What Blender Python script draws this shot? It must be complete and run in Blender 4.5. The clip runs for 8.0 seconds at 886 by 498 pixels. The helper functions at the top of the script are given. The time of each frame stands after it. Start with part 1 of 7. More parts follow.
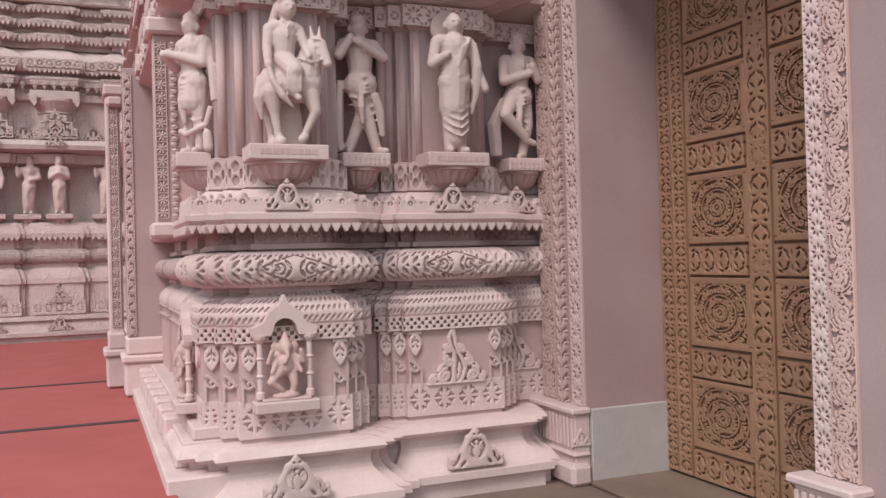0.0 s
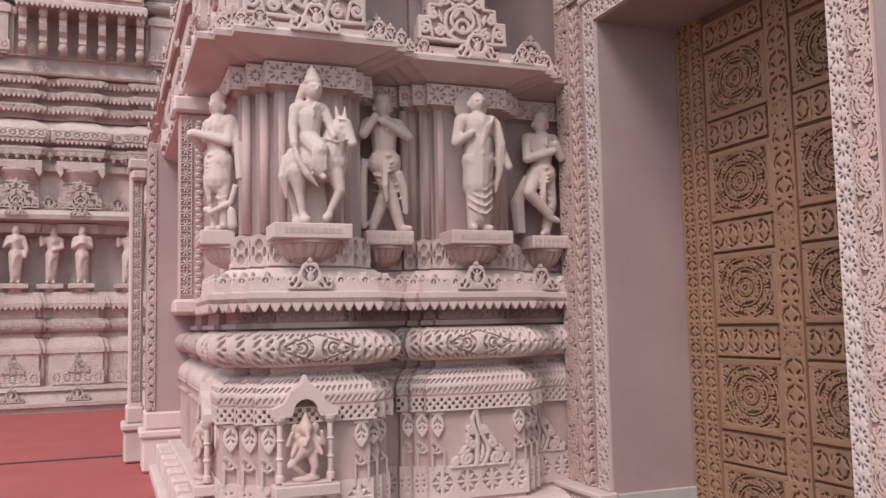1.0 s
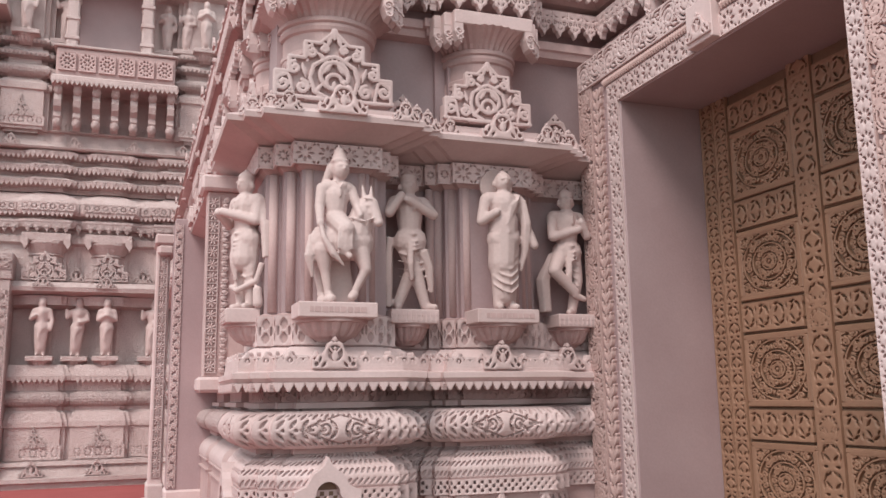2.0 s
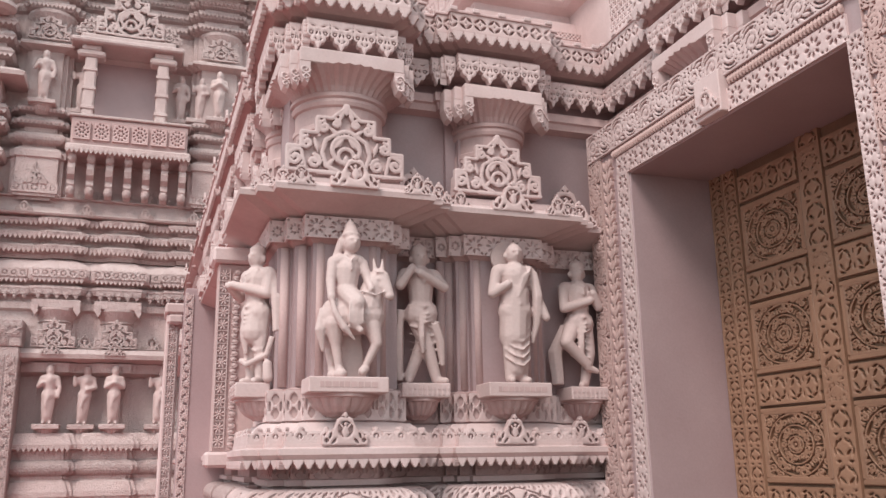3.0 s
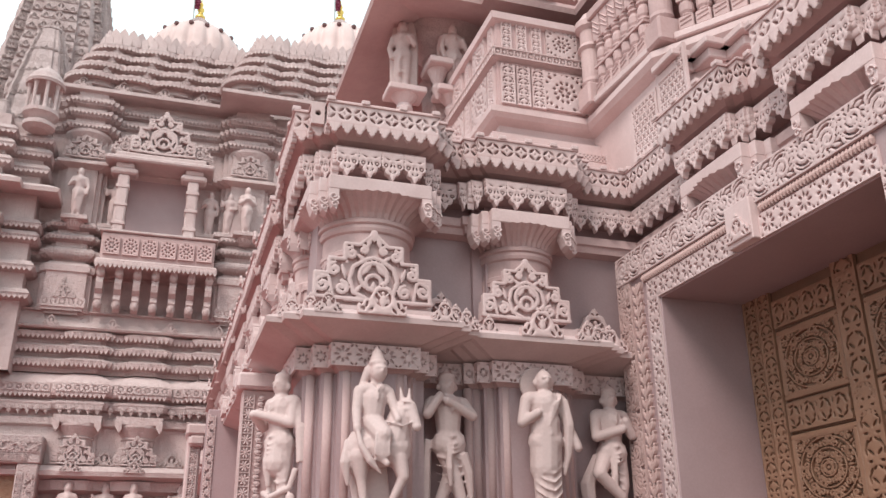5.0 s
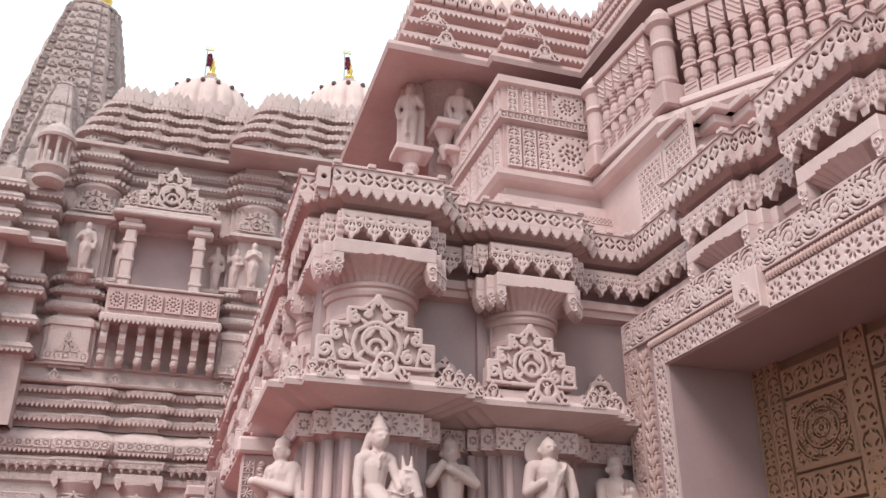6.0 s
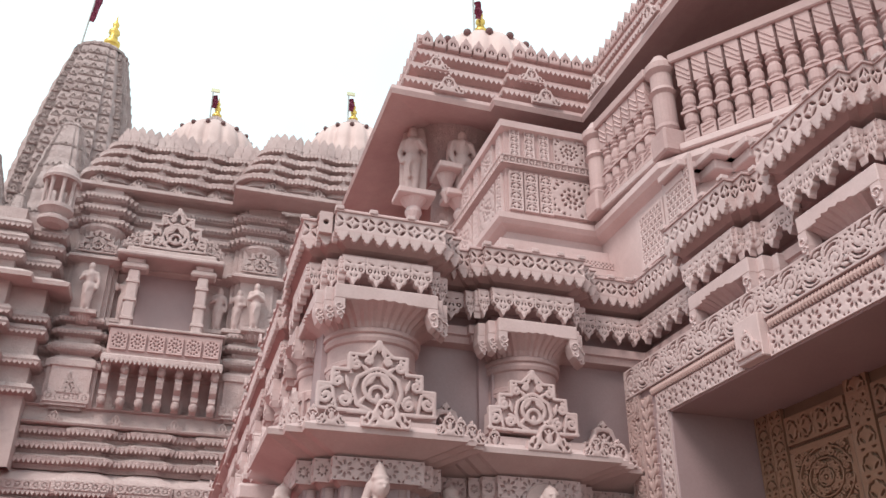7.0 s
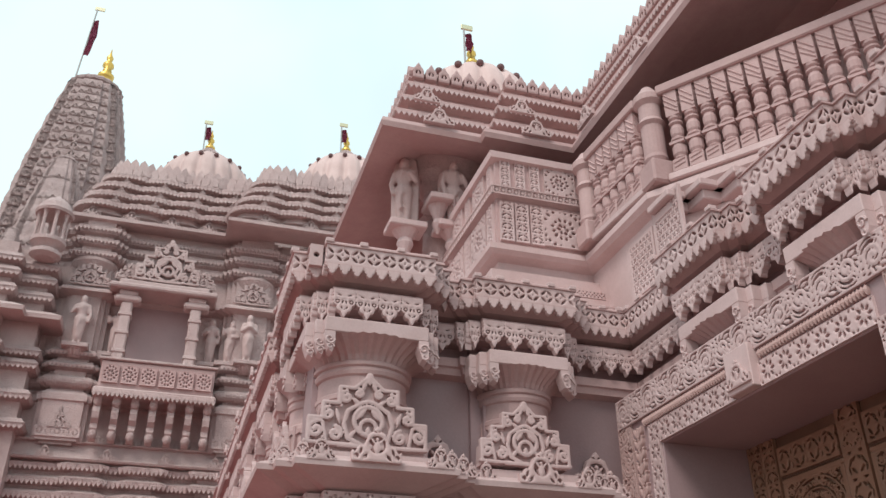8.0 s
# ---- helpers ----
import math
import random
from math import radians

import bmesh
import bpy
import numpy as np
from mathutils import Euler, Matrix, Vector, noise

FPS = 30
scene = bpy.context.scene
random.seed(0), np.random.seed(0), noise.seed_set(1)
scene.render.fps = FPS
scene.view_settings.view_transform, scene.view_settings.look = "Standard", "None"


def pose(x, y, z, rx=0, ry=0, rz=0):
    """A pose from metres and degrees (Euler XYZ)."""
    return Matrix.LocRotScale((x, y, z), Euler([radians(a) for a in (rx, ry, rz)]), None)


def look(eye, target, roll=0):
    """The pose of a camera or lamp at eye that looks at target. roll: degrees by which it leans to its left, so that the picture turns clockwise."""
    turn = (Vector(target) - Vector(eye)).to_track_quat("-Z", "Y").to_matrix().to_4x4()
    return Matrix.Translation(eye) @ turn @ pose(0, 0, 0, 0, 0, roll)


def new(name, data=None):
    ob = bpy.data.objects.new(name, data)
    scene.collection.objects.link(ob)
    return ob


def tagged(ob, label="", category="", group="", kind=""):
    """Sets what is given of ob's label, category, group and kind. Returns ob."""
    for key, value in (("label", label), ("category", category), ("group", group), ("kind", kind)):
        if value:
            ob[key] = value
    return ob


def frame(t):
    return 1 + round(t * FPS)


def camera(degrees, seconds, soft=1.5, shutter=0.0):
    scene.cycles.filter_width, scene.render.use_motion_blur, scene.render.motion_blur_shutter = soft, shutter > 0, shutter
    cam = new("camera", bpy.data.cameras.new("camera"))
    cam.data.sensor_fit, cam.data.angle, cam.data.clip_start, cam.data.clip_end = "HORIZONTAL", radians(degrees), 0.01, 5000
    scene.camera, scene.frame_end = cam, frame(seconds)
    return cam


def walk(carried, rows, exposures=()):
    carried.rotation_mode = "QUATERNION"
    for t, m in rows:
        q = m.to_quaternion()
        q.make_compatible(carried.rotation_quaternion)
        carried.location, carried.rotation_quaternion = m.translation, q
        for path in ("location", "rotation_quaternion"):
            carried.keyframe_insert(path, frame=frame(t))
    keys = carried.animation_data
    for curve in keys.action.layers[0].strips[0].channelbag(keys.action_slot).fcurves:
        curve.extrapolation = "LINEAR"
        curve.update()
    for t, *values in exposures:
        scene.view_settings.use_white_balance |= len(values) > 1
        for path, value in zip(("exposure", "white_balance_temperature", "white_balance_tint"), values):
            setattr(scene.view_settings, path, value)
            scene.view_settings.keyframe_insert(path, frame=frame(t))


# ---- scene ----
cam = camera(54.0, 8.0)
PATH = [
    (0, 0.000, -0.000, 1.630, -22.23, 0.49, -1.51),
    (0.5, 0.003, 0.035, 1.672, -21.83, 2.64, -1.42),
    (1, -0.014, 0.063, 1.712, -21.16, 4.92, -1.22),
    (1.5, -0.024, 0.081, 1.736, -20.30, 7.29, -0.99),
    (3, -0.043, 0.101, 1.840, -19.30, 13.72, -0.92),
    (3.5, -0.060, 0.097, 1.875, -19.03, 15.39, -0.90),
    (4, -0.067, 0.091, 1.907, -18.60, 17.30, -1.12),
    (5.5, -0.054, 0.164, 2.024, -17.50, 22.56, -0.12),
    (6, -0.047, 0.148, 2.062, -17.36, 24.36, 0.20),
    (6.5, -0.048, 0.136, 2.088, -17.15, 25.70, 0.52),
    (7, -0.044, 0.117, 2.104, -17.11, 26.90, 0.41),
    (7.5, -0.033, 0.106, 2.115, -17.21, 27.89, 0.30),
    (8, -0.021, 0.091, 2.116, -17.52, 28.82, -0.20),
]
walk(cam, [(t, Matrix.Translation((x, y, z)) @ pose(0, 0, 0, 0, 0, yaw) @ pose(0, 0, 0, 90 + pitch) @ pose(0, 0, 0, 0, 0, roll))
           for t, x, y, z, yaw, pitch, roll in PATH],
     exposures=[(0.0, 0.22), (1.5, 0.30), (3.5, 0.45), (5.5, 0.42), (6.5, 0.40), (7.2, 0.15), (8.0, -0.05)])

# ---- world and sun: thin bright cloud ----
world = bpy.data.worlds.new("sky")
scene.world = world
world.use_nodes = True
wn, wl = world.node_tree.nodes, world.node_tree.links
bg = wn["Background"]
sky = wn.new("ShaderNodeTexSky")
sky.sky_type, sky.sun_disc = "NISHITA", False
sky.sun_elevation, sky.sun_rotation = radians(52), radians(215)
sky.air_density, sky.dust_density = 1.0, 2.0
cloud = wn.new("ShaderNodeTexNoise")
cloud.inputs["Scale"].default_value, cloud.inputs["Detail"].default_value = 2.2, 4
wc = wn.new("ShaderNodeTexCoord")
wl.new(wc.outputs["Generated"], cloud.inputs["Vector"])
ramp = wn.new("ShaderNodeValToRGB")
ramp.color_ramp.elements[0].position, ramp.color_ramp.elements[1].position = 0.30, 0.62
ramp.color_ramp.elements[0].color = (0.72, 0.72, 0.72, 1)
wl.new(cloud.outputs["Fac"], ramp.inputs["Fac"])
cmix = wn.new("ShaderNodeMix")
cmix.data_type = "RGBA"
cmix.inputs["B"].default_value = (6.2, 7.6, 7.8, 1)
wl.new(ramp.outputs["Color"], cmix.inputs["Factor"])
wl.new(sky.outputs["Color"], cmix.inputs["A"])
wl.new(cmix.outputs["Result"], bg.inputs["Color"])
bg.inputs["Strength"].default_value = 0.15
sun = new("sun", bpy.data.lights.new("sun", "SUN"))
sun.data.energy, sun.data.angle, sun.data.color = 2.0, radians(22), (1.0, 0.95, 0.90)
sun.matrix_world = look((-8, -8, 13), (0, 0, 0))


# ---- materials ----
def stone(name, base, dark, scale=1.0, relief=0.0, relief_scale=40.0, rough=0.8, streak=0.35):
    m = bpy.data.materials.new(name)
    m.use_nodes = True
    n, l = m.node_tree.nodes, m.node_tree.links
    b = n["Principled BSDF"]
    b.inputs["Roughness"].default_value = rough
    co = n.new("ShaderNodeTexCoord")
    big = n.new("ShaderNodeTexNoise")
    big.inputs["Scale"].default_value, big.inputs["Detail"].default_value = 1.3 * scale, 6
    l.new(co.outputs["Object"], big.inputs["Vector"])
    fine = n.new("ShaderNodeTexNoise")
    fine.inputs["Scale"].default_value, fine.inputs["Detail"].default_value = 60 * scale, 4
    l.new(co.outputs["Object"], fine.inputs["Vector"])
    vein = n.new("ShaderNodeTexNoise")
    vein.inputs["Scale"].default_value, vein.inputs["Detail"].default_value = 7 * scale, 8
    vein.inputs["Distortion"].default_value = 1.2
    l.new(co.outputs["Object"], vein.inputs["Vector"])
    r1 = n.new("ShaderNodeMix")
    r1.data_type = "RGBA"
    r1.inputs["A"].default_value, r1.inputs["B"].default_value = (*dark, 1), (*base, 1)
    add = n.new("ShaderNodeMath")
    add.operation = "MULTIPLY_ADD"
    add.inputs[1].default_value = streak
    l.new(vein.outputs["Fac"], add.inputs[0])
    l.new(big.outputs["Fac"], add.inputs[2])
    cr = n.new("ShaderNodeValToRGB")
    cr.color_ramp.elements[0].position, cr.color_ramp.elements[1].position = 0.42, 0.84
    l.new(add.outputs["Value"], cr.inputs["Fac"])
    l.new(cr.outputs["Color"], r1.inputs["Factor"])
    info = n.new("ShaderNodeObjectInfo")
    hs = n.new("ShaderNodeHueSaturation")
    mr = n.new("ShaderNodeMapRange")
    mr.inputs["To Min"].default_value, mr.inputs["To Max"].default_value = 0.93, 1.06
    l.new(info.outputs["Random"], mr.inputs["Value"])
    l.new(mr.outputs["Result"], hs.inputs["Value"])
    l.new(r1.outputs["Result"], hs.inputs["Color"])
    sp = n.new("ShaderNodeMix")
    sp.data_type, sp.blend_type = "RGBA", "MULTIPLY"
    sp.inputs["Factor"].default_value = 0.22
    l.new(hs.outputs["Color"], sp.inputs["A"])
    l.new(fine.outputs["Color"], sp.inputs["B"])
    gr = n.new("ShaderNodeRGBToBW")
    l.new(fine.outputs["Color"], gr.inputs["Color"])
    l.new(gr.outputs["Val"], sp.inputs["B"])
    l.new(sp.outputs["Result"], b.inputs["Base Color"])
    bump = n.new("ShaderNodeBump")
    bump.inputs["Strength"].default_value, bump.inputs["Distance"].default_value = 0.25, 0.004
    l.new(fine.outputs["Fac"], bump.inputs["Height"])
    last = bump
    if relief:
        warp = n.new("ShaderNodeTexNoise")
        warp.inputs["Scale"].default_value = relief_scale * 0.35
        l.new(co.outputs["Object"], warp.inputs["Vector"])
        wadd = n.new("ShaderNodeVectorMath")
        wadd.operation = "MULTIPLY_ADD"
        wadd.inputs[1].default_value = (0.07,) * 3
        l.new(warp.outputs["Color"], wadd.inputs[0])
        l.new(co.outputs["Object"], wadd.inputs[2])
        vo = n.new("ShaderNodeTexVoronoi")
        vo.feature = "SMOOTH_F1"
        vo.inputs["Scale"].default_value = relief_scale
        vo.inputs["Randomness"].default_value = 0.45
        vo.inputs["Smoothness"].default_value = 0.25
        l.new(wadd.outputs["Vector"], vo.inputs["Vector"])
        wv = n.new("ShaderNodeTexNoise")
        wv.inputs["Scale"].default_value, wv.inputs["Detail"].default_value = relief_scale * 0.8, 1
        wv.inputs["Distortion"].default_value = 2.5
        l.new(co.outputs["Object"], wv.inputs["Vector"])
        wr = n.new("ShaderNodeValToRGB")
        wr.color_ramp.elements[0].position, wr.color_ramp.elements[1].position = 0.44, 0.56
        l.new(wv.outputs["Fac"], wr.inputs["Fac"])
        vr = n.new("ShaderNodeMath")
        vr.operation = "MULTIPLY_ADD"
        vr.inputs[1].default_value = -1.0
        l.new(vo.outputs["Distance"], vr.inputs[0])
        l.new(wr.outputs["Color"], vr.inputs[2])
        b2 = n.new("ShaderNodeBump")
        b2.inputs["Strength"].default_value, b2.inputs["Distance"].default_value = 0.9, relief
        l.new(vr.outputs["Value"], b2.inputs["Height"])
        l.new(bump.outputs["Normal"], b2.inputs["Normal"])
        last = b2
    l.new(last.outputs["Normal"], b.inputs["Normal"])
    return m


PINK = stone("pink_sandstone", (0.61, 0.415, 0.40), (0.49, 0.31, 0.30))
PALE = stone("pale_sandstone", (0.69, 0.51, 0.50), (0.56, 0.385, 0.37))
CARVED = stone("carved_sandstone", (0.64, 0.46, 0.445), (0.50, 0.335, 0.32), relief=0.014, relief_scale=26)
FINE = stone("finely_carved_sandstone", (0.63, 0.445, 0.43), (0.48, 0.32, 0.305), relief=0.012, relief_scale=44)
FARST = stone("distant_sandstone", (0.635, 0.47, 0.452), (0.48, 0.345, 0.335), relief=0.014, relief_scale=20)
FARPL = stone("distant_plain_sandstone", (0.71, 0.535, 0.515), (0.58, 0.41, 0.395), relief=0.008, relief_scale=26)
POST = stone("warm_sandstone", (0.63, 0.42, 0.395), (0.50, 0.315, 0.29))
STATUE = stone("cream_pink_sandstone", (0.71, 0.535, 0.515), (0.59, 0.42, 0.40), scale=0.8, streak=0.2)
SMOOTH = stone("smooth_pink_wall", (0.455, 0.31, 0.315), (0.39, 0.255, 0.26), rough=0.55, streak=0.2)
GREY = stone("grey_stone", (0.52, 0.455, 0.44), (0.43, 0.37, 0.355), rough=0.55)
WOOD = stone("carved_teak", (0.33, 0.172, 0.11), (0.23, 0.115, 0.072), scale=2.0, rough=0.5, streak=0.6)
WOODF = stone("finely_carved_teak", (0.37, 0.195, 0.125), (0.26, 0.13, 0.08), scale=2.0, relief=0.010, relief_scale=42, rough=0.5, streak=0.6)
# darker copy of the teak: shade of deep holes put into the colour
SHADEW = stone("teak_and_niche_shade", (0.22, 0.12, 0.075), (0.15, 0.08, 0.05), scale=2.0, rough=0.6)
CARPET = stone("red_carpet", (0.40, 0.09, 0.088), (0.34, 0.07, 0.068), scale=1.5, rough=0.95, streak=0.2)
# carpet seams, and the painted shade inside the drain hole
SEAM_SHADE = stone("dark_seam_and_hole_shade", (0.06, 0.035, 0.035), (0.04, 0.025, 0.025), rough=0.9)
GROUND = stone("brown_paving", (0.24, 0.16, 0.13), (0.17, 0.11, 0.09), rough=0.6)
DOME = stone("pale_pink_dome", (0.74, 0.53, 0.50), (0.64, 0.44, 0.41), rough=0.6)
GOLD = bpy.data.materials.new("gilded_metal")
GOLD.use_nodes = True
GOLD.node_tree.nodes["Principled BSDF"].inputs["Base Color"].default_value = (0.75, 0.47, 0.12, 1)
GOLD.node_tree.nodes["Principled BSDF"].inputs["Metallic"].default_value = 0.85
GOLD.node_tree.nodes["Principled BSDF"].inputs["Roughness"].default_value = 0.35
BRASS = GOLD.copy()
BRASS.name = "pale_brass"
BRASS.node_tree.nodes["Principled BSDF"].inputs["Base Color"].default_value = (0.70, 0.62, 0.42, 1)
STUD = stone("dark_red_stone", (0.20, 0.10, 0.10), (0.14, 0.07, 0.07))
FLAG = stone("plum_flag_cloth", (0.32, 0.06, 0.11), (0.22, 0.04, 0.09), rough=0.9)
STEEL = stone("grey_pole", (0.45, 0.43, 0.42), (0.38, 0.36, 0.35), rough=0.4)


# ---- building blocks ----
def mesh_of(name, bm, mat, smooth=False):
    me = bpy.data.meshes.new(name)
    bm.normal_update()
    bm.to_mesh(me)
    bm.free()
    for q in me.polygons:
        q.use_smooth = smooth
    me.materials.append(mat)
    return me


def part(name, bm, mat, parent=None, label="", smooth=False, m=None):
    ob = new(name, mesh_of(name, bm, mat, smooth))
    if parent:
        ob.parent = parent
    if m:
        ob.matrix_basis = m
    if label:
        ob["label"] = label
    return ob


def put(name, me, parent, m, label=""):
    ob = new(name, me)
    ob.parent = parent
    ob.matrix_basis = m
    if label:
        ob["label"] = label
    return ob


def thing(name, label, category, group="", kind="", at=(0, 0, 0)):
    ob = new(name)
    ob.location = at
    ob.empty_display_size = 0.1
    return tagged(ob, label, category, group, kind)


def face(x, y, z, side="A", s=1.0):
    """Local u, v, w: right, up and out of a wall that looks to -y (A) or to -x (R)."""
    if side == "A":
        m = Matrix(((1, 0, 0, x), (0, 0, -1, y), (0, 1, 0, z), (0, 0, 0, 1)))
    else:
        m = Matrix(((0, 0, -1, x), (-1, 0, 0, y), (0, 1, 0, z), (0, 0, 0, 1)))
    return m @ Matrix.Scale(s, 4)


def box(bm, x0, y0, z0, x1, y1, z1, bevel=0.0):
    r = bmesh.ops.create_cube(bm, size=1.0, matrix=Matrix.Translation(((x0 + x1) / 2, (y0 + y1) / 2, (z0 + z1) / 2)) @ Matrix.Diagonal((abs(x1 - x0), abs(y1 - y0), abs(z1 - z0), 1)))
    if bevel:
        es = list({e for v in r["verts"] for e in v.link_edges})
        bmesh.ops.bevel(bm, geom=es, offset=bevel, segments=1, affect="EDGES")


def tube(bm, pts, r, seg=6, flat=1.0, closed=False):
    """A rod along points in the u, v plane; r may be a list. flat squeezes it along w."""
    n = len(pts)
    rings = []
    for i, q in enumerate(pts):
        q = Vector(q)
        a = Vector(pts[(i - 1) % n] if closed or i else pts[0])
        b = Vector(pts[(i + 1) % n] if closed or i < n - 1 else pts[-1])
        d = (b - a).normalized()
        side = Vector((-d.y, d.x, 0))
        if side.length < 1e-4:
            side = Vector((1, 0, 0))
        side.normalize()
        up = d.cross(side)
        rr = r[i] if isinstance(r, (list, tuple)) else r
        rings.append([bm.verts.new(q + side * (math.cos(k) * rr) + up * (math.sin(k) * rr * flat)) for k in [2 * math.pi * j / seg for j in range(seg)]])
    for i in range(n if closed else n - 1):
        p, q = rings[i], rings[(i + 1) % n]
        for j in range(seg):
            bm.faces.new((p[j], p[(j + 1) % seg], q[(j + 1) % seg], q[j]))
    if not closed:
        bm.faces.new(rings[0][::-1])
        bm.faces.new(rings[-1])


def ring(bm, x, y, r, t, w=0.0, n=16, seg=5):
    tube(bm, [(x + r * math.cos(2 * math.pi * i / n), y + r * math.sin(2 * math.pi * i / n), w) for i in range(n)], t, seg, 1.0, True)


def spiral(bm, x, y, r, turn, hand, t, start=0.0, w=0.0, n=14):
    pts = []
    for i in range(n):
        k = i / (n - 1)
        a = start + hand * turn * 2 * math.pi * k
        rr = r * (1 - 0.82 * k)
        pts.append((x + rr * math.cos(a), y + rr * math.sin(a), w))
    tube(bm, pts, [t * (1 - 0.35 * i / n) for i in range(n)], 5)


def prism(bm, outline, w0, w1):
    """A flat outline in u, v with thickness from w0 to w1."""
    a = [bm.verts.new((x, y, w0)) for x, y in outline]
    b = [bm.verts.new((x, y, w1)) for x, y in outline]
    bm.faces.new(b)
    bm.faces.new(a[::-1])
    n = len(a)
    for i in range(n):
        bm.faces.new((a[i], a[(i + 1) % n], b[(i + 1) % n], b[i]))


def ball(bm, x, y, z, rx, ry=None, rz=None, sub=2):
    bmesh.ops.create_icosphere(bm, subdivisions=sub, radius=1.0, matrix=Matrix.Translation((x, y, z)) @ Matrix.Diagonal((rx, ry or rx, rz or rx, 1)))


def lathe(bm, prof, n=24, x=0.0, y=0.0, a0=0.0, lobes=0, depth=0.0):
    """Turned round z: prof is rows of radius and height."""
    rings = []
    for r, z in prof:
        rings.append([bm.verts.new((x + r * (1 - depth * abs(math.sin(lobes * k / 2)) ** 6 if lobes else r * 0 + 1) * math.cos(k) if lobes else x + r * math.cos(k),
                                    y + r * (1 - depth * abs(math.sin(lobes * k / 2)) ** 6) * math.sin(k) if lobes else y + r * math.sin(k), z))
                      for k in [a0 + 2 * math.pi * j / n for j in range(n)]])
    for p, q in zip(rings, rings[1:]):
        for j in range(n):
            bm.faces.new((p[j], p[(j + 1) % n], q[(j + 1) % n], q[j]))
    bm.faces.new(rings[0][::-1])
    bm.faces.new(rings[-1])


def offsets(plan):
    """Mitred outward ways at each corner of a plan whose outside lies to the right."""
    ns = []
    for (x0, y0), (x1, y1) in zip(plan, plan[1:]):
        d = math.hypot(x1 - x0, y1 - y0)
        ns.append(((y1 - y0) / d, -(x1 - x0) / d))
    out = [ns[0]]
    for a, b in zip(ns, ns[1:]):
        k = 1 + a[0] * b[0] + a[1] * b[1]
        out.append(((a[0] + b[0]) / k, (a[1] + b[1]) / k) if k > 0.1 else a)
    out.append(ns[-1])
    return out


def sweep(bm, plan, prof):
    """A moulding: prof is rows of outward offset and height, from below upward."""
    off = offsets(plan)
    cols = [[bm.verts.new((x + ox * o, y + oy * o, z)) for o, z in prof] for (x, y), (ox, oy) in zip(plan, off)]
    for p, q in zip(cols, cols[1:]):
        for j in range(len(prof) - 1):
            bm.faces.new((p[j], q[j], q[j + 1], p[j + 1]))
    return bm


def arc(o0, z0, o1, z1, bulge, n=8):
    """A curved stretch of profile from one point to another."""
    dx, dz = o1 - o0, z1 - z0
    return [(o0 + dx * k + bulge * math.sin(math.pi * k) * (1 if dz >= 0 else -1), z0 + dz * k) for k in [i / n for i in range(n + 1)]]


def stretches(plan, o, least=0.05):
    """The straight stretches of a plan at an offset: start, end and side."""
    off = offsets(plan)
    pts = [(x + ox * o, y + oy * o) for (x, y), (ox, oy) in zip(plan, off)]
    res = []
    for (x0, y0), (x1, y1) in zip(pts, pts[1:]):
        d = math.hypot(x1 - x0, y1 - y0)
        if d < least:
            continue
        if y1 < y0 - 0.01 and abs(x1 - x0) < 0.02:
            res.append((x0, y0, d, "R"))
        elif x1 > x0 + 0.01 and abs(y1 - y0) < 0.02:
            res.append((x0, y0, d, "A"))
    return res


# ---- pierced stone: shapes cut through plates, in u, v, w ----
def stroke_in(U, V, pts, r):
    """Depth inside a rod of radius r (a number or a list) along points."""
    out = np.full(U.shape, -9.0)
    for i, ((x0, y0), (x1, y1)) in enumerate(zip(pts, pts[1:])):
        a, b = (r[i], r[i + 1]) if isinstance(r, (list, tuple)) else (r, r)
        dx, dy = x1 - x0, y1 - y0
        k = np.clip(((U - x0) * dx + (V - y0) * dy) / max(dx * dx + dy * dy, 1e-9), 0, 1)
        out = np.maximum(out, a + (b - a) * k - np.hypot(U - x0 - dx * k, V - y0 - dy * k))
    return out


def curl_in(U, V, x, y, r, turn, hand, th, start=math.pi / 2, n=13):
    pts = []
    for i in range(n):
        k = i / (n - 1)
        a, rr = start + hand * turn * 2 * math.pi * k, r * (1 - 0.80 * k)
        pts.append((x + rr * math.cos(a), y + rr * math.sin(a)))
    return stroke_in(U, V, pts, [th * (1.0 + 0.25 * i / n) for i in range(n)])


def leaf_in(U, V, x, y, ang, half, wide):
    """Depth inside a pointed leaf shape."""
    c, q = math.cos(ang), math.sin(ang)
    a, b = (U - x) * c + (V - y) * q, -(U - x) * q + (V - y) * c
    return (1 - (a / half) ** 2) * wide - abs(b)


def ring_in(U, V, x, y, r, th):
    return th - abs(np.hypot(U - x, V - y) - r)


def poly_in(U, V, pts):
    inside = np.zeros(U.shape, bool)
    dist = np.full(U.shape, 9.0)
    for (x0, y0), (x1, y1) in zip(pts, pts[1:] + pts[:1]):
        dx, dy = x1 - x0, y1 - y0
        k = np.clip(((U - x0) * dx + (V - y0) * dy) / max(dx * dx + dy * dy, 1e-12), 0, 1)
        dist = np.minimum(dist, np.hypot(U - x0 - dx * k, V - y0 - dy * k))
        if y0 != y1:
            hit = ((y0 > V) != (y1 > V)) & (U < x0 + (V - y0) * dx / dy)
            inside ^= hit
    return np.where(inside, dist, -dist)


def cut(a, *holes):
    for h in holes:
        a = np.minimum(a, -h)
    return a


def any_of(*fs):
    out = fs[0]
    for f in fs[1:]:
        out = np.maximum(out, f)
    return out


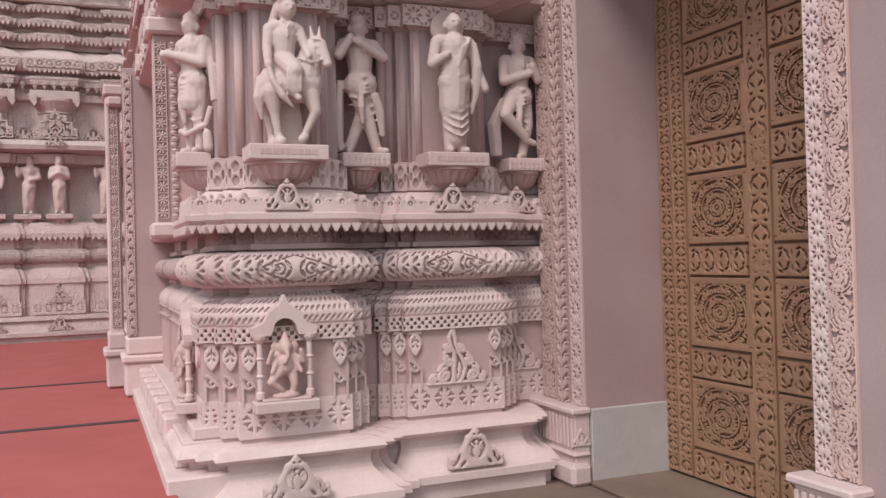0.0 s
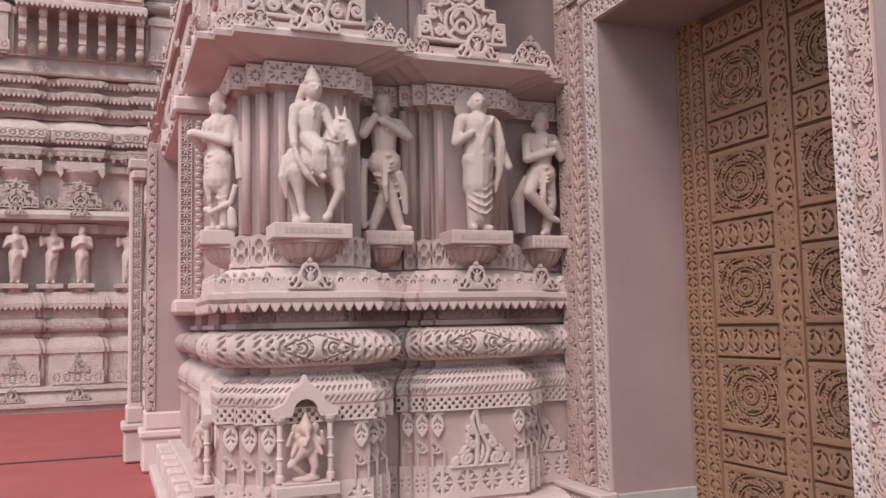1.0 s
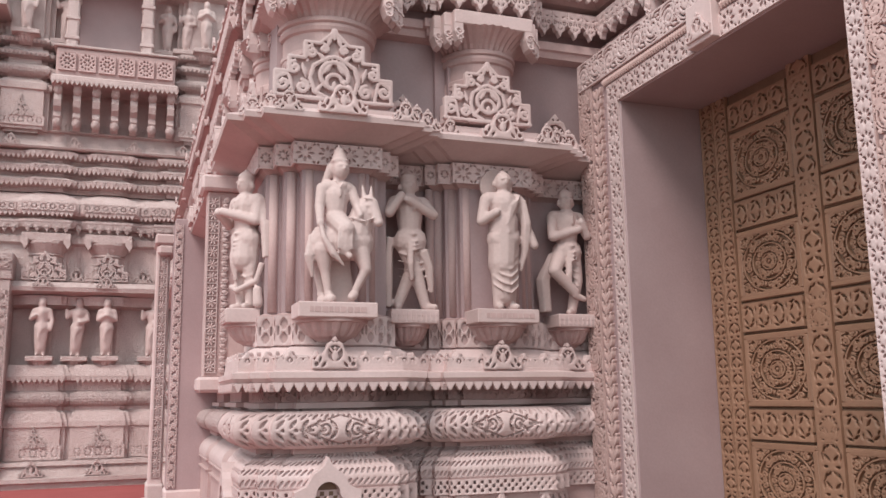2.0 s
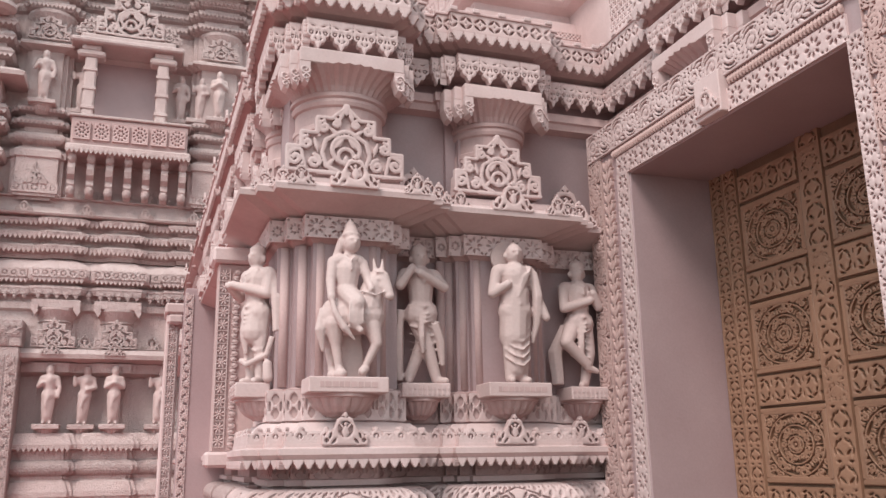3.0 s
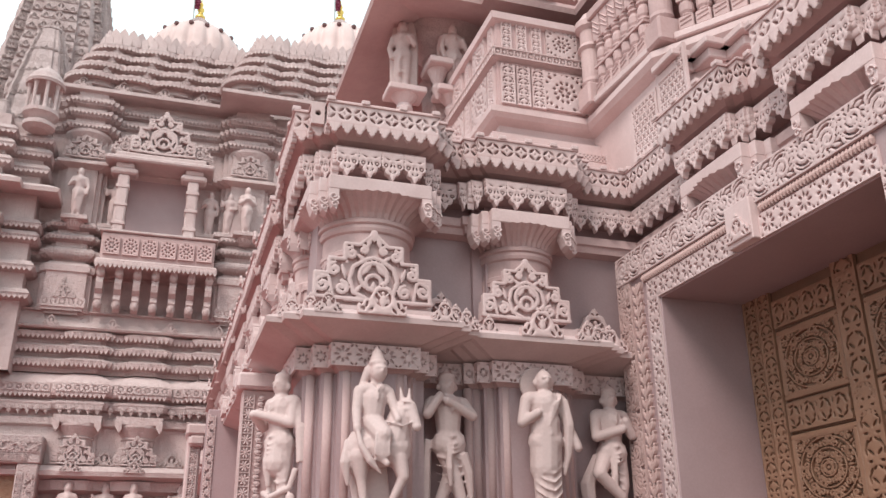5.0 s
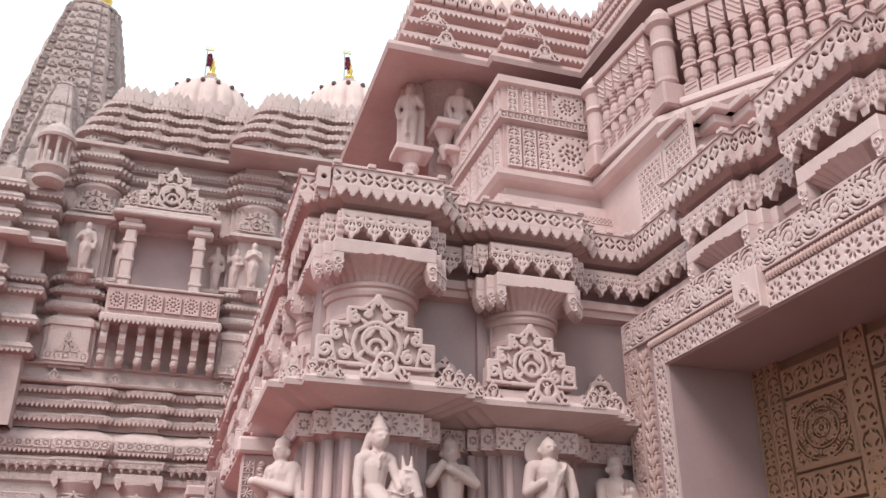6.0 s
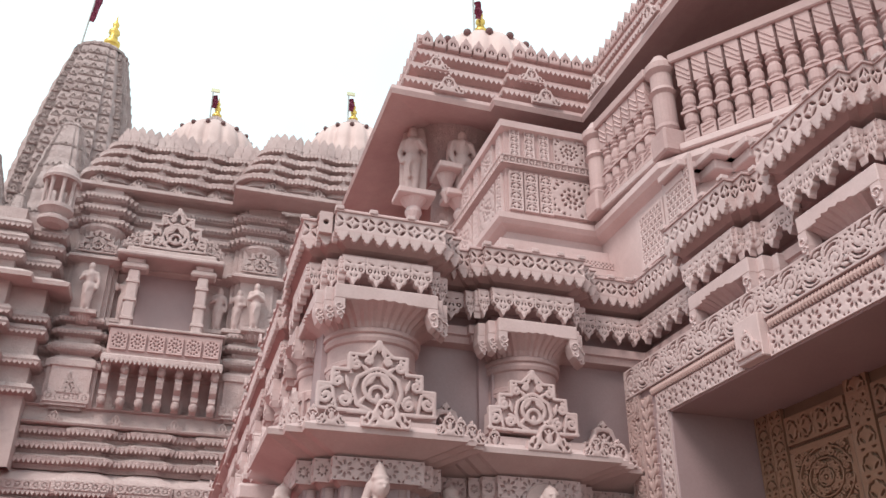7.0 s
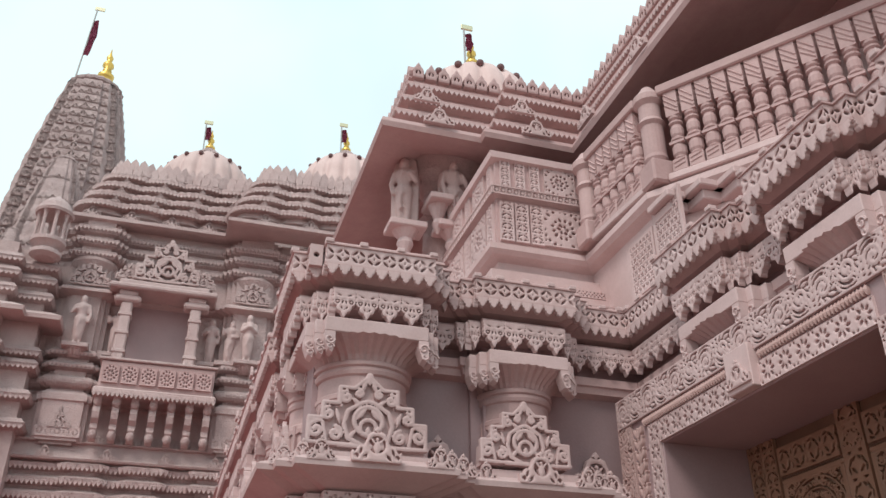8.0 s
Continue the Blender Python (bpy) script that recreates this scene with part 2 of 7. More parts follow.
def cut_mesh(name, U, V, F, mat, t, edge, depth, place):
    """Mesh of the plate where F is positive: rounded front, straight sides down to -depth."""
    su, sv = U[1, 0] - U[0, 0], V[0, 1] - V[0, 0]
    gu, gv = np.gradient(F, su, sv)
    g2 = gu * gu + gv * gv + 1e-6
    near = (abs(F) < 0.55 * max(su, sv) * np.sqrt(g2))
    near[0, :] = near[-1, :] = False
    near[:, 0] = near[:, -1] = False
    U = np.where(near, U - np.clip(F * gu / g2, -0.5 * su, 0.5 * su), U)
    V = np.where(near, V - np.clip(F * gv / g2, -0.5 * sv, 0.5 * sv), V)
    F = np.where(near, 0.0, F)
    ok = F >= 0
    W = t * (0.78 + 0.22 * np.clip(F / edge, 0, 1) ** 0.7)
    n, m = F.shape
    idx = np.arange(n * m).reshape(n, m)
    a, b, c, d = idx[:-1, :-1], idx[1:, :-1], idx[1:, 1:], idx[:-1, 1:]
    oa, ob_, oc, od = ok[:-1, :-1], ok[1:, :-1], ok[1:, 1:], ok[:-1, 1:]
    quad = oa & ob_ & oc & od
    faces = [list(q) for q in zip(a[quad].tolist(), b[quad].tolist(), c[quad].tolist(), d[quad].tolist())]
    for x, y, z, ox, oy, oz, no in ((a, b, c, oa, ob_, oc, od), (b, c, d, ob_, oc, od, oa), (c, d, a, oc, od, oa, ob_), (d, a, b, od, oa, ob_, oc)):
        tri = ox & oy & oz & ~no
        faces += [list(q) for q in zip(x[tri].tolist(), y[tri].tolist(), z[tri].tolist())]
    if not faces:
        return None
    seen = set()
    for f in faces:
        for i in range(len(f)):
            seen.add((f[i - 1], f[i]))
    rim = [e for e in seen if (e[1], e[0]) not in seen]
    used = sorted({v for f in faces for v in f})
    slot = {v: i for i, v in enumerate(used)}
    uu, vv, ww = U.ravel(), V.ravel(), W.ravel()
    P = [(uu[v], vv[v], ww[v]) for v in used]
    faces = [[slot[v] for v in f] for f in faces]
    top = len(faces)
    edge_v = {}
    for e in sorted(rim):
        for v in e:
            if v not in edge_v:
                edge_v[v] = len(P)
                P += [(uu[v], vv[v], ww[v]), (uu[v], vv[v], -depth)]
        faces.append([edge_v[e[0]] + 1, edge_v[e[1]] + 1, edge_v[e[1]], edge_v[e[0]]])
    P = np.array(P)
    me = bpy.data.meshes.new(name)
    me.from_pydata(np.stack(place(P[:, 0], P[:, 1], P[:, 2]), 1).tolist(), [], faces)
    me.polygons.foreach_set("use_smooth", [i < top for i in range(len(faces))])
    me.materials.append(mat)
    return me


def fret(name, field, u0, u1, v0, v1, mat, t=0.014, step=0.006, edge=0.012, depth=0.03):
    """A flat pierced plate."""
    n, m = max(3, math.ceil((u1 - u0) / step)), max(3, math.ceil((v1 - v0) / step))
    U, V = np.meshgrid(np.linspace(u0, u1, n + 1), np.linspace(v0, v1, m + 1), indexing="ij")
    return cut_mesh(name, U, V, field(U, V), mat, t, edge, depth, lambda u, v, w: (u, v, w))


def relief_on(name, plan, path, field, mat, parent, t=0.008, step=0.006, edge=0.008, depth=0.004, least=0.05, label=""):
    """Carving laid over a moulding: path is the moulding's rows of offset and height."""
    off = offsets(plan)
    po, pz = np.array([q[0] for q in path]), np.array([q[1] for q in path])
    cum = np.concatenate([[0], np.cumsum(np.hypot(np.diff(po), np.diff(pz)))])
    no, nz = np.gradient(pz, cum), -np.gradient(po, cum)
    S = cum[-1]
    omid = float(np.interp(S / 2, cum, po))
    for (x0, y0), (x1, y1), (a0, b0), (a1, b1) in zip(plan, plan[1:], off, off[1:]):
        if not ((x1 > x0 + 0.01 and abs(y1 - y0) < 0.02) or (y1 < y0 - 0.01 and abs(x1 - x0) < 0.02)):
            continue
        ex, ey = x1 + a1 * omid - x0 - a0 * omid, y1 + b1 * omid - y0 - b0 * omid
        L = math.hypot(ex, ey)
        if L < least or (ex * (x1 - x0) + ey * (y1 - y0)) <= 0:
            continue
        n, m = max(4, math.ceil(L / step)), max(4, math.ceil(S / step))
        U, V = np.meshgrid(np.linspace(0, L, n + 1), np.linspace(0, S, m + 1), indexing="ij")

        def place(u, v, w):
            o = np.interp(v, cum, po) + w * np.interp(v, cum, no)
            z = np.interp(v, cum, pz) + w * np.interp(v, cum, nz)
            k = u / L
            return ((x0 + a0 * o) * (1 - k) + (x1 + a1 * o) * k, (y0 + b0 * o) * (1 - k) + (y1 + b1 * o) * k, z)

        me = cut_mesh(name, U, V, field(U, V, L, S), mat, t, edge, depth, place)
        if me:
            put(name, me, parent, Matrix(), label)


def cells(U, L, pitch):
    """Distance from the middle of each cell, and the cell's width."""
    n = max(1, round(L / pitch))
    c = L / n
    return (U / c) % 1 * c - c / 2, c


def f_cross(U, V, L, S):
    p, c = cells(U, L, S * 0.78)
    q = V - S / 2
    h = S * 0.72
    ang = math.atan2(h, c)
    half = math.hypot(c, h) * 0.20
    return cut(S / 2 - abs(q) + 0.004, leaf_in(abs(p), abs(q), c * 0.275, h * 0.275, ang, half * 1.05, half * 0.36), leaf_in(abs(p), abs(q), c * 0.5, 0, math.pi / 2, S * 0.07, S * 0.03))


def f_checker(U, V, L, S):
    c = S / 3.6
    v = V - S * 0.5
    j = np.floor(v / c + 0.5)
    p, _ = cells(U + (j % 2) * c, L, 2 * c)
    q = v - j * c
    hole = 0.42 * c - np.maximum(abs(p), abs(q))
    return cut(np.full(U.shape, 0.01), np.where(abs(j) <= 1, hole, -0.01))


def f_diamond(U, V, L, S):
    p, c = cells(U, L, S * 0.72)
    q = V - S / 2
    a, b = c * 0.46, S * 0.42
    out = (1 - abs(p) / a - abs(q) / b) * min(a, b) * 0.75
    stair = np.maximum(out, np.minimum(a * 0.62 - abs(p), b * 0.62 - abs(q)))
    bars = np.maximum(0.012 - abs(p), 0.010 - abs(q))
    petal = np.maximum(leaf_in(abs(p), abs(q), a * 0.3, b * 0.3, 0.8, S * 0.16, S * 0.05), S * 0.09 - np.hypot(p, q))
    return cut(np.full(U.shape, 0.012), cut(stair, bars, petal))


def f_star(U, V, L, S):
    p, c = cells(U, L, S * 1.05)
    q = V - S / 2
    r = np.hypot(p, q)
    a = np.arctan2(q, p)
    a = (a + math.pi / 8) % (math.pi / 4) - math.pi / 8
    R_ = min(c, S) * 0.96
    hole = leaf_in(r * np.cos(a), r * np.sin(a), R_ * 0.29, 0, 0, R_ * 0.15, R_ * 0.075)
    tip = leaf_in(abs(p), abs(q), c * 0.40, S * 0.40, 0.8, R_ * 0.10, R_ * 0.05)
    return cut(np.full(U.shape, 0.012), hole, tip)


def f_oval(U, V, L, S):
    p, c = cells(U, L, 0.085)
    q = V - S / 2
    return cut(np.full(U.shape, 0.012), leaf_in(p, abs(q), 0, S * 0.24, math.pi / 2, S * 0.20, c * 0.26), leaf_in(abs(p), q, c * 0.36, 0, math.pi / 2, S * 0.20, c * 0.10))


def f_shoulder(U, V, L, S):
    """Three rows of slanting leaf cuts."""
    row = np.floor(V / S * 4)
    v = V - (row + 0.5) * S / 4
    p, c = cells(U + (row % 2) * 0.013, L, 0.034)
    return cut(np.full(U.shape, 0.010), leaf_in(p, v, 0, 0, 0.85, S * 0.125, c * 0.26))


def f_roll(U, V, L, S):
    """Leaf cuts either side, and a scrolled lozenge in the middle of a long face."""
    q = V - S / 2
    p, c = cells(U, L, 0.075)
    holes = any_of(leaf_in(p, abs(q), 0.006, S * 0.13, 1.0, S * 0.12, 0.015), leaf_in(p, abs(q), -0.016, S * 0.29, 1.1, S * 0.11, 0.012), leaf_in(p, abs(q), 0.026, S * 0.33, 0.8, S * 0.06, 0.007), leaf_in(p, q, 0.028, 0, 0, 0.018, 0.010))
    if L > 0.36:
        m, n = abs(U - L / 2), abs(q)
        d = m / 0.255 + n / (S * 0.36)
        rim = (0.075 - abs(d - 0.93)) * 0.10
        inner = any_of(leaf_in(m, n, 0.045, S * 0.10, 0.9, 0.036, 0.013), leaf_in(m, n, 0.125, S * 0.06, 0.4, 0.04, 0.011), ring_in(m, n, 0.095, 0, 0.030, 0.007), leaf_in(m, n, 0.185, 0, 0, 0.028, 0.009))
        holes = np.where(d < 1.02, np.maximum(rim, inner), holes)
    return cut(np.full(U.shape, 0.010), holes)


def f_scroll_band(U, V, L, S):
    """Curled buds standing on a rail."""
    p, c = cells(U, L, 0.15)
    p = abs(p)
    return any_of(0.018 - abs(V - 0.008), ring_in(p, V, 0, S * 0.46, S * 0.25, S * 0.085), leaf_in(p, V, 0, S * 0.42, math.pi / 2, S * 0.17, S * 0.07), leaf_in(p, V, 0, S * 0.83, math.pi / 2, S * 0.20, S * 0.14),
                  curl_in(p, V, c * 0.36, S * 0.28, S * 0.20, 1.0, -1, S * 0.075), stroke_in(p, V, [(c * 0.5, S * 0.62), (c * 0.34, S * 0.60), (c * 0.22, S * 0.3), (c * 0.12, 0.01)], S * 0.06))


def f_gable(w, h):
    def field(U, V):
        U = abs(U)
        st = [(0.5, 0.02), (0.5, 0.36), (0.385, 0.36), (0.385, 0.57), (0.25, 0.57), (0.25, 0.79), (0.125, 0.79), (0.0, 0.97)]
        st = [(a * w * 0.96, b * h) for a, b in st]
        whole = poly_in(U, V, [(-0.01, 0)] + [(a + 0.02 * h, b + 0.02 * h) for a, b in st] + [(-0.01, h)])
        body = any_of(stroke_in(U, V, st, 0.024 * h), 0.06 * h - V,
                      ring_in(U, V, 0, 0.36 * h, 0.185 * h, 0.030 * h), ring_in(U, V, 0, 0.27 * h, 0.105 * h, 0.026 * h), leaf_in(U, V, 0, 0.225 * h, math.pi / 2, 0.065 * h, 0.035 * h), leaf_in(U, V, 0.09 * h, 0.45 * h, 2.2, 0.10 * h, 0.035 * h),
                      curl_in(U, V, 0.42 * w, 0.20 * h, 0.105 * h, 1.2, -1, 0.025 * h), curl_in(U, V, 0.325 * w, 0.42 * h, 0.09 * h, 1.2, -1, 0.024 * h), curl_in(U, V, 0.185 * w, 0.66 * h, 0.085 * h, 1.2, -1, 0.023 * h),
                      curl_in(U, V, 0.265 * w, 0.17 * h, 0.095 * h, 1.2, 1, 0.025 * h), curl_in(U, V, 0.085 * w, 0.72 * h, 0.06 * h, 1.1, 1, 0.022 * h), leaf_in(U, V, 0.04 * w, 0.84 * h, 1.9, 0.10 * h, 0.03 * h), leaf_in(U, V, 0, 0.95 * h, math.pi / 2, 0.11 * h, 0.05 * h),
                      stroke_in(U, V, [(0.06 * w, 0.05 * h), (0.165 * w, 0.12 * h), (0.20 * w, 0.30 * h), (0.17 * w, 0.48 * h), (0.05 * w, 0.60 * h), (0.0, 0.62 * h)], [0.028 * h] * 6),
                      stroke_in(U, V, [(0.47 * w, 0.33 * h), (0.37 * w, 0.31 * h), (0.34 * w, 0.08 * h)], 0.022 * h), leaf_in(U, V, 0.10 * w, 0.60 * h, 0.7, 0.09 * h, 0.03 * h), leaf_in(U, V, 0.25 * w, 0.40 * h, 1.3, 0.11 * h, 0.028 * h), leaf_in(U, V, 0.13 * w, 0.17 * h, 2.2, 0.08 * h, 0.03 * h))
        return np.minimum(body, whole + 0.02 * h)
    return field


def gable_plate(name, w, h, mat, step=0.006, t=0.022):
    return fret(name, f_gable(w, h), -w * 0.54, w * 0.54, 0, h * 1.06, mat, t, step, 0.016, 0.022)


def f_crest(w, h):
    def field(U, V):
        U = abs(U)
        wing = poly_in(U, V, [(-0.01, 0), (w * 0.5, 0), (w * 0.5, h * 0.30), (w * 0.43, h * 0.24), (w * 0.36, h * 0.44), (w * 0.28, h * 0.42), (w * 0.20, h * 0.62), (w * 0.16, h * 0.78), (w * 0.08, h * 0.84), (0, h), (-0.01, h)])
        ring_hole = cut(0.245 * h - np.hypot(U, V - 0.47 * h), leaf_in(U, V, 0, 0.38 * h, math.pi / 2, 0.19 * h, 0.10 * h), 0.05 * h - np.hypot(U - 0.0, V - 0.62 * h), leaf_in(U, V, 0.11 * h, 0.56 * h, 0.9, 0.11 * h, 0.03 * h))
        return cut(wing, ring_hole, 0.07 * h - np.hypot(U - 0.41 * w, V - 0.14 * h), leaf_in(U, V, 0.33 * w, 0.27 * h, 1.9, 0.12 * h, 0.04 * h), leaf_in(U, V, 0.245 * w, 0.12 * h, 2.3, 0.12 * h, 0.045 * h), leaf_in(U, V, 0.045 * w, 0.83 * h, 0.5, 0.05 * h, 0.02 * h))
    return field


def crest_plate(name, w, h, mat, step=0.005, t=0.02, depth=0.03):
    return fret(name, f_crest(w, h), -w * 0.52, w * 0.52, 0, h * 1.02, mat, t, step, 0.012, depth)


def f_pendant(w, h):
    def field(U, V):
        U = abs(U)
        out = any_of(poly_in(U, V, [(-0.01, 0.02), (0.5 * w, 0.02), (0.5 * w, -0.34 * h), (-0.01, -0.45 * h)]), 0.15 * w - np.hypot(U - 0.33 * w, V + 0.42 * h), 0.17 * w - np.hypot(U - 0.16 * w, V + 0.62 * h), 0.12 * w - np.hypot(U, V + 0.80 * h), leaf_in(U, V, 0, -0.88 * h, math.pi / 2, 0.13 * h, 0.07 * w), 0.30 * w - np.hypot(U, V + 0.42 * h))
        return cut(out, ring_in(U, V, 0.30 * w, -0.40 * h, 0.075 * w, 0.024 * w), leaf_in(U, V, 0.07 * w, -0.40 * h, 1.9, 0.10 * h, 0.035 * w), leaf_in(U, V, 0.10 * w, -0.64 * h, 1.2, 0.07 * h, 0.03 * w), leaf_in(U, V, 0.25 * w, -0.14 * h, 0.3, 0.13 * w, 0.025 * w))
    return field


def f_panel(w, h, rings, margin=0.02, bands=()):
    """Rings of leaf-shaped cuts round a middle boss, filling a rectangle."""
    def field(U, V):
        wave = 0.018 * min(w, h)
        r = np.hypot((U + wave * np.sin(V / h * 21)) / w, (V + wave * np.sin(U / w * 19 + 1)) / h) * 2
        ang = np.arctan2(V / h, U / w)
        s = min(w, h) / 2
        f = np.full(U.shape, 0.02)
        for R_, n, ln, wd, tilt in rings:
            k = (ang * n / (2 * math.pi) + (0.5 if n % 4 else 0)) % 1 - 0.5
            b = k * 2 * math.pi / n * R_ * s
            f = cut(f, leaf_in((r - R_) * s, b, 0, 0, tilt, ln * s, wd * s), leaf_in((r - R_) * s, b, 0, 0.3 * wd * s, tilt + 1.2, ln * 0.6 * s, wd * 0.7 * s))
        for R_ in bands:
            f = np.maximum(f, 0.010 * s / 0.2 - abs(r - R_) * s)
        inside = np.minimum(w / 2 - margin - abs(U), h / 2 - margin - abs(V))
        return np.where(inside > 0, f, np.minimum(0.02, 0.002 + abs(inside)))
    return field


def f_door(w, h):
    """Circles of curled leaves round a small flower, with more curls filling the corners."""
    def field(U, V):
        r = np.hypot(U / w, V / h) * 2
        ang = np.arctan2(V / h, U / w)
        s = min(w, h) / 2
        f = any_of(0.05 * s - r * s, 0.020 * s - abs(r - 0.24) * s, 0.022 * s - abs(r - 0.56) * s, 0.024 * s - abs(r - 0.90) * s)
        for R_, n, size in ((0.145, 6, 0.055), (0.40, 9, 0.115), (0.73, 14, 0.125), (1.06, 19, 0.12), (1.31, 23, 0.11)):
            k = ang * n / (2 * math.pi)
            hand = np.where(np.floor(k) % 2 == 0, 1.0, -1.0)
            b = ((k % 1) - 0.5) * 2 * math.pi / n * R_ * s * hand
            a = (r - R_) * s
            f = any_of(f, curl_in(b, a, 0, 0, size * s, 1.25, -1, 0.026 * s, 1.2, 10), leaf_in(abs(b), a, math.pi / n * R_ * s * 0.98, 0, 1.25, size * s, 0.030 * s), leaf_in(b, a, size * s * 0.7, size * s * 0.75, 0.8, size * 0.6 * s, 0.026 * s))
        inside = np.minimum(w / 2 - 0.016 - abs(U), h / 2 - 0.016 - abs(V))
        return np.where(inside > 0, f, 0.02)
    return field


def f_leafrow(w, h):
    """Two mirrored rows of curling leaf cuts with bosses between."""
    wide = w >= h
    L_, B_ = (w, h) if wide else (h, w)

    def field(U, V):
        a, b = (U + w / 2, V) if wide else (V + h / 2, U)
        p, c = cells(a, L_, B_ * 0.80)
        q = abs(b)
        f = cut(np.full(U.shape, 0.015), leaf_in(p, q, -c * 0.22, B_ * 0.17, 0.9, c * 0.20, B_ * 0.055), leaf_in(p, q, c * 0.10, B_ * 0.28, -0.5, c * 0.20, B_ * 0.05), leaf_in(p, q, c * 0.22, B_ * 0.12, 2.2, c * 0.15, B_ * 0.045),
                leaf_in(p, q, c * 0.46, B_ * 0.24, 1.57, B_ * 0.11, c * 0.06), leaf_in(p, q, -c * 0.20, B_ * 0.36, 0.2, c * 0.18, B_ * 0.04))
        return np.where(q > B_ * 0.44, 0.015, f)
    return field


def f_vine(width, p):
    """A running acanthus scroll along v: alternate curls with fanned leaves between parallel stems."""
    def field(U, V):
        i = np.floor(V / p)
        x = np.where(i % 2 == 0, U, -U)
        v = V - (i + 0.5) * p
        w = width
        out = np.maximum(stroke_in(U, V * 0, [(-w * 0.485, 0), (-w * 0.484, 0)], w * 0.03), stroke_in(U, V * 0, [(w * 0.485, 0), (w * 0.484, 0)], w * 0.03))
        stem = w * 0.30 * np.cos(math.pi * V / p)
        for d, th in ((0.0, 0.045), (0.13, 0.03), (-0.13, 0.03)):
            out = np.maximum(out, (w * th - abs(U - stem - d * w)) * 0.8)
        out = np.maximum(out, curl_in(x, v, w * 0.05, 0, w * 0.33, 1.5, -1, w * 0.055, -1.2, 16))
        for k in range(9):
            a = -1.9 + k * 0.52
            out = np.maximum(out, leaf_in(x, v, w * 0.05 + w * 0.37 * math.cos(a), w * 0.40 * math.sin(a), a + 0.7, w * 0.15, w * 0.055))
        for rr in (0.44, 0.54):
            out = np.maximum(out, np.minimum(w * 0.028 - abs(np.hypot(x - w * 0.05, v) - rr * w), -x + w * 0.12))
        out = np.maximum(out, leaf_in(x, abs(v), -w * 0.30, p * 0.46, 0.5, w * 0.16, w * 0.06))
        return np.minimum(out, w * 0.51 - abs(U))
    return field


def vine_plate(name, length, width, mat, pitch, t=0.022, step=0.006):
    n = max(1, round(length / pitch))
    return fret(name, f_vine(width, length / n), -width * 0.51, width * 0.51, 0, length, mat, t, step, 0.014, 0.004)


def flower_plate(name, length, width, mat, t=0.012, step=0.006):
    return fret(name, lambda U, V: f_star(V, U + width / 2, length, width), -width / 2, width / 2, 0, length, mat, t, step, 0.008, 0.008)


def f_rope(width, c):
    """A plait of paired leaves along v."""
    def field(U, V):
        v = V % c - c / 2
        a = abs(U)
        return any_of(leaf_in(a, v, width * 0.22, 0, 0.95, width * 0.30, width * 0.13), leaf_in(a, v, width * 0.10, -c * 0.30, 1.2, c * 0.34, width * 0.07), leaf_in(a, v - np.sign(v) * c / 2, width * 0.34, 0, 0.4, width * 0.14, width * 0.08), width * 0.06 - a)
    return field


# ---- ornaments, in u, v, w ----
def tooth(bm, u, w_, h, d=0.02):
    prism(bm, [(u, 0), (u + w_, 0), (u + w_ * 0.92, -h * 0.35), (u + w_ * 0.5, -h), (u + w_ * 0.08, -h * 0.35)][::-1], 0, d)


def leaf_pendant(bm, u, w_, h, d=0.03):
    c = u + w_ / 2
    prism(bm, [(u, 0), (u + w_ * 0.01, -h * 0.42), (u + w_ * 0.12, -h * 0.52), (u + w_ * 0.24, -h * 0.46), (u + w_ * 0.30, -h * 0.72), (u + w_ * 0.42, -h * 0.80), (c, -h), (u + w_ * 0.58, -h * 0.80), (u + w_ * 0.70, -h * 0.72), (u + w_ * 0.76, -h * 0.46), (u + w_ * 0.88, -h * 0.52), (u + w_ * 0.99, -h * 0.42), (u + w_, 0)], 0, d)
    ball(bm, c, -h * 0.36, d, w_ * 0.24, h * 0.22, d * 0.7, 1)
    tube(bm, [(u + w_ * 0.12, -h * 0.2, d), (c, -h * 0.78, d), (u + w_ * 0.88, -h * 0.2, d)], w_ * 0.06, 4)


def tooth_row(length, h, pitch, leaf=False):
    bm = bmesh.new()
    n = max(1, round(length / pitch))
    for i in range(n):
        (leaf_pendant if leaf else tooth)(bm, i * length / n, length / n * 0.96, h)
    return bm


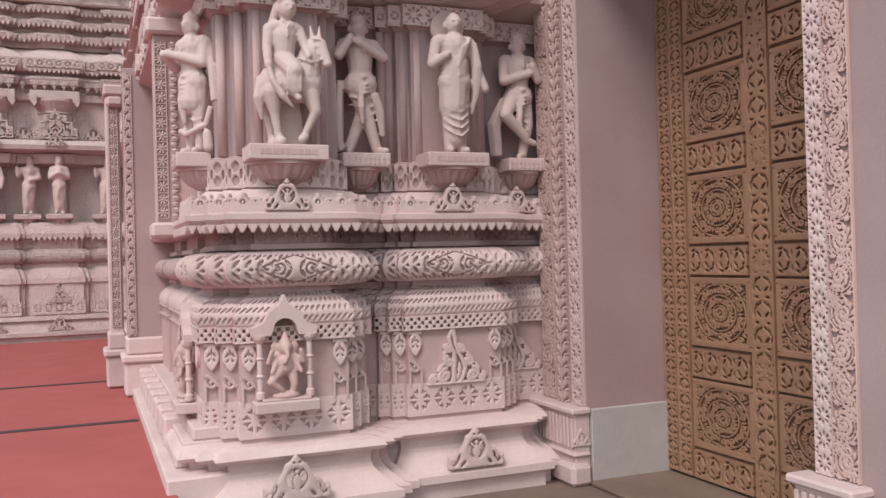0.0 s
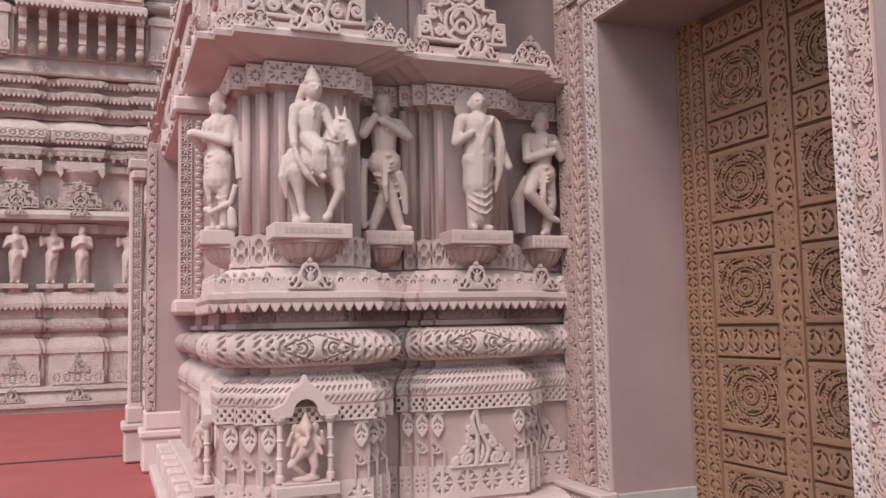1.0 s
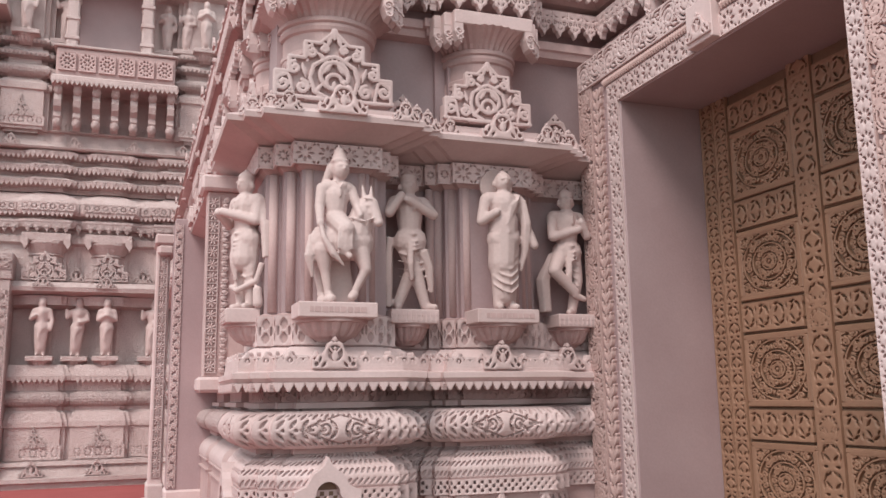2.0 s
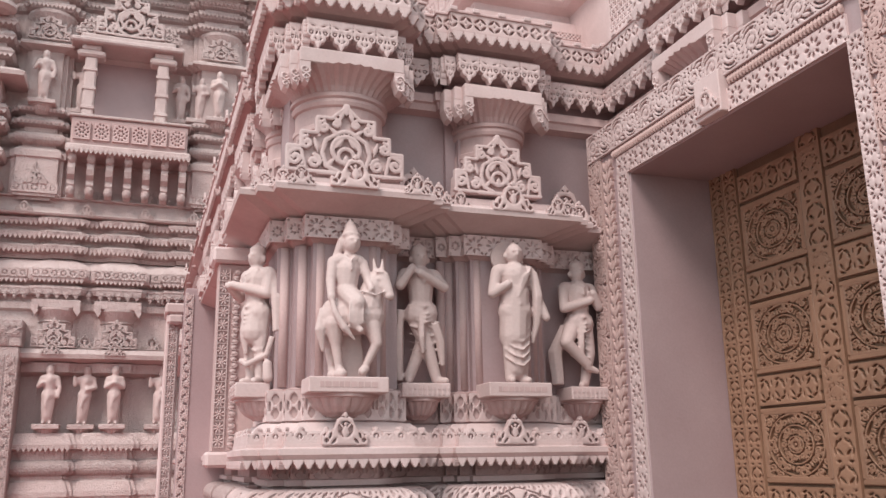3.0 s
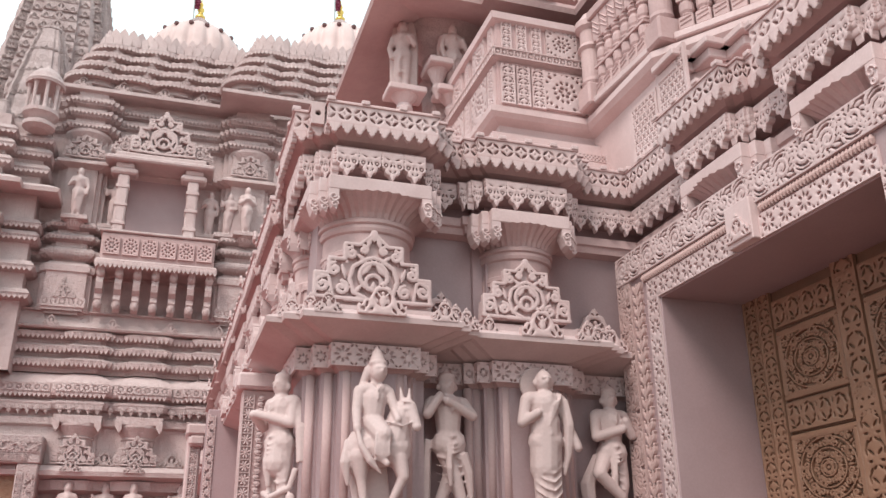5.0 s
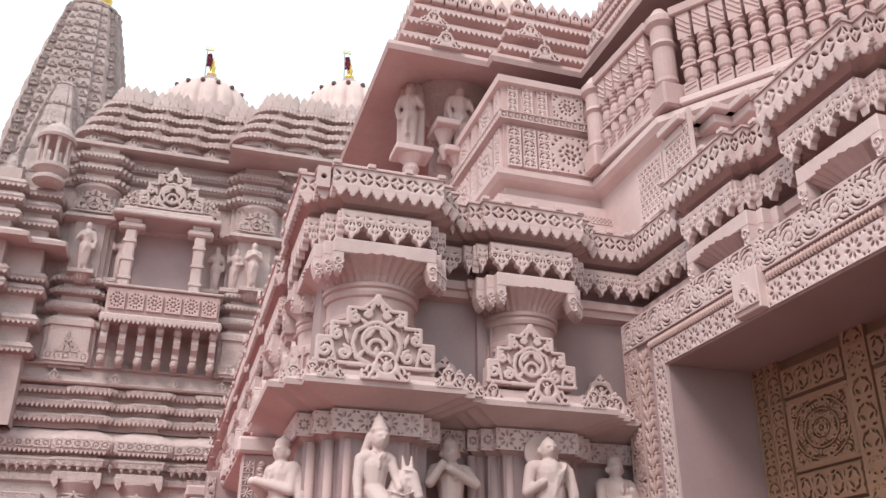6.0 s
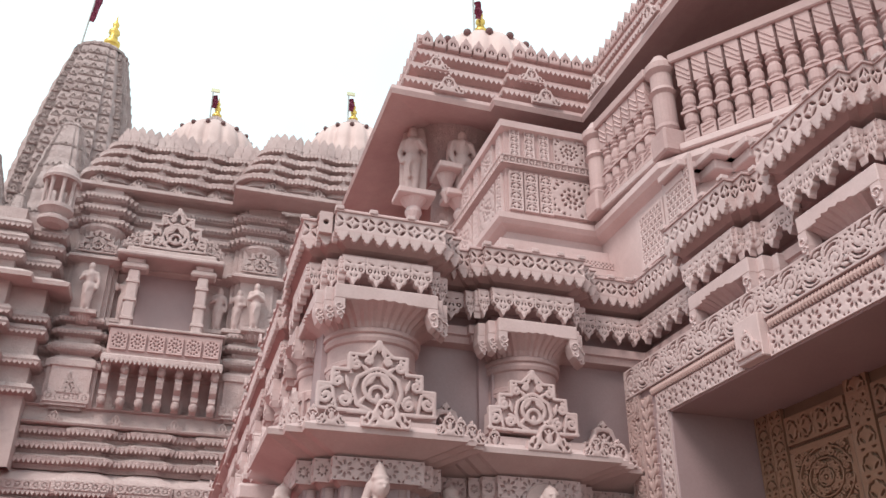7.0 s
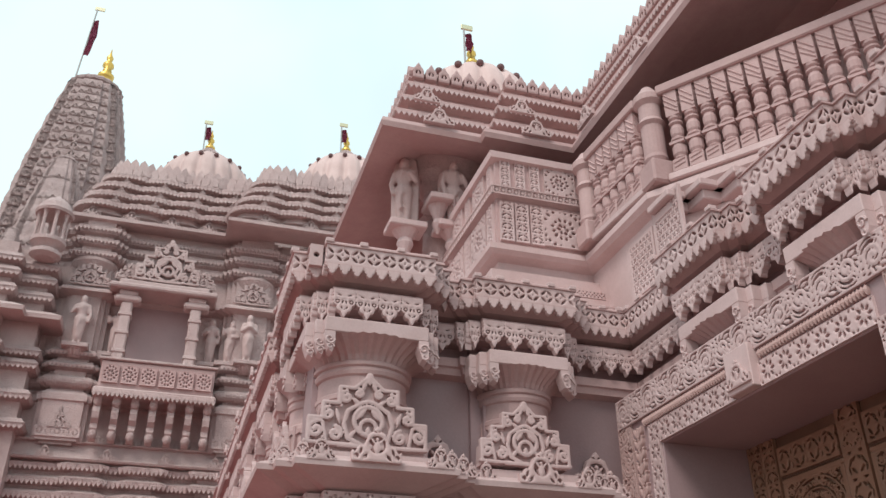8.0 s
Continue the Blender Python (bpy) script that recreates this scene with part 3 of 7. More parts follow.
def lattice_row(length, h, t=0.012, cell=None):
    """A pierced band: rails, and between them interlocking rings with a bead in each petal."""
    bm = bmesh.new()
    n = max(1, round(length / (cell or h * 0.85)))
    c = length / n
    box(bm, 0, 0, 0, length, h * 0.13, t * 2.4)
    box(bm, 0, h * 0.87, 0, length, h, t * 2.4)
    rx, ry, v = c * 0.5, h * 0.40, h / 2
    for i in range(n):
        u = (i + 0.5) * c
        tube(bm, [(u + rx * math.cos(k * math.pi / 6), v + ry * math.sin(k * math.pi / 6), t * 1.1) for k in range(12)], t * 0.75, 4, 1.3, True)
        prism(bm, [(u, v - ry * 0.74), (u + rx * 0.22, v - ry * 0.2), (u + rx * 0.74, v), (u + rx * 0.22, v + ry * 0.2), (u, v + ry * 0.74), (u - rx * 0.22, v + ry * 0.2), (u - rx * 0.74, v), (u - rx * 0.22, v - ry * 0.2)], 0, t * 1.3)
    for i in range(n + 1):
        u = i * c
        box(bm, max(0, u - t * 0.45), 0, 0, min(length, u + t * 0.45), h, t * 1.5)
        if 0 < i < n:
            for sg in (-1, 1):
                tube(bm, [(u - rx * 0.9, v + sg * ry, t), (u - rx * 0.5, v + sg * ry * 0.72, t), (u, v + sg * ry * 0.15, t), (u + rx * 0.5, v + sg * ry * 0.72, t), (u + rx * 0.9, v + sg * ry, t)], t * 0.55, 4)
    return bm


def crest(w, h, t=0.014):
    """A bud in a ring between two scrolls, on a small bar."""
    bm = bmesh.new()
    ring(bm, 0, h * 0.46, h * 0.24, t * 1.1, t, 18)
    ball(bm, 0, h * 0.42, t * 0.5, h * 0.10, h * 0.15, t * 1.6, 2)
    prism(bm, [(-h * 0.16, h * 0.70), (-h * 0.20, h * 0.82), (0, h), (h * 0.20, h * 0.82), (h * 0.16, h * 0.70)][::-1], 0, t * 2)
    for s in (-1, 1):
        tube(bm, [(s * h * 0.30, h * 0.86, t), (s * h * 0.36, h * 0.6, t), (s * h * 0.34, h * 0.35, t), (s * h * 0.16, h * 0.12, t)], [t * 0.4, t, t, t * 0.7], 5)
        spiral(bm, s * w * 0.36, h * 0.22, h * 0.17, 1.3, s, t * 1.05, math.pi / 2, t)
        tube(bm, [(s * w * 0.5, h * 0.40, t), (s * w * 0.42, h * 0.46, t), (s * h * 0.40, h * 0.28, t), (s * h * 0.25, h * 0.05, t)], t, 5)
        prism(bm, [(s * w * 0.5, 0), (s * w * 0.5, h * 0.12), (s * w * 0.42, h * 0.04)] if s < 0 else [(s * w * 0.5, h * 0.12), (s * w * 0.5, 0), (s * w * 0.42, h * 0.04)], 0, t * 2)
    box(bm, -w * 0.5, -h * 0.04, 0, w * 0.5, h * 0.06, t * 2)
    return bm


def gable(w, h, t=0.022):
    """A stepped gable filled with pierced scrolls round a ringed bud."""
    bm = bmesh.new()
    ring(bm, 0, h * 0.34, h * 0.20, t * 0.9, t, 20)
    ring(bm, 0, h * 0.34, h * 0.13, t * 0.5, t, 16)
    ball(bm, 0, h * 0.28, t * 0.5, h * 0.07, h * 0.10, t * 1.4, 2)
    steps = [(0.5, 0.0), (0.5, 0.34), (0.36, 0.34), (0.36, 0.52), (0.24, 0.60), (0.20, 0.78), (0.10, 0.86), (0.0, 1.0)]
    for s in (-1, 1):
        for (a, b), (c, d) in zip(steps, steps[1:]):
            tube(bm, [(s * a * w, b * h, t), (s * c * w, d * h, t)], t * 0.9, 5)
        for cx, cy, r, g in ((0.40, 0.18, 0.12, 1), (0.28, 0.36, 0.10, -1), (0.17, 0.62, 0.09, 1), (0.27, 0.10, 0.08, -1), (0.07, 0.72, 0.07, -1), (0.43, 0.06, 0.05, 1)):
            spiral(bm, s * cx * w, cy * h, r * h, 1.25, g * s, t * 0.72, math.pi / 2 * g, t)
        tube(bm, [(s * 0.06 * w, 0.02 * h, t), (s * 0.20 * w, 0.12 * h, t), (s * 0.26 * w, 0.28 * h, t), (s * 0.18 * w, 0.5 * h, t), (0, 0.66 * h, t)], t * 0.75, 5)
        tube(bm, [(s * 0.48 * w, 0.30 * h, t), (s * 0.36 * w, 0.26 * h, t), (s * 0.32 * w, 0.08 * h, t)], t * 0.7, 5)
    box(bm, -w * 0.5, -h * 0.03, 0, w * 0.5, h * 0.05, t * 1.8)
    prism(bm, [(-w * 0.5, 0), (w * 0.5, 0), (w * 0.46, h * 0.32), (w * 0.33, h * 0.34), (w * 0.2, h * 0.62), (0, h * 0.95), (-w * 0.2, h * 0.62), (-w * 0.33, h * 0.34), (-w * 0.46, h * 0.32)], -0.09, -0.05)
    for s in (-1, 1):
        box(bm, s * w * 0.5 - 0.02, 0, -0.06, s * w * 0.5 + 0.02, h * 0.34, t * 1.6, 0.006)
        box(bm, s * w * 0.40 - 0.06, h * 0.28, -0.06, s * w * 0.40 + 0.06, h * 0.35, t * 1.6, 0.006)
        box(bm, s * w * 0.22 - 0.05, h * 0.55, -0.06, s * w * 0.22 + 0.05, h * 0.62, t * 1.6, 0.006)
    return bm


def vine(length, width, t=0.011, pitch=None):
    """A running scroll along v, thick with curled leaves."""
    bm = bmesh.new()
    n = max(1, round(length / (pitch or width * 1.1)))
    p = length / n
    pts = [(width * 0.30 * math.cos(math.pi * i / 8), i / 8 * p, t) for i in range(n * 8 + 1)]
    tube(bm, pts, t * 0.85, 5)
    tube(bm, [(x * 0.72, y + p * 0.10, w * 1.2) for x, y, w in pts], t * 0.45, 4)
    tube(bm, [(x * 1.28, y - p * 0.08, w * 0.8) for x, y, w in pts], t * 0.45, 4)
    for s in (-1, 1):
        box(bm, s * width * 0.5 - t * 0.4, 0, 0, s * width * 0.5 + t * 0.4, length, t * 1.3)
    for i in range(n):
        s = 1 if i % 2 else -1
        v = (i + 0.5) * p
        spiral(bm, s * width * 0.06, v, width * 0.36, 1.7, s, t * 1.0, -math.pi / 2, t * 1.2, 18)
        for q, o, r in ((-0.42, 0.42, 0.13), (0.42, 0.42, 0.13), (-0.2, -0.42, 0.10), (0.2, -0.42, 0.10)):
            spiral(bm, s * width * o, v + p * q, width * r, 1.1, -s if q > 0 else s, t * 0.65, 0, t)
        for k in range(7):
            a = k * 0.9
            ball(bm, s * width * 0.06 + width * 0.40 * math.cos(a), v + width * 0.40 * math.sin(a), t * 0.7, width * 0.075, width * 0.10, t * 1.2, 1)
        ball(bm, s * width * 0.10, v, t * 1.4, width * 0.09, width * 0.10, t * 1.5, 1)
    return bm


def flower_strip(length, width, t=0.010):
    """Square cells along v with a pierced eight-petalled flower in each."""
    bm = bmesh.new()
    n = max(1, round(length / (width * 1.12)))
    c = length / n
    box(bm, -width / 2, 0, 0, -width * 0.40, length, t * 1.6)
    box(bm, width * 0.40, 0, 0, width / 2, length, t * 1.6)
    for i in range(n):
        v = (i + 0.5) * c
        for k in range(8):
            a = k * math.pi / 4 + math.pi / 8
            tube(bm, [(0.06 * width * math.cos(a), v + 0.06 * width * math.sin(a), t), (0.40 * width * math.cos(a), v + 0.42 * width * math.sin(a), t)], [t * 0.5, t * 1.1], 4)
        ball(bm, 0, v, t, width * 0.1, width * 0.1, t * 1.2, 1)
        box(bm, -width / 2, v - c / 2 - t * 0.4, 0, width / 2, v - c / 2 + t * 0.4, t * 1.4)
    return bm


def bead_chain(length, width, t=0.016):
    """A chain of lobed leaves strung along v."""
    bm = bmesh.new()
    n = max(1, round(length / (width * 0.72)))
    c = length / n
    for i in range(n):
        v = (i + 0.5) * c
        s = 1 if i % 2 else -1
        ball(bm, s * width * 0.06, v, t * 0.5, width * 0.40, c * 0.42, t * 1.6, 2)
        tube(bm, [(-s * width * 0.44, v - c * 0.4, t), (-s * width * 0.2, v - c * 0.48, t * 1.7), (s * width * 0.2, v - c * 0.40, t * 1.7), (s * width * 0.44, v, t)], width * 0.07, 5)
    return bm


def leafwork(w, h, t=0.007):
    """A field of curling leaves either side of a middle stem, along u if wide."""
    bm = bmesh.new()
    wide = w >= h
    L_, B_ = (w, h) if wide else (h, w)
    n = max(1, round(L_ / (B_ * 0.9)))
    p = L_ / n
    P = (lambda a, b: (a - L_ / 2, b, t)) if wide else (lambda a, b: (b, a - L_ / 2, t))
    for i in range(n):
        c = (i + 0.5) * p
        for s in (-1, 1):
            tube(bm, [P(c - p * 0.45, 0), P(c - p * 0.2, s * B_ * 0.36), P(c + p * 0.2, s * B_ * 0.40), P(c + p * 0.42, s * B_ * 0.14)], [t * 0.6, t, t, t * 0.7], 4)
            tube(bm, [P(c, 0), P(c + p * 0.12, s * B_ * 0.22), P(c - p * 0.08, s * B_ * 0.28)], t * 0.9, 4)
            q = P(c + p * 0.48, s * B_ * 0.34)
            ball(bm, q[0], q[1], t, B_ * 0.09, B_ * 0.09, t * 1.5, 1)
        q = P(c, 0)
        ball(bm, q[0], q[1], t, B_ * 0.10, B_ * 0.10, t * 1.8, 1)
    return bm


def corbel(w, h, d):
    """Half of a fluted bowl under a shelf, in u, v, w."""
    bm = bmesh.new()
    prof = [(0.40, 0.0), (0.46, 0.08), (0.52, 0.12), (0.66, 0.22), (0.80, 0.45), (0.88, 0.68), (0.93, 0.82), (1.0, 0.86), (1.0, 1.0)]
    n = 40
    rows = []
    for r, v in prof:
        row = []
        for j in range(n + 1):
            a = math.pi * j / n
            fl = 1 - 0.09 * (abs(math.cos(a * 9)) ** 4 if 0.1 < v < 0.85 else 0)
            row.append(bm.verts.new((-math.cos(a) * r * fl * w / 2, v * h, math.sin(a) * r * fl * d)))
        rows.append(row)
    for p, q in zip(rows, rows[1:]):
        for j in range(n):
            bm.faces.new((p[j], p[j + 1], q[j + 1], q[j]))
    bm.faces.new(rows[0][::-1])
    bm.faces.new(rows[-1])
    return bm


def capsule(bm, p, q, r0, r1=None):
    p, q = Vector(p), Vector(q)
    r1 = r0 if r1 is None else r1
    d = q - p
    if d.length > 1e-5:
        m = Matrix.Translation((p + q) / 2) @ d.to_track_quat("Z", "Y").to_matrix().to_4x4()
        bmesh.ops.create_cone(bm, cap_ends=True, segments=12, radius1=r0, radius2=r1, depth=d.length, matrix=m)
    ball(bm, *p, r0, None, None, 2)
    ball(bm, *q, r1, None, None, 2)


def carved(name, bm, mat, m, label, category, voxel=0.014, group=""):
    """A figure fused into one worn stone form."""
    ob = new(name, mesh_of(name, bm, mat, True))
    ob.matrix_basis = m
    re = ob.modifiers.new("fuse", "REMESH")
    re.mode, re.voxel_size, re.use_smooth_shade = "VOXEL", voxel, True
    sm = ob.modifiers.new("wear", "SMOOTH")
    sm.factor, sm.iterations = 0.5, 2
    return tagged(ob, label, category, group)


# ---- ground ----
bm = bmesh.new()
bmesh.ops.create_grid(bm, x_segments=40, y_segments=40, size=400, matrix=Matrix.Translation((0, 0, 0)))
ground = tagged(part("ground", bm, GROUND), "brown stone paving of the temple court", "ground", kind="structure")
bm = bmesh.new()
box(bm, -30, 3.6, 0.004, 0.46, 40, 0.27, 0.01)
court = tagged(part("pavement", bm, CARPET), "raised court laid with red carpet", "carpet", kind="structure")
for yy in (10.9, 8.0):
    bm = bmesh.new()
    box(bm, -30, yy, 0.27, 0.38, yy + 0.10, 0.276)
    part("carpet_seam", bm, SEAM_SHADE, court, "dark seam between carpet strips")


# ---- plan of the near wall: along the flank, across the two pilasters, then the door wall ----
def stepped(x0, x1, y, s, d):
    """Front of a pilaster with two narrow steps at either side, from left to right."""
    return [(x0, y + 2 * d), (x0 + s, y + 2 * d), (x0 + s, y + d), (x0 + 2 * s, y + d), (x0 + 2 * s, y), (x1 - 2 * s, y), (x1 - 2 * s, y + d), (x1 - s, y + d), (x1 - s, y + 2 * d), (x1, y + 2 * d)]


def flank(y1, y0, x, s, d):
    return [(x + 2 * d, y1), (x + 2 * d, y1 - s), (x + d, y1 - s), (x + d, y1 - 2 * s), (x, y1 - 2 * s), (x, y0 + 2 * s), (x + d, y0 + 2 * s), (x + d, y0 + s), (x + 2 * d, y0 + s), (x + 2 * d, y0)]


P1Y, P2Y, WY, WX = 5.60, 5.80, 6.05, 3.60
FLANK = [(0.90, 17.4)]
for k in range(7):
    y = 16.6 - 1.4 * k
    FLANK += [(0.90, y), (0.84, y), (0.84, y - 0.8), (0.90, y - 0.8)]
CORNER = [(0.90, 6.75), (0.86, 6.75), (0.86, 6.5), (0.82, 6.5), (0.82, 6.2), (0.80, 6.2), (0.80, 5.80), (0.90, 5.80), (0.90, 5.70), (1.0, 5.70), (1.0, P1Y)]
FRONT1 = [(1.41, P1Y), (1.41, P1Y + 0.08), (1.49, P1Y + 0.08), (1.49, P1Y + 0.16), (1.57, P1Y + 0.16), (1.57, WY - 0.08)]
FRONT2 = [(2.0, WY - 0.08), (2.0, P2Y + 0.12), (2.08, P2Y + 0.12), (2.08, P2Y + 0.06), (2.17, P2Y + 0.06), (2.17, P2Y), (2.60, P2Y), (2.60, P2Y + 0.07), (2.68, P2Y + 0.07), (2.68, P2Y + 0.14), (2.76, P2Y + 0.14), (2.76, WY)]
NEAR = FLANK + CORNER + FRONT1 + FRONT2
LOW = NEAR + [(3.9, WY)]
DOORSIDE = [(WX - 0.05, WY), (WX - 0.05, 4.90), (3.44, 4.90), (3.44, 4.80), (3.33, 4.80), (3.33, 4.42), (3.40, 4.42), (3.40, 4.32), (3.46, 4.32), (3.46, 3.72), (3.38, 3.72), (3.38, 3.64),
            (3.28, 3.64), (3.28, 3.26), (3.35, 3.26), (3.35, 3.16), (3.42, 3.16), (3.42, 2.50), (3.30, 2.50), (3.30, 1.2)]
HIGH = NEAR + DOORSIDE

wall_a = thing("wall_near", "carved pink sandstone temple wall with stepped pilasters", "wall", kind="structure")


def course(name, plan, prof, mat, parent, label=""):
    return part(name, sweep(bmesh.new(), plan, prof), mat, parent, label)


course("plinth", LOW, [(0.36, 0), (0.36, 0.10), (0.41, 0.12), (0.41, 0.17), (0.37, 0.19)] + arc(0.36, 0.20, 0.25, 0.41, -0.05) + [(0.31, 0.42), (0.33, 0.445), (0.30, 0.485), (0.24, 0.50), (0.05, 0.505)], PALE, wall_a, "pale stepped stone plinth")
course("base_wall", LOW, [(0.14, 0.49), (0.14, 1.13)], PINK, wall_a)
course("base_band", LOW, [(0.14, 1.115), (0.165, 1.12), (0.165, 1.132), (0.135, 1.136), (0.135, 1.208), (0.165, 1.212), (0.165, 1.225), (0.15, 1.235)], PINK, wall_a)
course("base_shoulder", LOW, [(0.15, 1.235)] + arc(0.16, 1.24, 0.03, 1.425, 0.045, 10) + [(0.02, 1.43)], PALE, wall_a, "ribbed rounded shoulder moulding")
course("neck", LOW, [(0.06, 1.43), (0.06, 1.465), (0.0, 1.47), (0.0, 1.85)], PINK, wall_a)
course("roll_moulding", LOW, [(0.03, 1.472)] + [(0.05 + 0.15 * math.sin(math.pi * k / 12) ** 0.8, 1.475 + 0.205 * (1 - math.cos(math.pi * k / 12)) / 2) for k in range(13)] + [(0.03, 1.682)], CARVED, wall_a, "fat rounded moulding carved with scrolls")
course("neck_fillet", LOW, [(0.02, 1.70), (0.045, 1.705), (0.045, 1.74), (0.02, 1.745)], PALE, wall_a)
course("drip_course", LOW, [(0.02, 1.845), (0.20, 1.855), (0.235, 1.89), (0.235, 1.925), (0.20, 1.935), (0.20, 1.955), (0.165, 1.965), (0.15, 2.03), (0.09, 2.085), (0.02, 2.09)], PALE, wall_a, "projecting drip course with a sloping top")
course("niche_wall", LOW, [(0.02, 2.08), (0.02, 3.36)], SMOOTH, wall_a)
course("niche_foot", LOW, [(0.02, 2.085), (0.05, 2.09), (0.05, 2.30), (0.02, 2.31)], PINK, wall_a)
course("niche_capital", LOW, [(0.02, 3.24), (0.05, 3.26), (0.075, 3.29), (0.075, 3.40), (0.05, 3.42)], PINK, wall_a)
course("canopy_slab", LOW, [(0.03, 3.41), (0.10, 3.43), (0.30, 3.50), (0.315, 3.505), (0.32, 3.54), (0.30, 3.555), (0.20, 3.60), (0.20, 3.63), (0.13, 3.64), (0.13, 3.67), (0.0, 3.68)], PALE, wall_a, "thin sloping stone canopy")
course("upper_wall", NEAR + [(WX + 0.04, WY)], [(-0.04, 3.66), (-0.04, 5.2)], SMOOTH, wall_a)
course("door_wall", DOORSIDE, [(-0.04, 4.25), (-0.04, 5.2)], SMOOTH, wall_a)
course("frieze_ledge", HIGH, [(-0.04, 4.40), (0.04, 4.42), (0.05, 4.47), (0.07, 4.48), (0.07, 4.545), (-0.02, 4.55)], PINK, wall_a)
course("pendant_beam", HIGH, [(-0.04, 4.66), (0.06, 4.67), (0.09, 4.70), (0.11, 4.75), (0.12, 4.80), (0.10, 4.81), (-0.02, 4.815)], PINK, wall_a)
course("cornice", HIGH, [(-0.04, 4.83), (0.10, 4.86), (0.20, 4.92), (0.20, 4.942), (0.155, 4.95), (0.155, 5.08), (0.205, 5.088), (0.205, 5.10), (0.19, 5.115), (0.10, 5.12), (-0.3, 5.125)], PINK, wall_a, "projecting cornice with a pierced fascia")

kerb = thing("flank_kerb", "pale stone kerb and stepped footing along the temple flank", "kerb", kind="structure")
for x0, z0, z1, lab in ((0.40, 0.0, 0.36, "pale kerb stone"), (0.47, 0.36, 0.44, ""), (0.52, 0.44, 0.52, ""), (0.58, 0.52, 0.60, "")):
    bm = bmesh.new()
    box(bm, x0, 5.62 if z0 else 5.35, z0, 1.0, 10.4, z1, 0.012)
    part("kerb_course", bm, PALE, kerb, lab)
for k in range(9):
    bm = bmesh.new()
    box(bm, 0.46, 6.3 + 0.42 * k, 0.361, 0.7, 6.52 + 0.42 * k, 0.57, 0.02)
    part("footing_block", bm, PALE, kerb)

# rows of small carving on the courses
NEARFRONT = [q for q in LOW if q[1] < 7.4]
HIGHFRONT = [q for q in HIGH if q[1] < 13.0]


def rows_along(name, plan, o, z, maker, mat, parent, least=0.05):
    for x, y, d, side in stretches(plan, o, least):
        part(name, maker(d - 0.008), mat, parent, m=face(x, y, z, side) @ Matrix.Translation((0.004, 0, 0)))


def unit(name, maker, mat):
    bm_ = bmesh.new()
    maker(bm_)
    return mesh_of(name, bm_, mat)


def pieces_along(name, plan, o, z, me, pitch, parent, least=0.05):
    """Alike pieces side by side along each stretch, each an object on one mesh of unit width."""
    for x, y, d, side in stretches(plan, o, least):
        n = max(1, round(d / pitch))
        for i in range(n):
            k = i * d / n
            put(name, me, parent, (face(x + k, y, z) if side == "A" else face(x, y - k, z, "R")) @ Matrix.Diagonal((d / n, 1, 1, 1)))


def stepped_tooth(h):
    """One hanging tooth of unit width with stepped shoulders and a rounded tip."""
    w = 0.08
    out = [(-0.01, 0.01), (0.5 * w, 0.01), (0.5 * w, -0.30 * h), (0.40 * w, -0.32 * h), (0.38 * w, -0.56 * h), (0.26 * w, -0.60 * h), (0.22 * w, -0.82 * h), (0.08 * w, -h), (-0.01, -h)]
    me = fret("tooth", lambda U, V: poly_in(abs(U), V, out), -w / 2, w / 2, -h, 0, PALE, 0.016, 0.0045, 0.008, 0.02)
    me.transform(Matrix.Translation((0.5, 0, 0)) @ Matrix.Diagonal((1 / w, 1, 1, 1)))
    return me


TOOTH = stepped_tooth(0.055)
TOOTHB = stepped_tooth(0.074)
PENDANT = fret("pendant", f_pendant(0.16, 0.195), -0.08, 0.08, -0.195, 0.018, PALE, 0.022, 0.005, 0.012, 0.03)
PENDANT.transform(Matrix.Translation((0.5, 0, 0)) @ Matrix.Diagonal((1 / 0.16, 1, 1, 1)))
pieces_along("tooth", NEARFRONT, 0.222, 1.862, TOOTH, 0.066, wall_a)
relief_on("base_lattice", NEARFRONT, [(0.142, 0.53), (0.142, 0.755)], f_diamond, PALE, wall_a, 0.014, 0.006, depth=0.0)
relief_on("base_checker", NEARFRONT, [(0.166, 1.125), (0.166, 1.222)], f_checker, PALE, wall_a, 0.012, 0.0055, depth=0.0)
relief_on("niche_lattice", NEARFRONT, [(0.052, 2.10), (0.052, 2.29)], f_oval, PALE, wall_a, 0.016, 0.006, depth=0.0)
relief_on("capital_lattice", NEARFRONT, [(0.076, 3.262), (0.076, 3.408)], f_star, PALE, wall_a, 0.016, 0.006, depth=0.0)
relief_on("neck_lattice", NEARFRONT, [(0.004, 1.745), (0.004, 1.84)], f_oval, PINK, wall_a, 0.010, 0.006, depth=0.0)
pieces_along("pendant", HIGHFRONT, 0.118, 4.765, PENDANT, 0.15, wall_a, 0.06)
pieces_along("tooth", HIGHFRONT, 0.190, 4.935, TOOTHB, 0.088, wall_a)
relief_on("cornice_lattice", HIGHFRONT, [(0.172, 4.944), (0.172, 5.087)], f_cross, PALE, wall_a, 0.022, 0.006, 0.006, 0.015)
relief_on("ribbing", NEARFRONT, [(0.155, 1.238)] + arc(0.162, 1.242, 0.035, 1.425, 0.047, 10), f_shoulder, PALE, wall_a, 0.012, 0.006, depth=0.002)
relief_on("roll_carving", NEARFRONT, [(0.052 + 0.152 * math.sin(math.pi * k / 16) ** 0.8, 1.475 + 0.205 * (1 - math.cos(math.pi * k / 16)) / 2) for k in range(2, 15)], f_roll, PALE, wall_a, 0.019, 0.0055, depth=0.002)
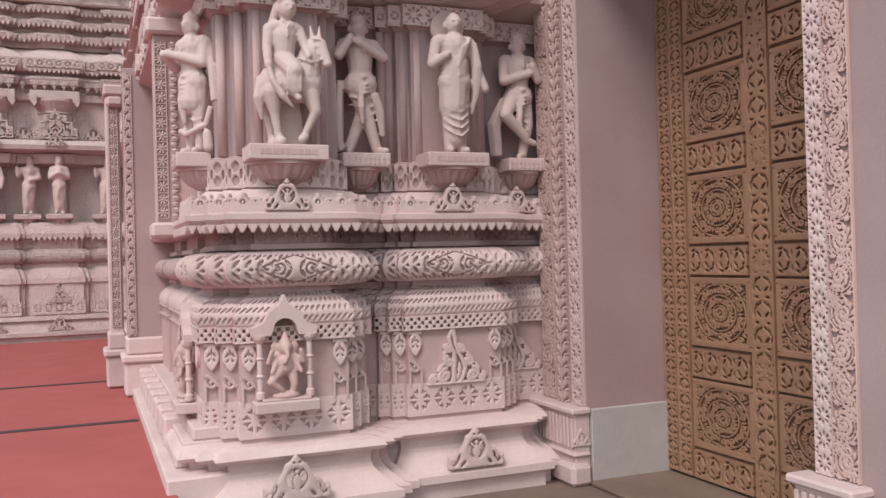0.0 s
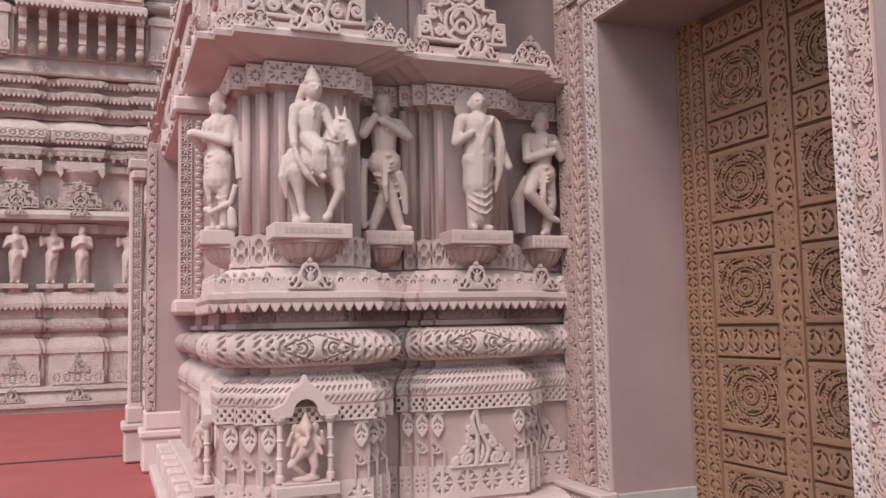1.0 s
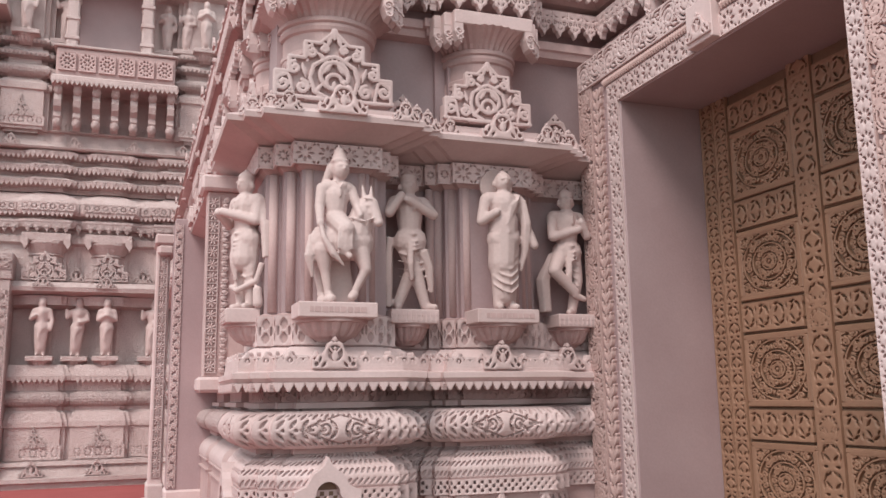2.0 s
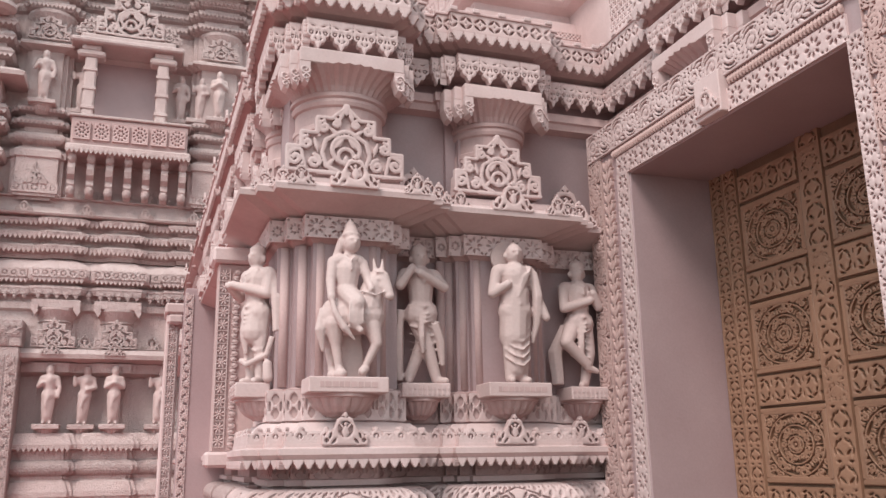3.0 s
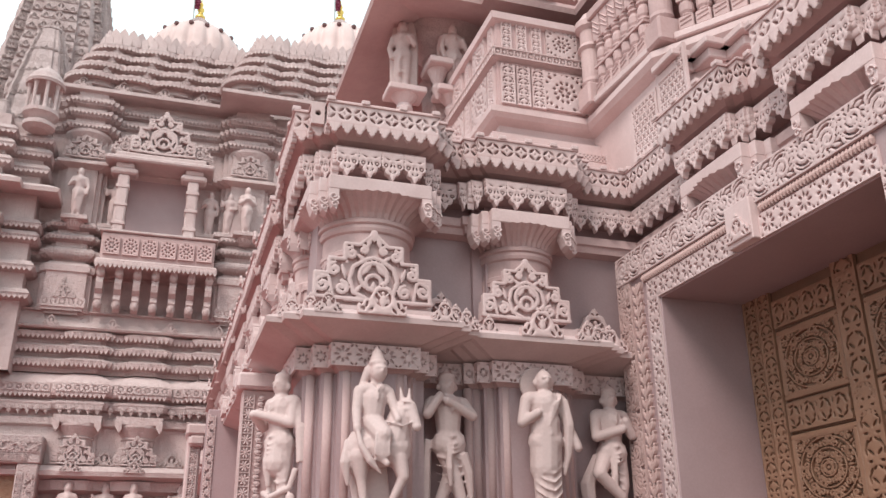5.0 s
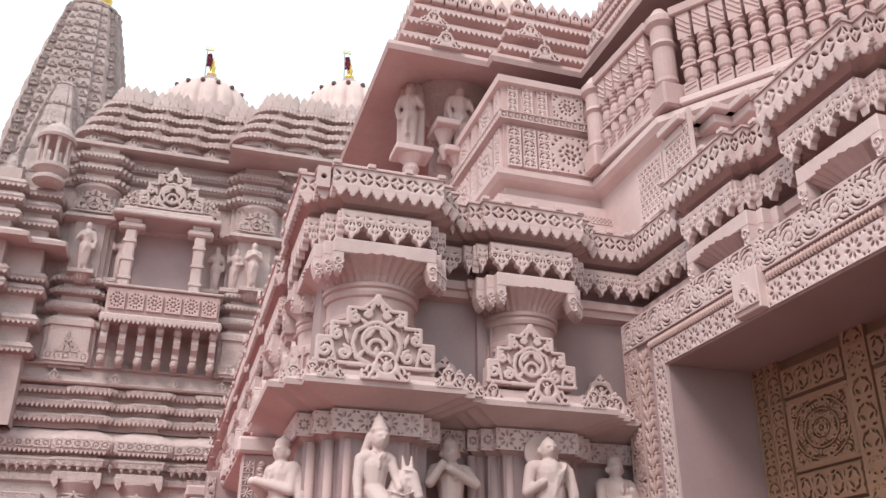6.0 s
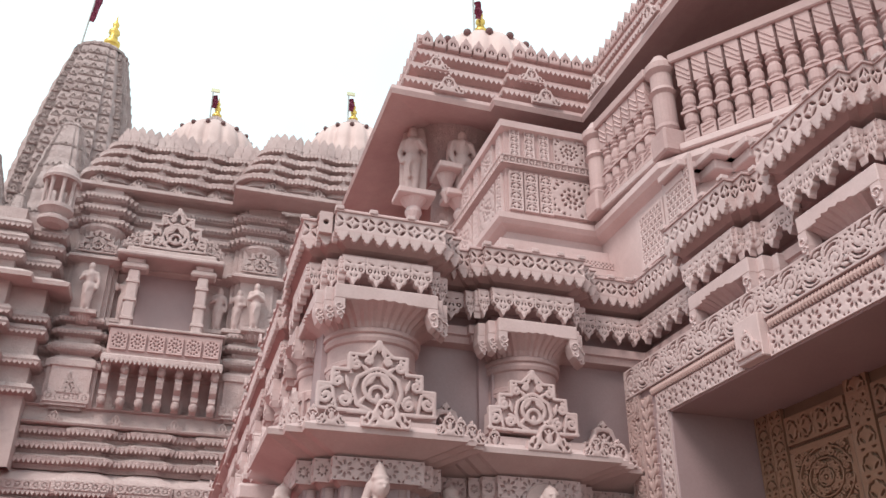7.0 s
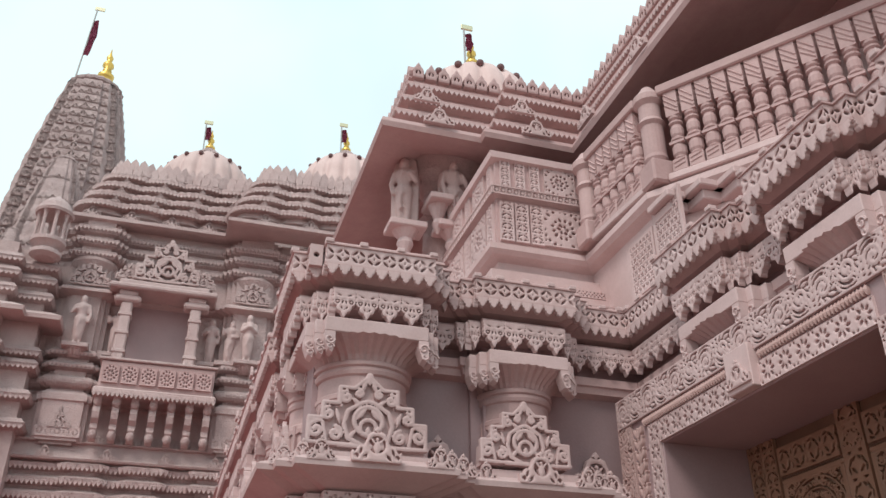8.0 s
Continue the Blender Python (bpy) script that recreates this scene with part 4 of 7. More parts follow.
relief_on("scroll_band", NEARFRONT, [(0.178, 1.95), (0.176, 2.055)], f_scroll_band, PALE, wall_a, 0.018, 0.005, depth=0.012)


LEAF = fret("leaf_pendant", lambda U, V: cut(any_of(leaf_in(U, V, 0, -0.085, math.pi / 2, 0.09, 0.046), 0.02 + V), leaf_in(abs(U), V, 0.018, -0.07, 2.2, 0.018, 0.005), leaf_in(abs(U), V, 0.015, -0.105, 2.2, 0.016, 0.0045), leaf_in(U, V, 0, -0.055, math.pi / 2, 0.02, 0.004)), -0.048, 0.048, -0.178, 0, PALE, 0.02, 0.0045, 0.014, 0.006)
for x, y in ((0.71, 5.655), (0.81, 5.555), (0.91, 5.455), (1.49, 5.455), (1.59, 5.535), (1.66, 5.615), (1.91, 5.775), (1.99, 5.715), (2.08, 5.655), (2.69, 5.655), (2.78, 5.725), (2.86, 5.795)):
    put("leaf_pendant", LEAF, wall_a, face(x, y, 1.118))
for y in (5.86, 6.36, 6.62):
    put("leaf_pendant", LEAF, wall_a, face(0.655, y, 1.118, "R"))

# crests, gables and scrollwork
CREST = crest_plate("crest", 0.28, 0.20, PALE)
CRESTB = crest_plate("crest_large", 0.40, 0.27, PALE, 0.006)
CRESTS = crest_plate("crest_small", 0.14, 0.125, PALE, 0.004, 0.014, 0.016)
GABLE = gable_plate("gable", 0.80, 0.50, PALE)
GABLE2 = gable_plate("gable_narrow", 0.68, 0.46, PALE)


def gable_back(w, h):
    """The stepped block that a gable plate stands against."""
    bm_ = bmesh.new()
    prism(bm_, [(-w * 0.47, 0), (w * 0.47, 0), (w * 0.46, h * 0.32), (w * 0.35, h * 0.34), (w * 0.34, h * 0.52), (w * 0.2, h * 0.55), (w * 0.2, h * 0.72), (0, h * 0.92), (-w * 0.2, h * 0.72), (-w * 0.2, h * 0.55), (-w * 0.34, h * 0.52), (-w * 0.35, h * 0.34), (-w * 0.46, h * 0.32)], -0.14, -0.020)
    return mesh_of("gable_block", bm_, PALE)


GBACK, GBACK2 = gable_back(0.80, 0.50), gable_back(0.68, 0.46)
for x, y, s in ((1.18, 5.28, 1), (2.37, 5.50, 1), (3.02, 5.74, 0.9)):
    put("crest", CREST, wall_a, face(x, y - 0.01, 3.54, s=1.12 * s))
for x, y in ((1.16, 5.41), (2.37, 5.61), (3.0, 5.86)):
    put("scroll_crest", CREST, wall_a, face(x, y - 0.02, 1.945, s=1.0))
for x, y in ((0.64, 5.49), (0.74, 5.39), (0.84, 5.29), (1.60, 5.29), (1.70, 5.37), (1.80, 5.44), (1.92, 5.62), (2.0, 5.55), (2.72, 5.49), (2.84, 5.57), (2.92, 5.64)):
    put("canopy_tip", CRESTS, wall_a, face(x, y, 3.535, s=1.25))
for y in (5.9, 6.3, 6.7, 7.05):
    put("canopy_tip", CRESTS, wall_a, face(0.50, y, 3.535, "R"))
put("crest", CREST, wall_a, face(0.50, 6.4, 3.545, "R"))
for x, y, z, ga, gb in ((1.155, 5.44, 3.665, GABLE, GBACK), (2.335, 5.66, 3.70, GABLE2, GBACK2)):
    put("gable", ga, wall_a, face(x, y, z))
    put("gable_block", gb, wall_a, face(x, y, z))
put("gable", GABLE, wall_a, face(0.70, 6.55, 3.66, "R", 0.8))
put("gable", GABLE2, wall_a, face(0.68, 5.92, 3.66, "R", 0.62))
for x, y in ((1.77, 5.92), (3.05, 6.0)):
    put("gable_small", CRESTB, wall_a, face(x, y, 3.64, s=1.15))
for x, y in ((1.13, 5.17), (2.41, 5.40)):
    put("plinth_crest", CRESTB, wall_a, face(x, y, 0.20))


def f_flame(w, h):
    """A climbing tail of scrolls on a wide leafy foot, leaning as it narrows."""
    def field(U, V):
        x = U - w * 0.06 * np.sin(V / h * 6.0)
        a = abs(x)
        body = any_of(curl_in(a, V, 0.24 * w, 0.13 * h, 0.12 * h, 1.3, -1, 0.035 * h), curl_in(a, V, 0.42 * w, 0.08 * h, 0.07 * h, 1.2, -1, 0.028 * h), curl_in(a, V, 0.17 * w, 0.36 * h, 0.09 * h, 1.2, -1, 0.03 * h), curl_in(a, V, 0.11 * w, 0.57 * h, 0.07 * h, 1.2, -1, 0.027 * h),
                      stroke_in(a, V, [(0.06 * w, 0), (0.10 * w, 0.25 * h), (0.04 * w, 0.5 * h), (0.05 * w, 0.75 * h), (0, 0.96 * h)], [0.05 * h, 0.04 * h, 0.035 * h, 0.035 * h, 0.03 * h]), leaf_in(a, V, 0, 0.2 * h, math.pi / 2, 0.16 * h, 0.04 * h), leaf_in(a, V, 0.32 * w, 0.27 * h, 2.3, 0.10 * h, 0.03 * h), leaf_in(a, V, 0.20 * w, 0.49 * h, 2.2, 0.08 * h, 0.028 * h), 0.03 * h - V)
        return np.minimum(body, 0.5 * w - a)
    return field


FLAME = fret("flame", f_flame(0.44, 0.42), -0.24, 0.24, 0, 0.43, PALE, 0.03, 0.0055, 0.016, 0.004)
put("scroll_panel", FLAME, wall_a, face(2.38, 5.655, 0.74))
put("scroll_panel", FLAME, wall_a, face(2.98, 5.905, 0.76, s=0.9))
put("scroll_panel", FLAME, wall_a, face(0.67, 6.75, 0.74, "R"))


def tri_lattice(w, h, t=0.012):
    """Low lattice posts with curled tops at a pilaster's corners."""
    bm_ = bmesh.new()
    box(bm_, -w / 2, 0, 0, -w * 0.36, h * 0.8, t * 1.5)
    box(bm_, w * 0.36, 0, 0, w / 2, h * 0.62, t * 1.5)
    spiral(bm_, 0, h * 0.72, w * 0.34, 1.2, 1, t, math.pi, t)
    tube(bm_, [(-w * 0.4, h, t), (-w * 0.1, h * 0.9, t), (w * 0.4, h * 0.6, t)], t, 5)
    return bm_


CURL = mesh_of("curl", tri_lattice(0.10, 0.18), PALE)
for x, y in ((0.71, 5.655), (0.81, 5.555), (0.91, 5.455), (1.49, 5.455), (1.57, 5.535), (1.66, 5.615), (1.92, 5.795), (2.0, 5.725), (2.08, 5.655), (2.69, 5.655), (2.77, 5.725), (2.85, 5.795)):
    put("lattice_curl", CURL, wall_a, face(x, y, 0.74))


# small stops on top of the pierced cornice
b_ = bmesh.new()
box(b_, -0.03, 0, -0.05, 0.03, 0.035, 0.01, 0.006)
STOP = mesh_of("cornice_knob", b_, PALE)
for x, y, d, side in stretches(HIGHFRONT, 0.205, 0.06):
    n = max(1, round(d / 0.24))
    for i in (range(n + 1) if d > 0.14 else ()):
        k = min(max(i * d / n, 0.03), d - 0.03)
        put("cornice_knob", STOP, wall_a, face(x + k, y, 5.098) if side == "A" else face(x, y - k, 5.098, "R"))

# drain outlet in the cornice corner
DRAIN = fret("drain_block", lambda U, V: cut(np.full(U.shape, 0.02), 0.020 - np.hypot(U, V - 0.085)), -0.045, 0.045, 0, 0.165, PALE, 0.012, 0.005, 0.006, 0.03)
put("drain_block", DRAIN, wall_a, face(0.745, 5.468, 4.935), "pale outlet block with a round hole")
# near-black sheet added behind the hole for the shade inside it
bm = bmesh.new()
box(bm, -0.03, 0.05, -0.028, 0.03, 0.12, -0.024)
part("drain_shade", bm, SEAM_SHADE, wall_a, m=face(0.745, 5.468, 4.935))

# rounded shafts beside the niches
SHAFT = bmesh.new()
tube(SHAFT, [(0, 0, 0), (0, 0.92, 0)], 0.034, 10)
SHAFT = mesh_of("niche_shaft", SHAFT, PINK, True)
for x, y in ((0.83, 5.79), (0.93, 5.69), (1.03, 5.60), (1.38, 5.60), (1.46, 5.67), (1.96, 5.90), (2.03, 5.92), (2.11, 5.86), (2.20, 5.80), (2.57, 5.80), (2.65, 5.86), (2.73, 5.93)):
    put("niche_shaft", SHAFT, wall_a, face(x, y, 2.32))


# ---- capitals above the gables ----
def capital(parent, x, y, w, side="A", low=3.66):
    """Round drum, fluted bowl and stepped abacus with scroll brackets."""
    bm_ = bmesh.new()
    lathe(bm_, [(w * 0.33, low), (w * 0.33, max(low, 4.02)), (w * 0.36, 4.04), (w * 0.36, 4.07), (w * 0.345, 4.08), (w * 0.345, 4.19), (w * 0.365, 4.20), (w * 0.375, 4.225), (w * 0.365, 4.25), (w * 0.385, 4.26), (w * 0.385, 4.285), (w * 0.36, 4.30)], 40, x, y)
    if low < 4:
        drum = part("drum", bm_, PINK, parent, smooth=False)
        for k in range(9):
            a = math.pi + math.pi * k / 8
            b3 = bmesh.new()
            prism(b3, [(-0.055, -0.14), (-0.040, -0.14), (-0.040, 0.02), (-0.030, 0.05), (0, 0.065), (0.030, 0.05), (0.040, 0.02), (0.040, -0.14), (0.055, -0.14), (0.055, 0.115), (-0.055, 0.115)], -0.02, 0.014)
            part("drum_boss", b3, PINK, drum, m=Matrix.Translation((x + w * 0.335 * math.cos(a), y + w * 0.335 * math.sin(a), 3.95)) @ Matrix.Rotation(a + math.pi / 2, 4, "Z") @ face(0, 0, 0))
    bm_ = bmesh.new()
    n = 84
    rings = []
    for k in range(7):
        f = k / 6
        rr, zz = w * (0.365 + 0.19 * f ** 1.1), 4.295 + 0.134 * f ** 0.7
        rings.append([bm_.verts.new((x + rr * (1 - (0.045 if j % 2 else 0)) * math.cos(2 * math.pi * j / n), y + rr * (1 - (0.045 if j % 2 else 0)) * math.sin(2 * math.pi * j / n), zz)) for j in range(n)])
    for p, q in zip(rings, rings[1:]):
        for j in range(n):
            bm_.faces.new((p[j], p[(j + 1) % n], q[(j + 1) % n], q[j]))
    part("fluted_bowl", bm_, PINK, parent)
    bm_ = bmesh.new()
    h = w / 2
    for k, (dx, dy) in enumerate(((0.0, 0.0), (0.055, 0.07), (0.11, 0.14))):
        if side == "A":
            box(bm_, x - h * 0.80 - dx, y - h * 0.98 + dy, 4.43 - 0.001 * k, x + h * 0.80 + dx, y + h, 4.535 - 0.001 * k, 0.006)
        else:
            box(bm_, x - h * 0.98 + dy, y - h * 0.80 - dx, 4.43 - 0.001 * k, x + h, y + h * 0.80 + dx, 4.535 - 0.001 * k, 0.006)
    slab = part("abacus", bm_, PALE, parent)
    for s in (-1, 1):
        for k, (dx, dy) in enumerate(((0.0, 0.0), (0.055, 0.07), (0.11, 0.14))):
            bm_ = bmesh.new()
            prism(bm_, [(-0.035, 0), (0.035, 0), (0.035, -0.09), (0.02, -0.15), (-0.01, -0.13), (-0.035, -0.06)][::-1], -0.10, 0)
            spiral(bm_, 0, -0.06, 0.035, 1.3, s, 0.009, 0, 0.004)
            spiral(bm_, 0.005, -0.115, 0.025, 1.1, -s, 0.008, 0, 0.004)
            u = s * (h * 0.72 + dx)
            pos = face(x + u, y - h * 0.98 + dy, 4.43) if side == "A" else face(x - h * 0.98 + dy, y - u, 4.43, "R")
            part("bracket", bm_, PALE, slab, m=pos)


capital(wall_a, 1.19, 5.83, 0.90)
capital(wall_a, 2.39, 6.0, 0.78)
capital(wall_a, 1.0, 6.5, 0.62, "R")
capital(wall_a, 3.62, 4.55, 0.86, "R", 4.1)
capital(wall_a, 3.57, 3.39, 0.80, "R", 4.1)
for y in (7.8, 9.2, 10.6, 12.0, 13.4, 14.8, 16.2):
    capital(wall_a, 1.0, y, 0.62, "R")
    put("gable", GABLE2, wall_a, face(0.70, y, 3.66, "R"))
    put("crest", CREST, wall_a, face(0.50, y, 3.545, "R"))
    for d in (-0.35, 0.35, -0.7):
        put("canopy_tip", CRESTS, wall_a, face(0.52, y + d, 3.535, "R", 1.2))
    put("cornice_stop", CRESTS, wall_a, face(0.60, y + 0.45, 5.09, "R", 0.9))


# ---- shelves ----
def shelf(x, y, z, w, d, lettered, side="A"):
    t = thing("bracket_shelf", "carved stone shelf on a fluted bowl corbel" if lettered else "pierced stone shelf on a fluted corbel", "shelf", "statue shelves", at=(x, y, z))
    f = Matrix.Translation((-x, -y, -z)) @ face(x, y, z, side)
    bm_ = bmesh.new()
    box(bm_, -w / 2, 0.14, 0, w / 2, 0.235, d, 0.006)
    if not lettered:
        for r in range(2):
            n = round(w / 0.035)
            for i in range(n):
                u = -w / 2 + (i + 0.5) * w / n
                box(bm_, u - 0.008, 0.158 + 0.034 * r, d, u + 0.008, 0.182 + 0.034 * r, d + 0.006)
    part("slab", bm_, PALE, t, m=f)
    if lettered:
        rnd = random.Random(3)
        u = -w * 0.36
        while u < w * 0.36:
            l_ = rnd.choice((0.022, 0.03, 0.036))
            bm_ = bmesh.new()
            box(bm_, u, 0.172, d, u + l_, 0.206, d + 0.003)
            part("inscription_mark", bm_, PINK, t, m=f)
            u += l_ + 0.009
    part("corbel", corbel(w * 0.96, 0.14, d * 0.95), PINK, t, m=f)
    return t


shelf(1.17, P1Y - 0.02, 2.115, 0.50, 0.26, True)
shelf(2.40, P2Y - 0.02, 2.115, 0.46, 0.26, True)
shelf(1.775, WY - 0.13, 2.115, 0.34, 0.26, False)
shelf(3.09, WY - 0.02, 2.115, 0.36, 0.26, False)
shelf(0.76, 5.98, 2.115, 0.34, 0.22, False, "R")
shelf(0.86, 7.25, 2.115, 0.30, 0.22, False, "R")


# ---- figures ----
def figure(bm_, h, arms, legs, lean=0.0, w0=0.0, crown=True, dx=0.0, robe=False):
    """A standing figure of height h; arms and legs as joint rows in units of h."""
    H = lambda u, v, w: (dx + (u + lean * v) * h, v * h, w0 + w * h)
    for row, r in legs:
        for p, q, a, b in zip(row, row[1:], r, r[1:]):
            capsule(bm_, H(*p), H(*q), a * h * 1.06, b * h * 1.10)
    capsule(bm_, H(-0.025, 0.49, 0.07), H(0.0, 0.56, 0.07), 0.098 * h, 0.084 * h)
    capsule(bm_, H(0.025, 0.49, 0.07), H(0.0, 0.56, 0.07), 0.098 * h, 0.084 * h)
    capsule(bm_, H(0, 0.58, 0.07), H(0, 0.74, 0.075), 0.084 * h, 0.104 * h)
    capsule(bm_, H(-0.105, 0.77, 0.07), H(0.105, 0.77, 0.07), 0.056 * h)
    for k in range(0 if robe else 3):
        tube(bm_, [H(-0.105, 0.50 - 0.022 * k, 0.10), H(0, 0.475 - 0.03 * k, 0.185), H(0.105, 0.50 - 0.022 * k, 0.10)], 0.009 * h, 5)
    if not robe:
        tube(bm_, [H(-0.02, 0.47, 0.15), H(-0.03, 0.32, 0.155), H(-0.02, 0.20, 0.14)], [0.026 * h, 0.03 * h, 0.016 * h], 5)
    for k in range(0 if robe else 3):
        tube(bm_, [H(-0.07 + 0.012 * k, 0.80, 0.13), H(0, 0.70 + 0.028 * k, 0.19), H(0.07 - 0.012 * k, 0.80, 0.13)], 0.0075 * h, 5)
    tube(bm_, [H(-0.10, 0.545, 0.10), H(0, 0.53, 0.168), H(0.10, 0.545, 0.10)], 0.013 * h, 6)
    for sg in (-1, 1):
        ball(bm_, *H(sg * 0.066, 0.885, 0.08), 0.014 * h, 0.026 * h, 0.016 * h)
        for k in range(0 if robe else 5):
            tube(bm_, [H(sg * 0.10, 0.46 - 0.055 * k, 0.09), H(sg * 0.055, 0.44 - 0.055 * k, 0.142 - 0.004 * k), H(sg * 0.012, 0.46 - 0.055 * k, 0.125)], 0.007 * h, 5)
    ball(bm_, *H(0, 0.888, 0.150), 0.012 * h, 0.020 * h, 0.014 * h)
    tube(bm_, [H(-0.035, 0.908, 0.147), H(0, 0.916, 0.154), H(0.035, 0.908, 0.147)], 0.006 * h, 5)
    capsule(bm_, H(0, 0.80, 0.07), H(0, 0.86, 0.075), 0.035 * h)
    q = H(0, 0.895, 0.085)
    ball(bm_, *q, 0.064 * h, 0.080 * h, 0.068 * h)
    if crown:
        q = H(0, 0.95, 0.08)
        ball(bm_, *q, 0.064 * h, 0.05 * h, 0.062 * h)
        capsule(bm_, H(0, 0.955, 0.08), H(0, 1.0, 0.08), 0.038 * h, 0.018 * h)
    else:
        q = H(0, 0.965, 0.08)
        ball(bm_, *q, 0.022 * h)
    for row in arms:
        for k, (p, q) in enumerate(zip(row, row[1:])):
            capsule(bm_, H(*p), H(*q), (0.044 - 0.007 * k) * h, (0.037 - 0.007 * k) * h)
        ball(bm_, *H(*row[-1]), 0.028 * h, 0.034 * h, 0.02 * h)


def limb(*pts, r=(0.062, 0.046, 0.034)):
    return (pts, r)


FOOT = 0.02
straight = [limb((-0.05, 0.48, 0.07), (-0.05, 0.26, 0.075), (-0.045, 0.03, 0.06)), limb((0.05, 0.48, 0.07), (0.05, 0.26, 0.075), (0.045, 0.03, 0.06)),
            ([(-0.045, 0.02, 0.06), (-0.06, 0.016, 0.13)], (0.028, 0.022)), ([(0.045, 0.02, 0.06), (0.06, 0.016, 0.13)], (0.028, 0.022))]

# standing robed figure, one hand raised
bm = bmesh.new()
figure(bm, 0.96, [[(-0.125, 0.77, 0.07), (-0.165, 0.61, 0.08), (-0.085, 0.665, 0.16)], [(0.125, 0.77, 0.07), (0.165, 0.60, 0.08), (0.225, 0.455, 0.10)]], straight, crown=False, robe=True)
capsule(bm, (0, 0.10, 0.055), (0, 0.52, 0.07), 0.078, 0.088)
capsule(bm, (-0.01, 0.30, 0.06), (0.0, 0.60, 0.07), 0.098, 0.100)
for k in range(8):
    v = 0.10 + k * 0.052
    tube(bm, [(-0.098, v + 0.075, 0.085), (-0.045, v + 0.02, 0.140), (0.015, v + 0.005, 0.150), (0.075, v + 0.05, 0.118), (0.098, v + 0.11, 0.08)], [0.003, 0.006, 0.007, 0.006, 0.003], 5)
for k in range(6):
    tube(bm, [(-0.095, 0.50 + 0.022 * k, 0.10), (-0.01 + 0.006 * k, 0.565 + 0.024 * k, 0.168), (0.055 + 0.005 * k, 0.66 + 0.015 * k, 0.155), (0.09 + 0.004 * k, 0.775, 0.11)], [0.004, 0.007, 0.007, 0.005], 5)
tube(bm, [(0.135, 0.74, 0.09), (0.155, 0.58, 0.10), (0.150, 0.40, 0.08), (0.12, 0.26, 0.07)], [0.03, 0.04, 0.03, 0.012], 6)
prism(bm, [(-0.135 + 0.12 * (1 - math.cos(a)), 0.85 + 0.12 * math.sin(a)) for a in [2 * math.pi * j / 20 for j in range(20)]], -0.02, 0.01)
carved("statue", bm, STATUE, face(2.41, P2Y - 0.12, 2.352, s=1.05), "cream sandstone statue of a robed standing figure", "statue", 0.0075, "niche statues")

# rider on a horse
bm = bmesh.new()
capsule(bm, (-0.10, 0.385, 0.10), (0.07, 0.40, 0.11), 0.115, 0.118)
ball(bm, -0.125, 0.39, 0.10, 0.10, 0.125, 0.10)
ball(bm, 0.10, 0.40, 0.12, 0.10, 0.135, 0.105)
capsule(bm, (0.085, 0.45, 0.12), (0.115, 0.585, 0.14), 0.105, 0.075)
capsule(bm, (0.115, 0.585, 0.14), (0.155, 0.655, 0.16), 0.075, 0.055)
capsule(bm, (0.165, 0.645, 0.17), (0.205, 0.535, 0.21), 0.056, 0.034)
ball(bm, 0.208, 0.520, 0.215, 0.034, 0.030, 0.034)
for s in (-1, 1):
    capsule(bm, (0.150 + 0.022 * s, 0.69, 0.16), (0.148 + 0.030 * s, 0.775, 0.15), 0.019, 0.007)
tube(bm, [(0.05, 0.52, 0.10), (0.075, 0.60, 0.10), (0.12, 0.68, 0.12), (0.15, 0.71, 0.15)], 0.020, 6)
for k in range(3):
    tube(bm, [(0.235 - 0.02 * k, 0.575 + 0.045 * k, 0.175), (0.195 - 0.02 * k, 0.585 + 0.045 * k, 0.225), (0.145 - 0.02 * k, 0.585 + 0.045 * k, 0.215)], 0.0075, 5)
tube(bm, [(0.20, 0.56, 0.225), (0.11, 0.52, 0.235), (0.02, 0.55, 0.20)], 0.0075, 5)
for x0, x1, w in ((-0.135, -0.10, 0.14), (-0.16, -0.125, 0.05)):
    capsule(bm, (x0, 0.34, w), (x0 + 0.012, 0.20, w), 0.072, 0.034)
    capsule(bm, (x0 + 0.012, 0.20, w), (x1, 0.045, w), 0.033, 0.023)
    capsule(bm, (x1, 0.025, w), (x1 + 0.012, 0.022, w + 0.03), 0.034)
    tube(bm, [(x1 - 0.03, 0.062, w), (x1, 0.060, w + 0.03), (x1 + 0.03, 0.062, w)], 0.009, 5)
capsule(bm, (0.105, 0.33, 0.16), (0.130, 0.215, 0.19), 0.062, 0.038)
capsule(bm, (0.130, 0.215, 0.19), (0.065, 0.075, 0.17), 0.034, 0.023)
capsule(bm, (0.060, 0.055, 0.17), (0.040, 0.035, 0.19), 0.030)
tube(bm, [(-0.21, 0.44, 0.12), (-0.225, 0.30, 0.13), (-0.20, 0.16, 0.12)], [0.02, 0.035, 0.012], 6)
tube(bm, [(-0.175, 0.52, 0.20), (-0.15, 0.40, 0.225), (-0.09, 0.30, 0.235), (-0.02, 0.225, 0.235)], [0.014, 0.022, 0.026, 0.006], 6)
capsule(bm, (-0.06, 0.545, 0.14), (-0.01, 0.46, 0.225), 0.072, 0.062)
capsule(bm, (-0.01, 0.46, 0.225), (-0.02, 0.335, 0.225), 0.055, 0.046)
for k in range(5):
    tube(bm, [(-0.062 + 0.022 * k, 0.46, 0.262), (-0.066 + 0.022 * k, 0.39, 0.268), (-0.068 + 0.023 * k, 0.325, 0.262)], 0.008, 5)
capsule(bm, (-0.02, 0.325, 0.225), (0.01, 0.285, 0.255), 0.026, 0.02)
capsule(bm, (-0.055, 0.56, 0.13), (-0.05, 0.70, 0.135), 0.066, 0.080)
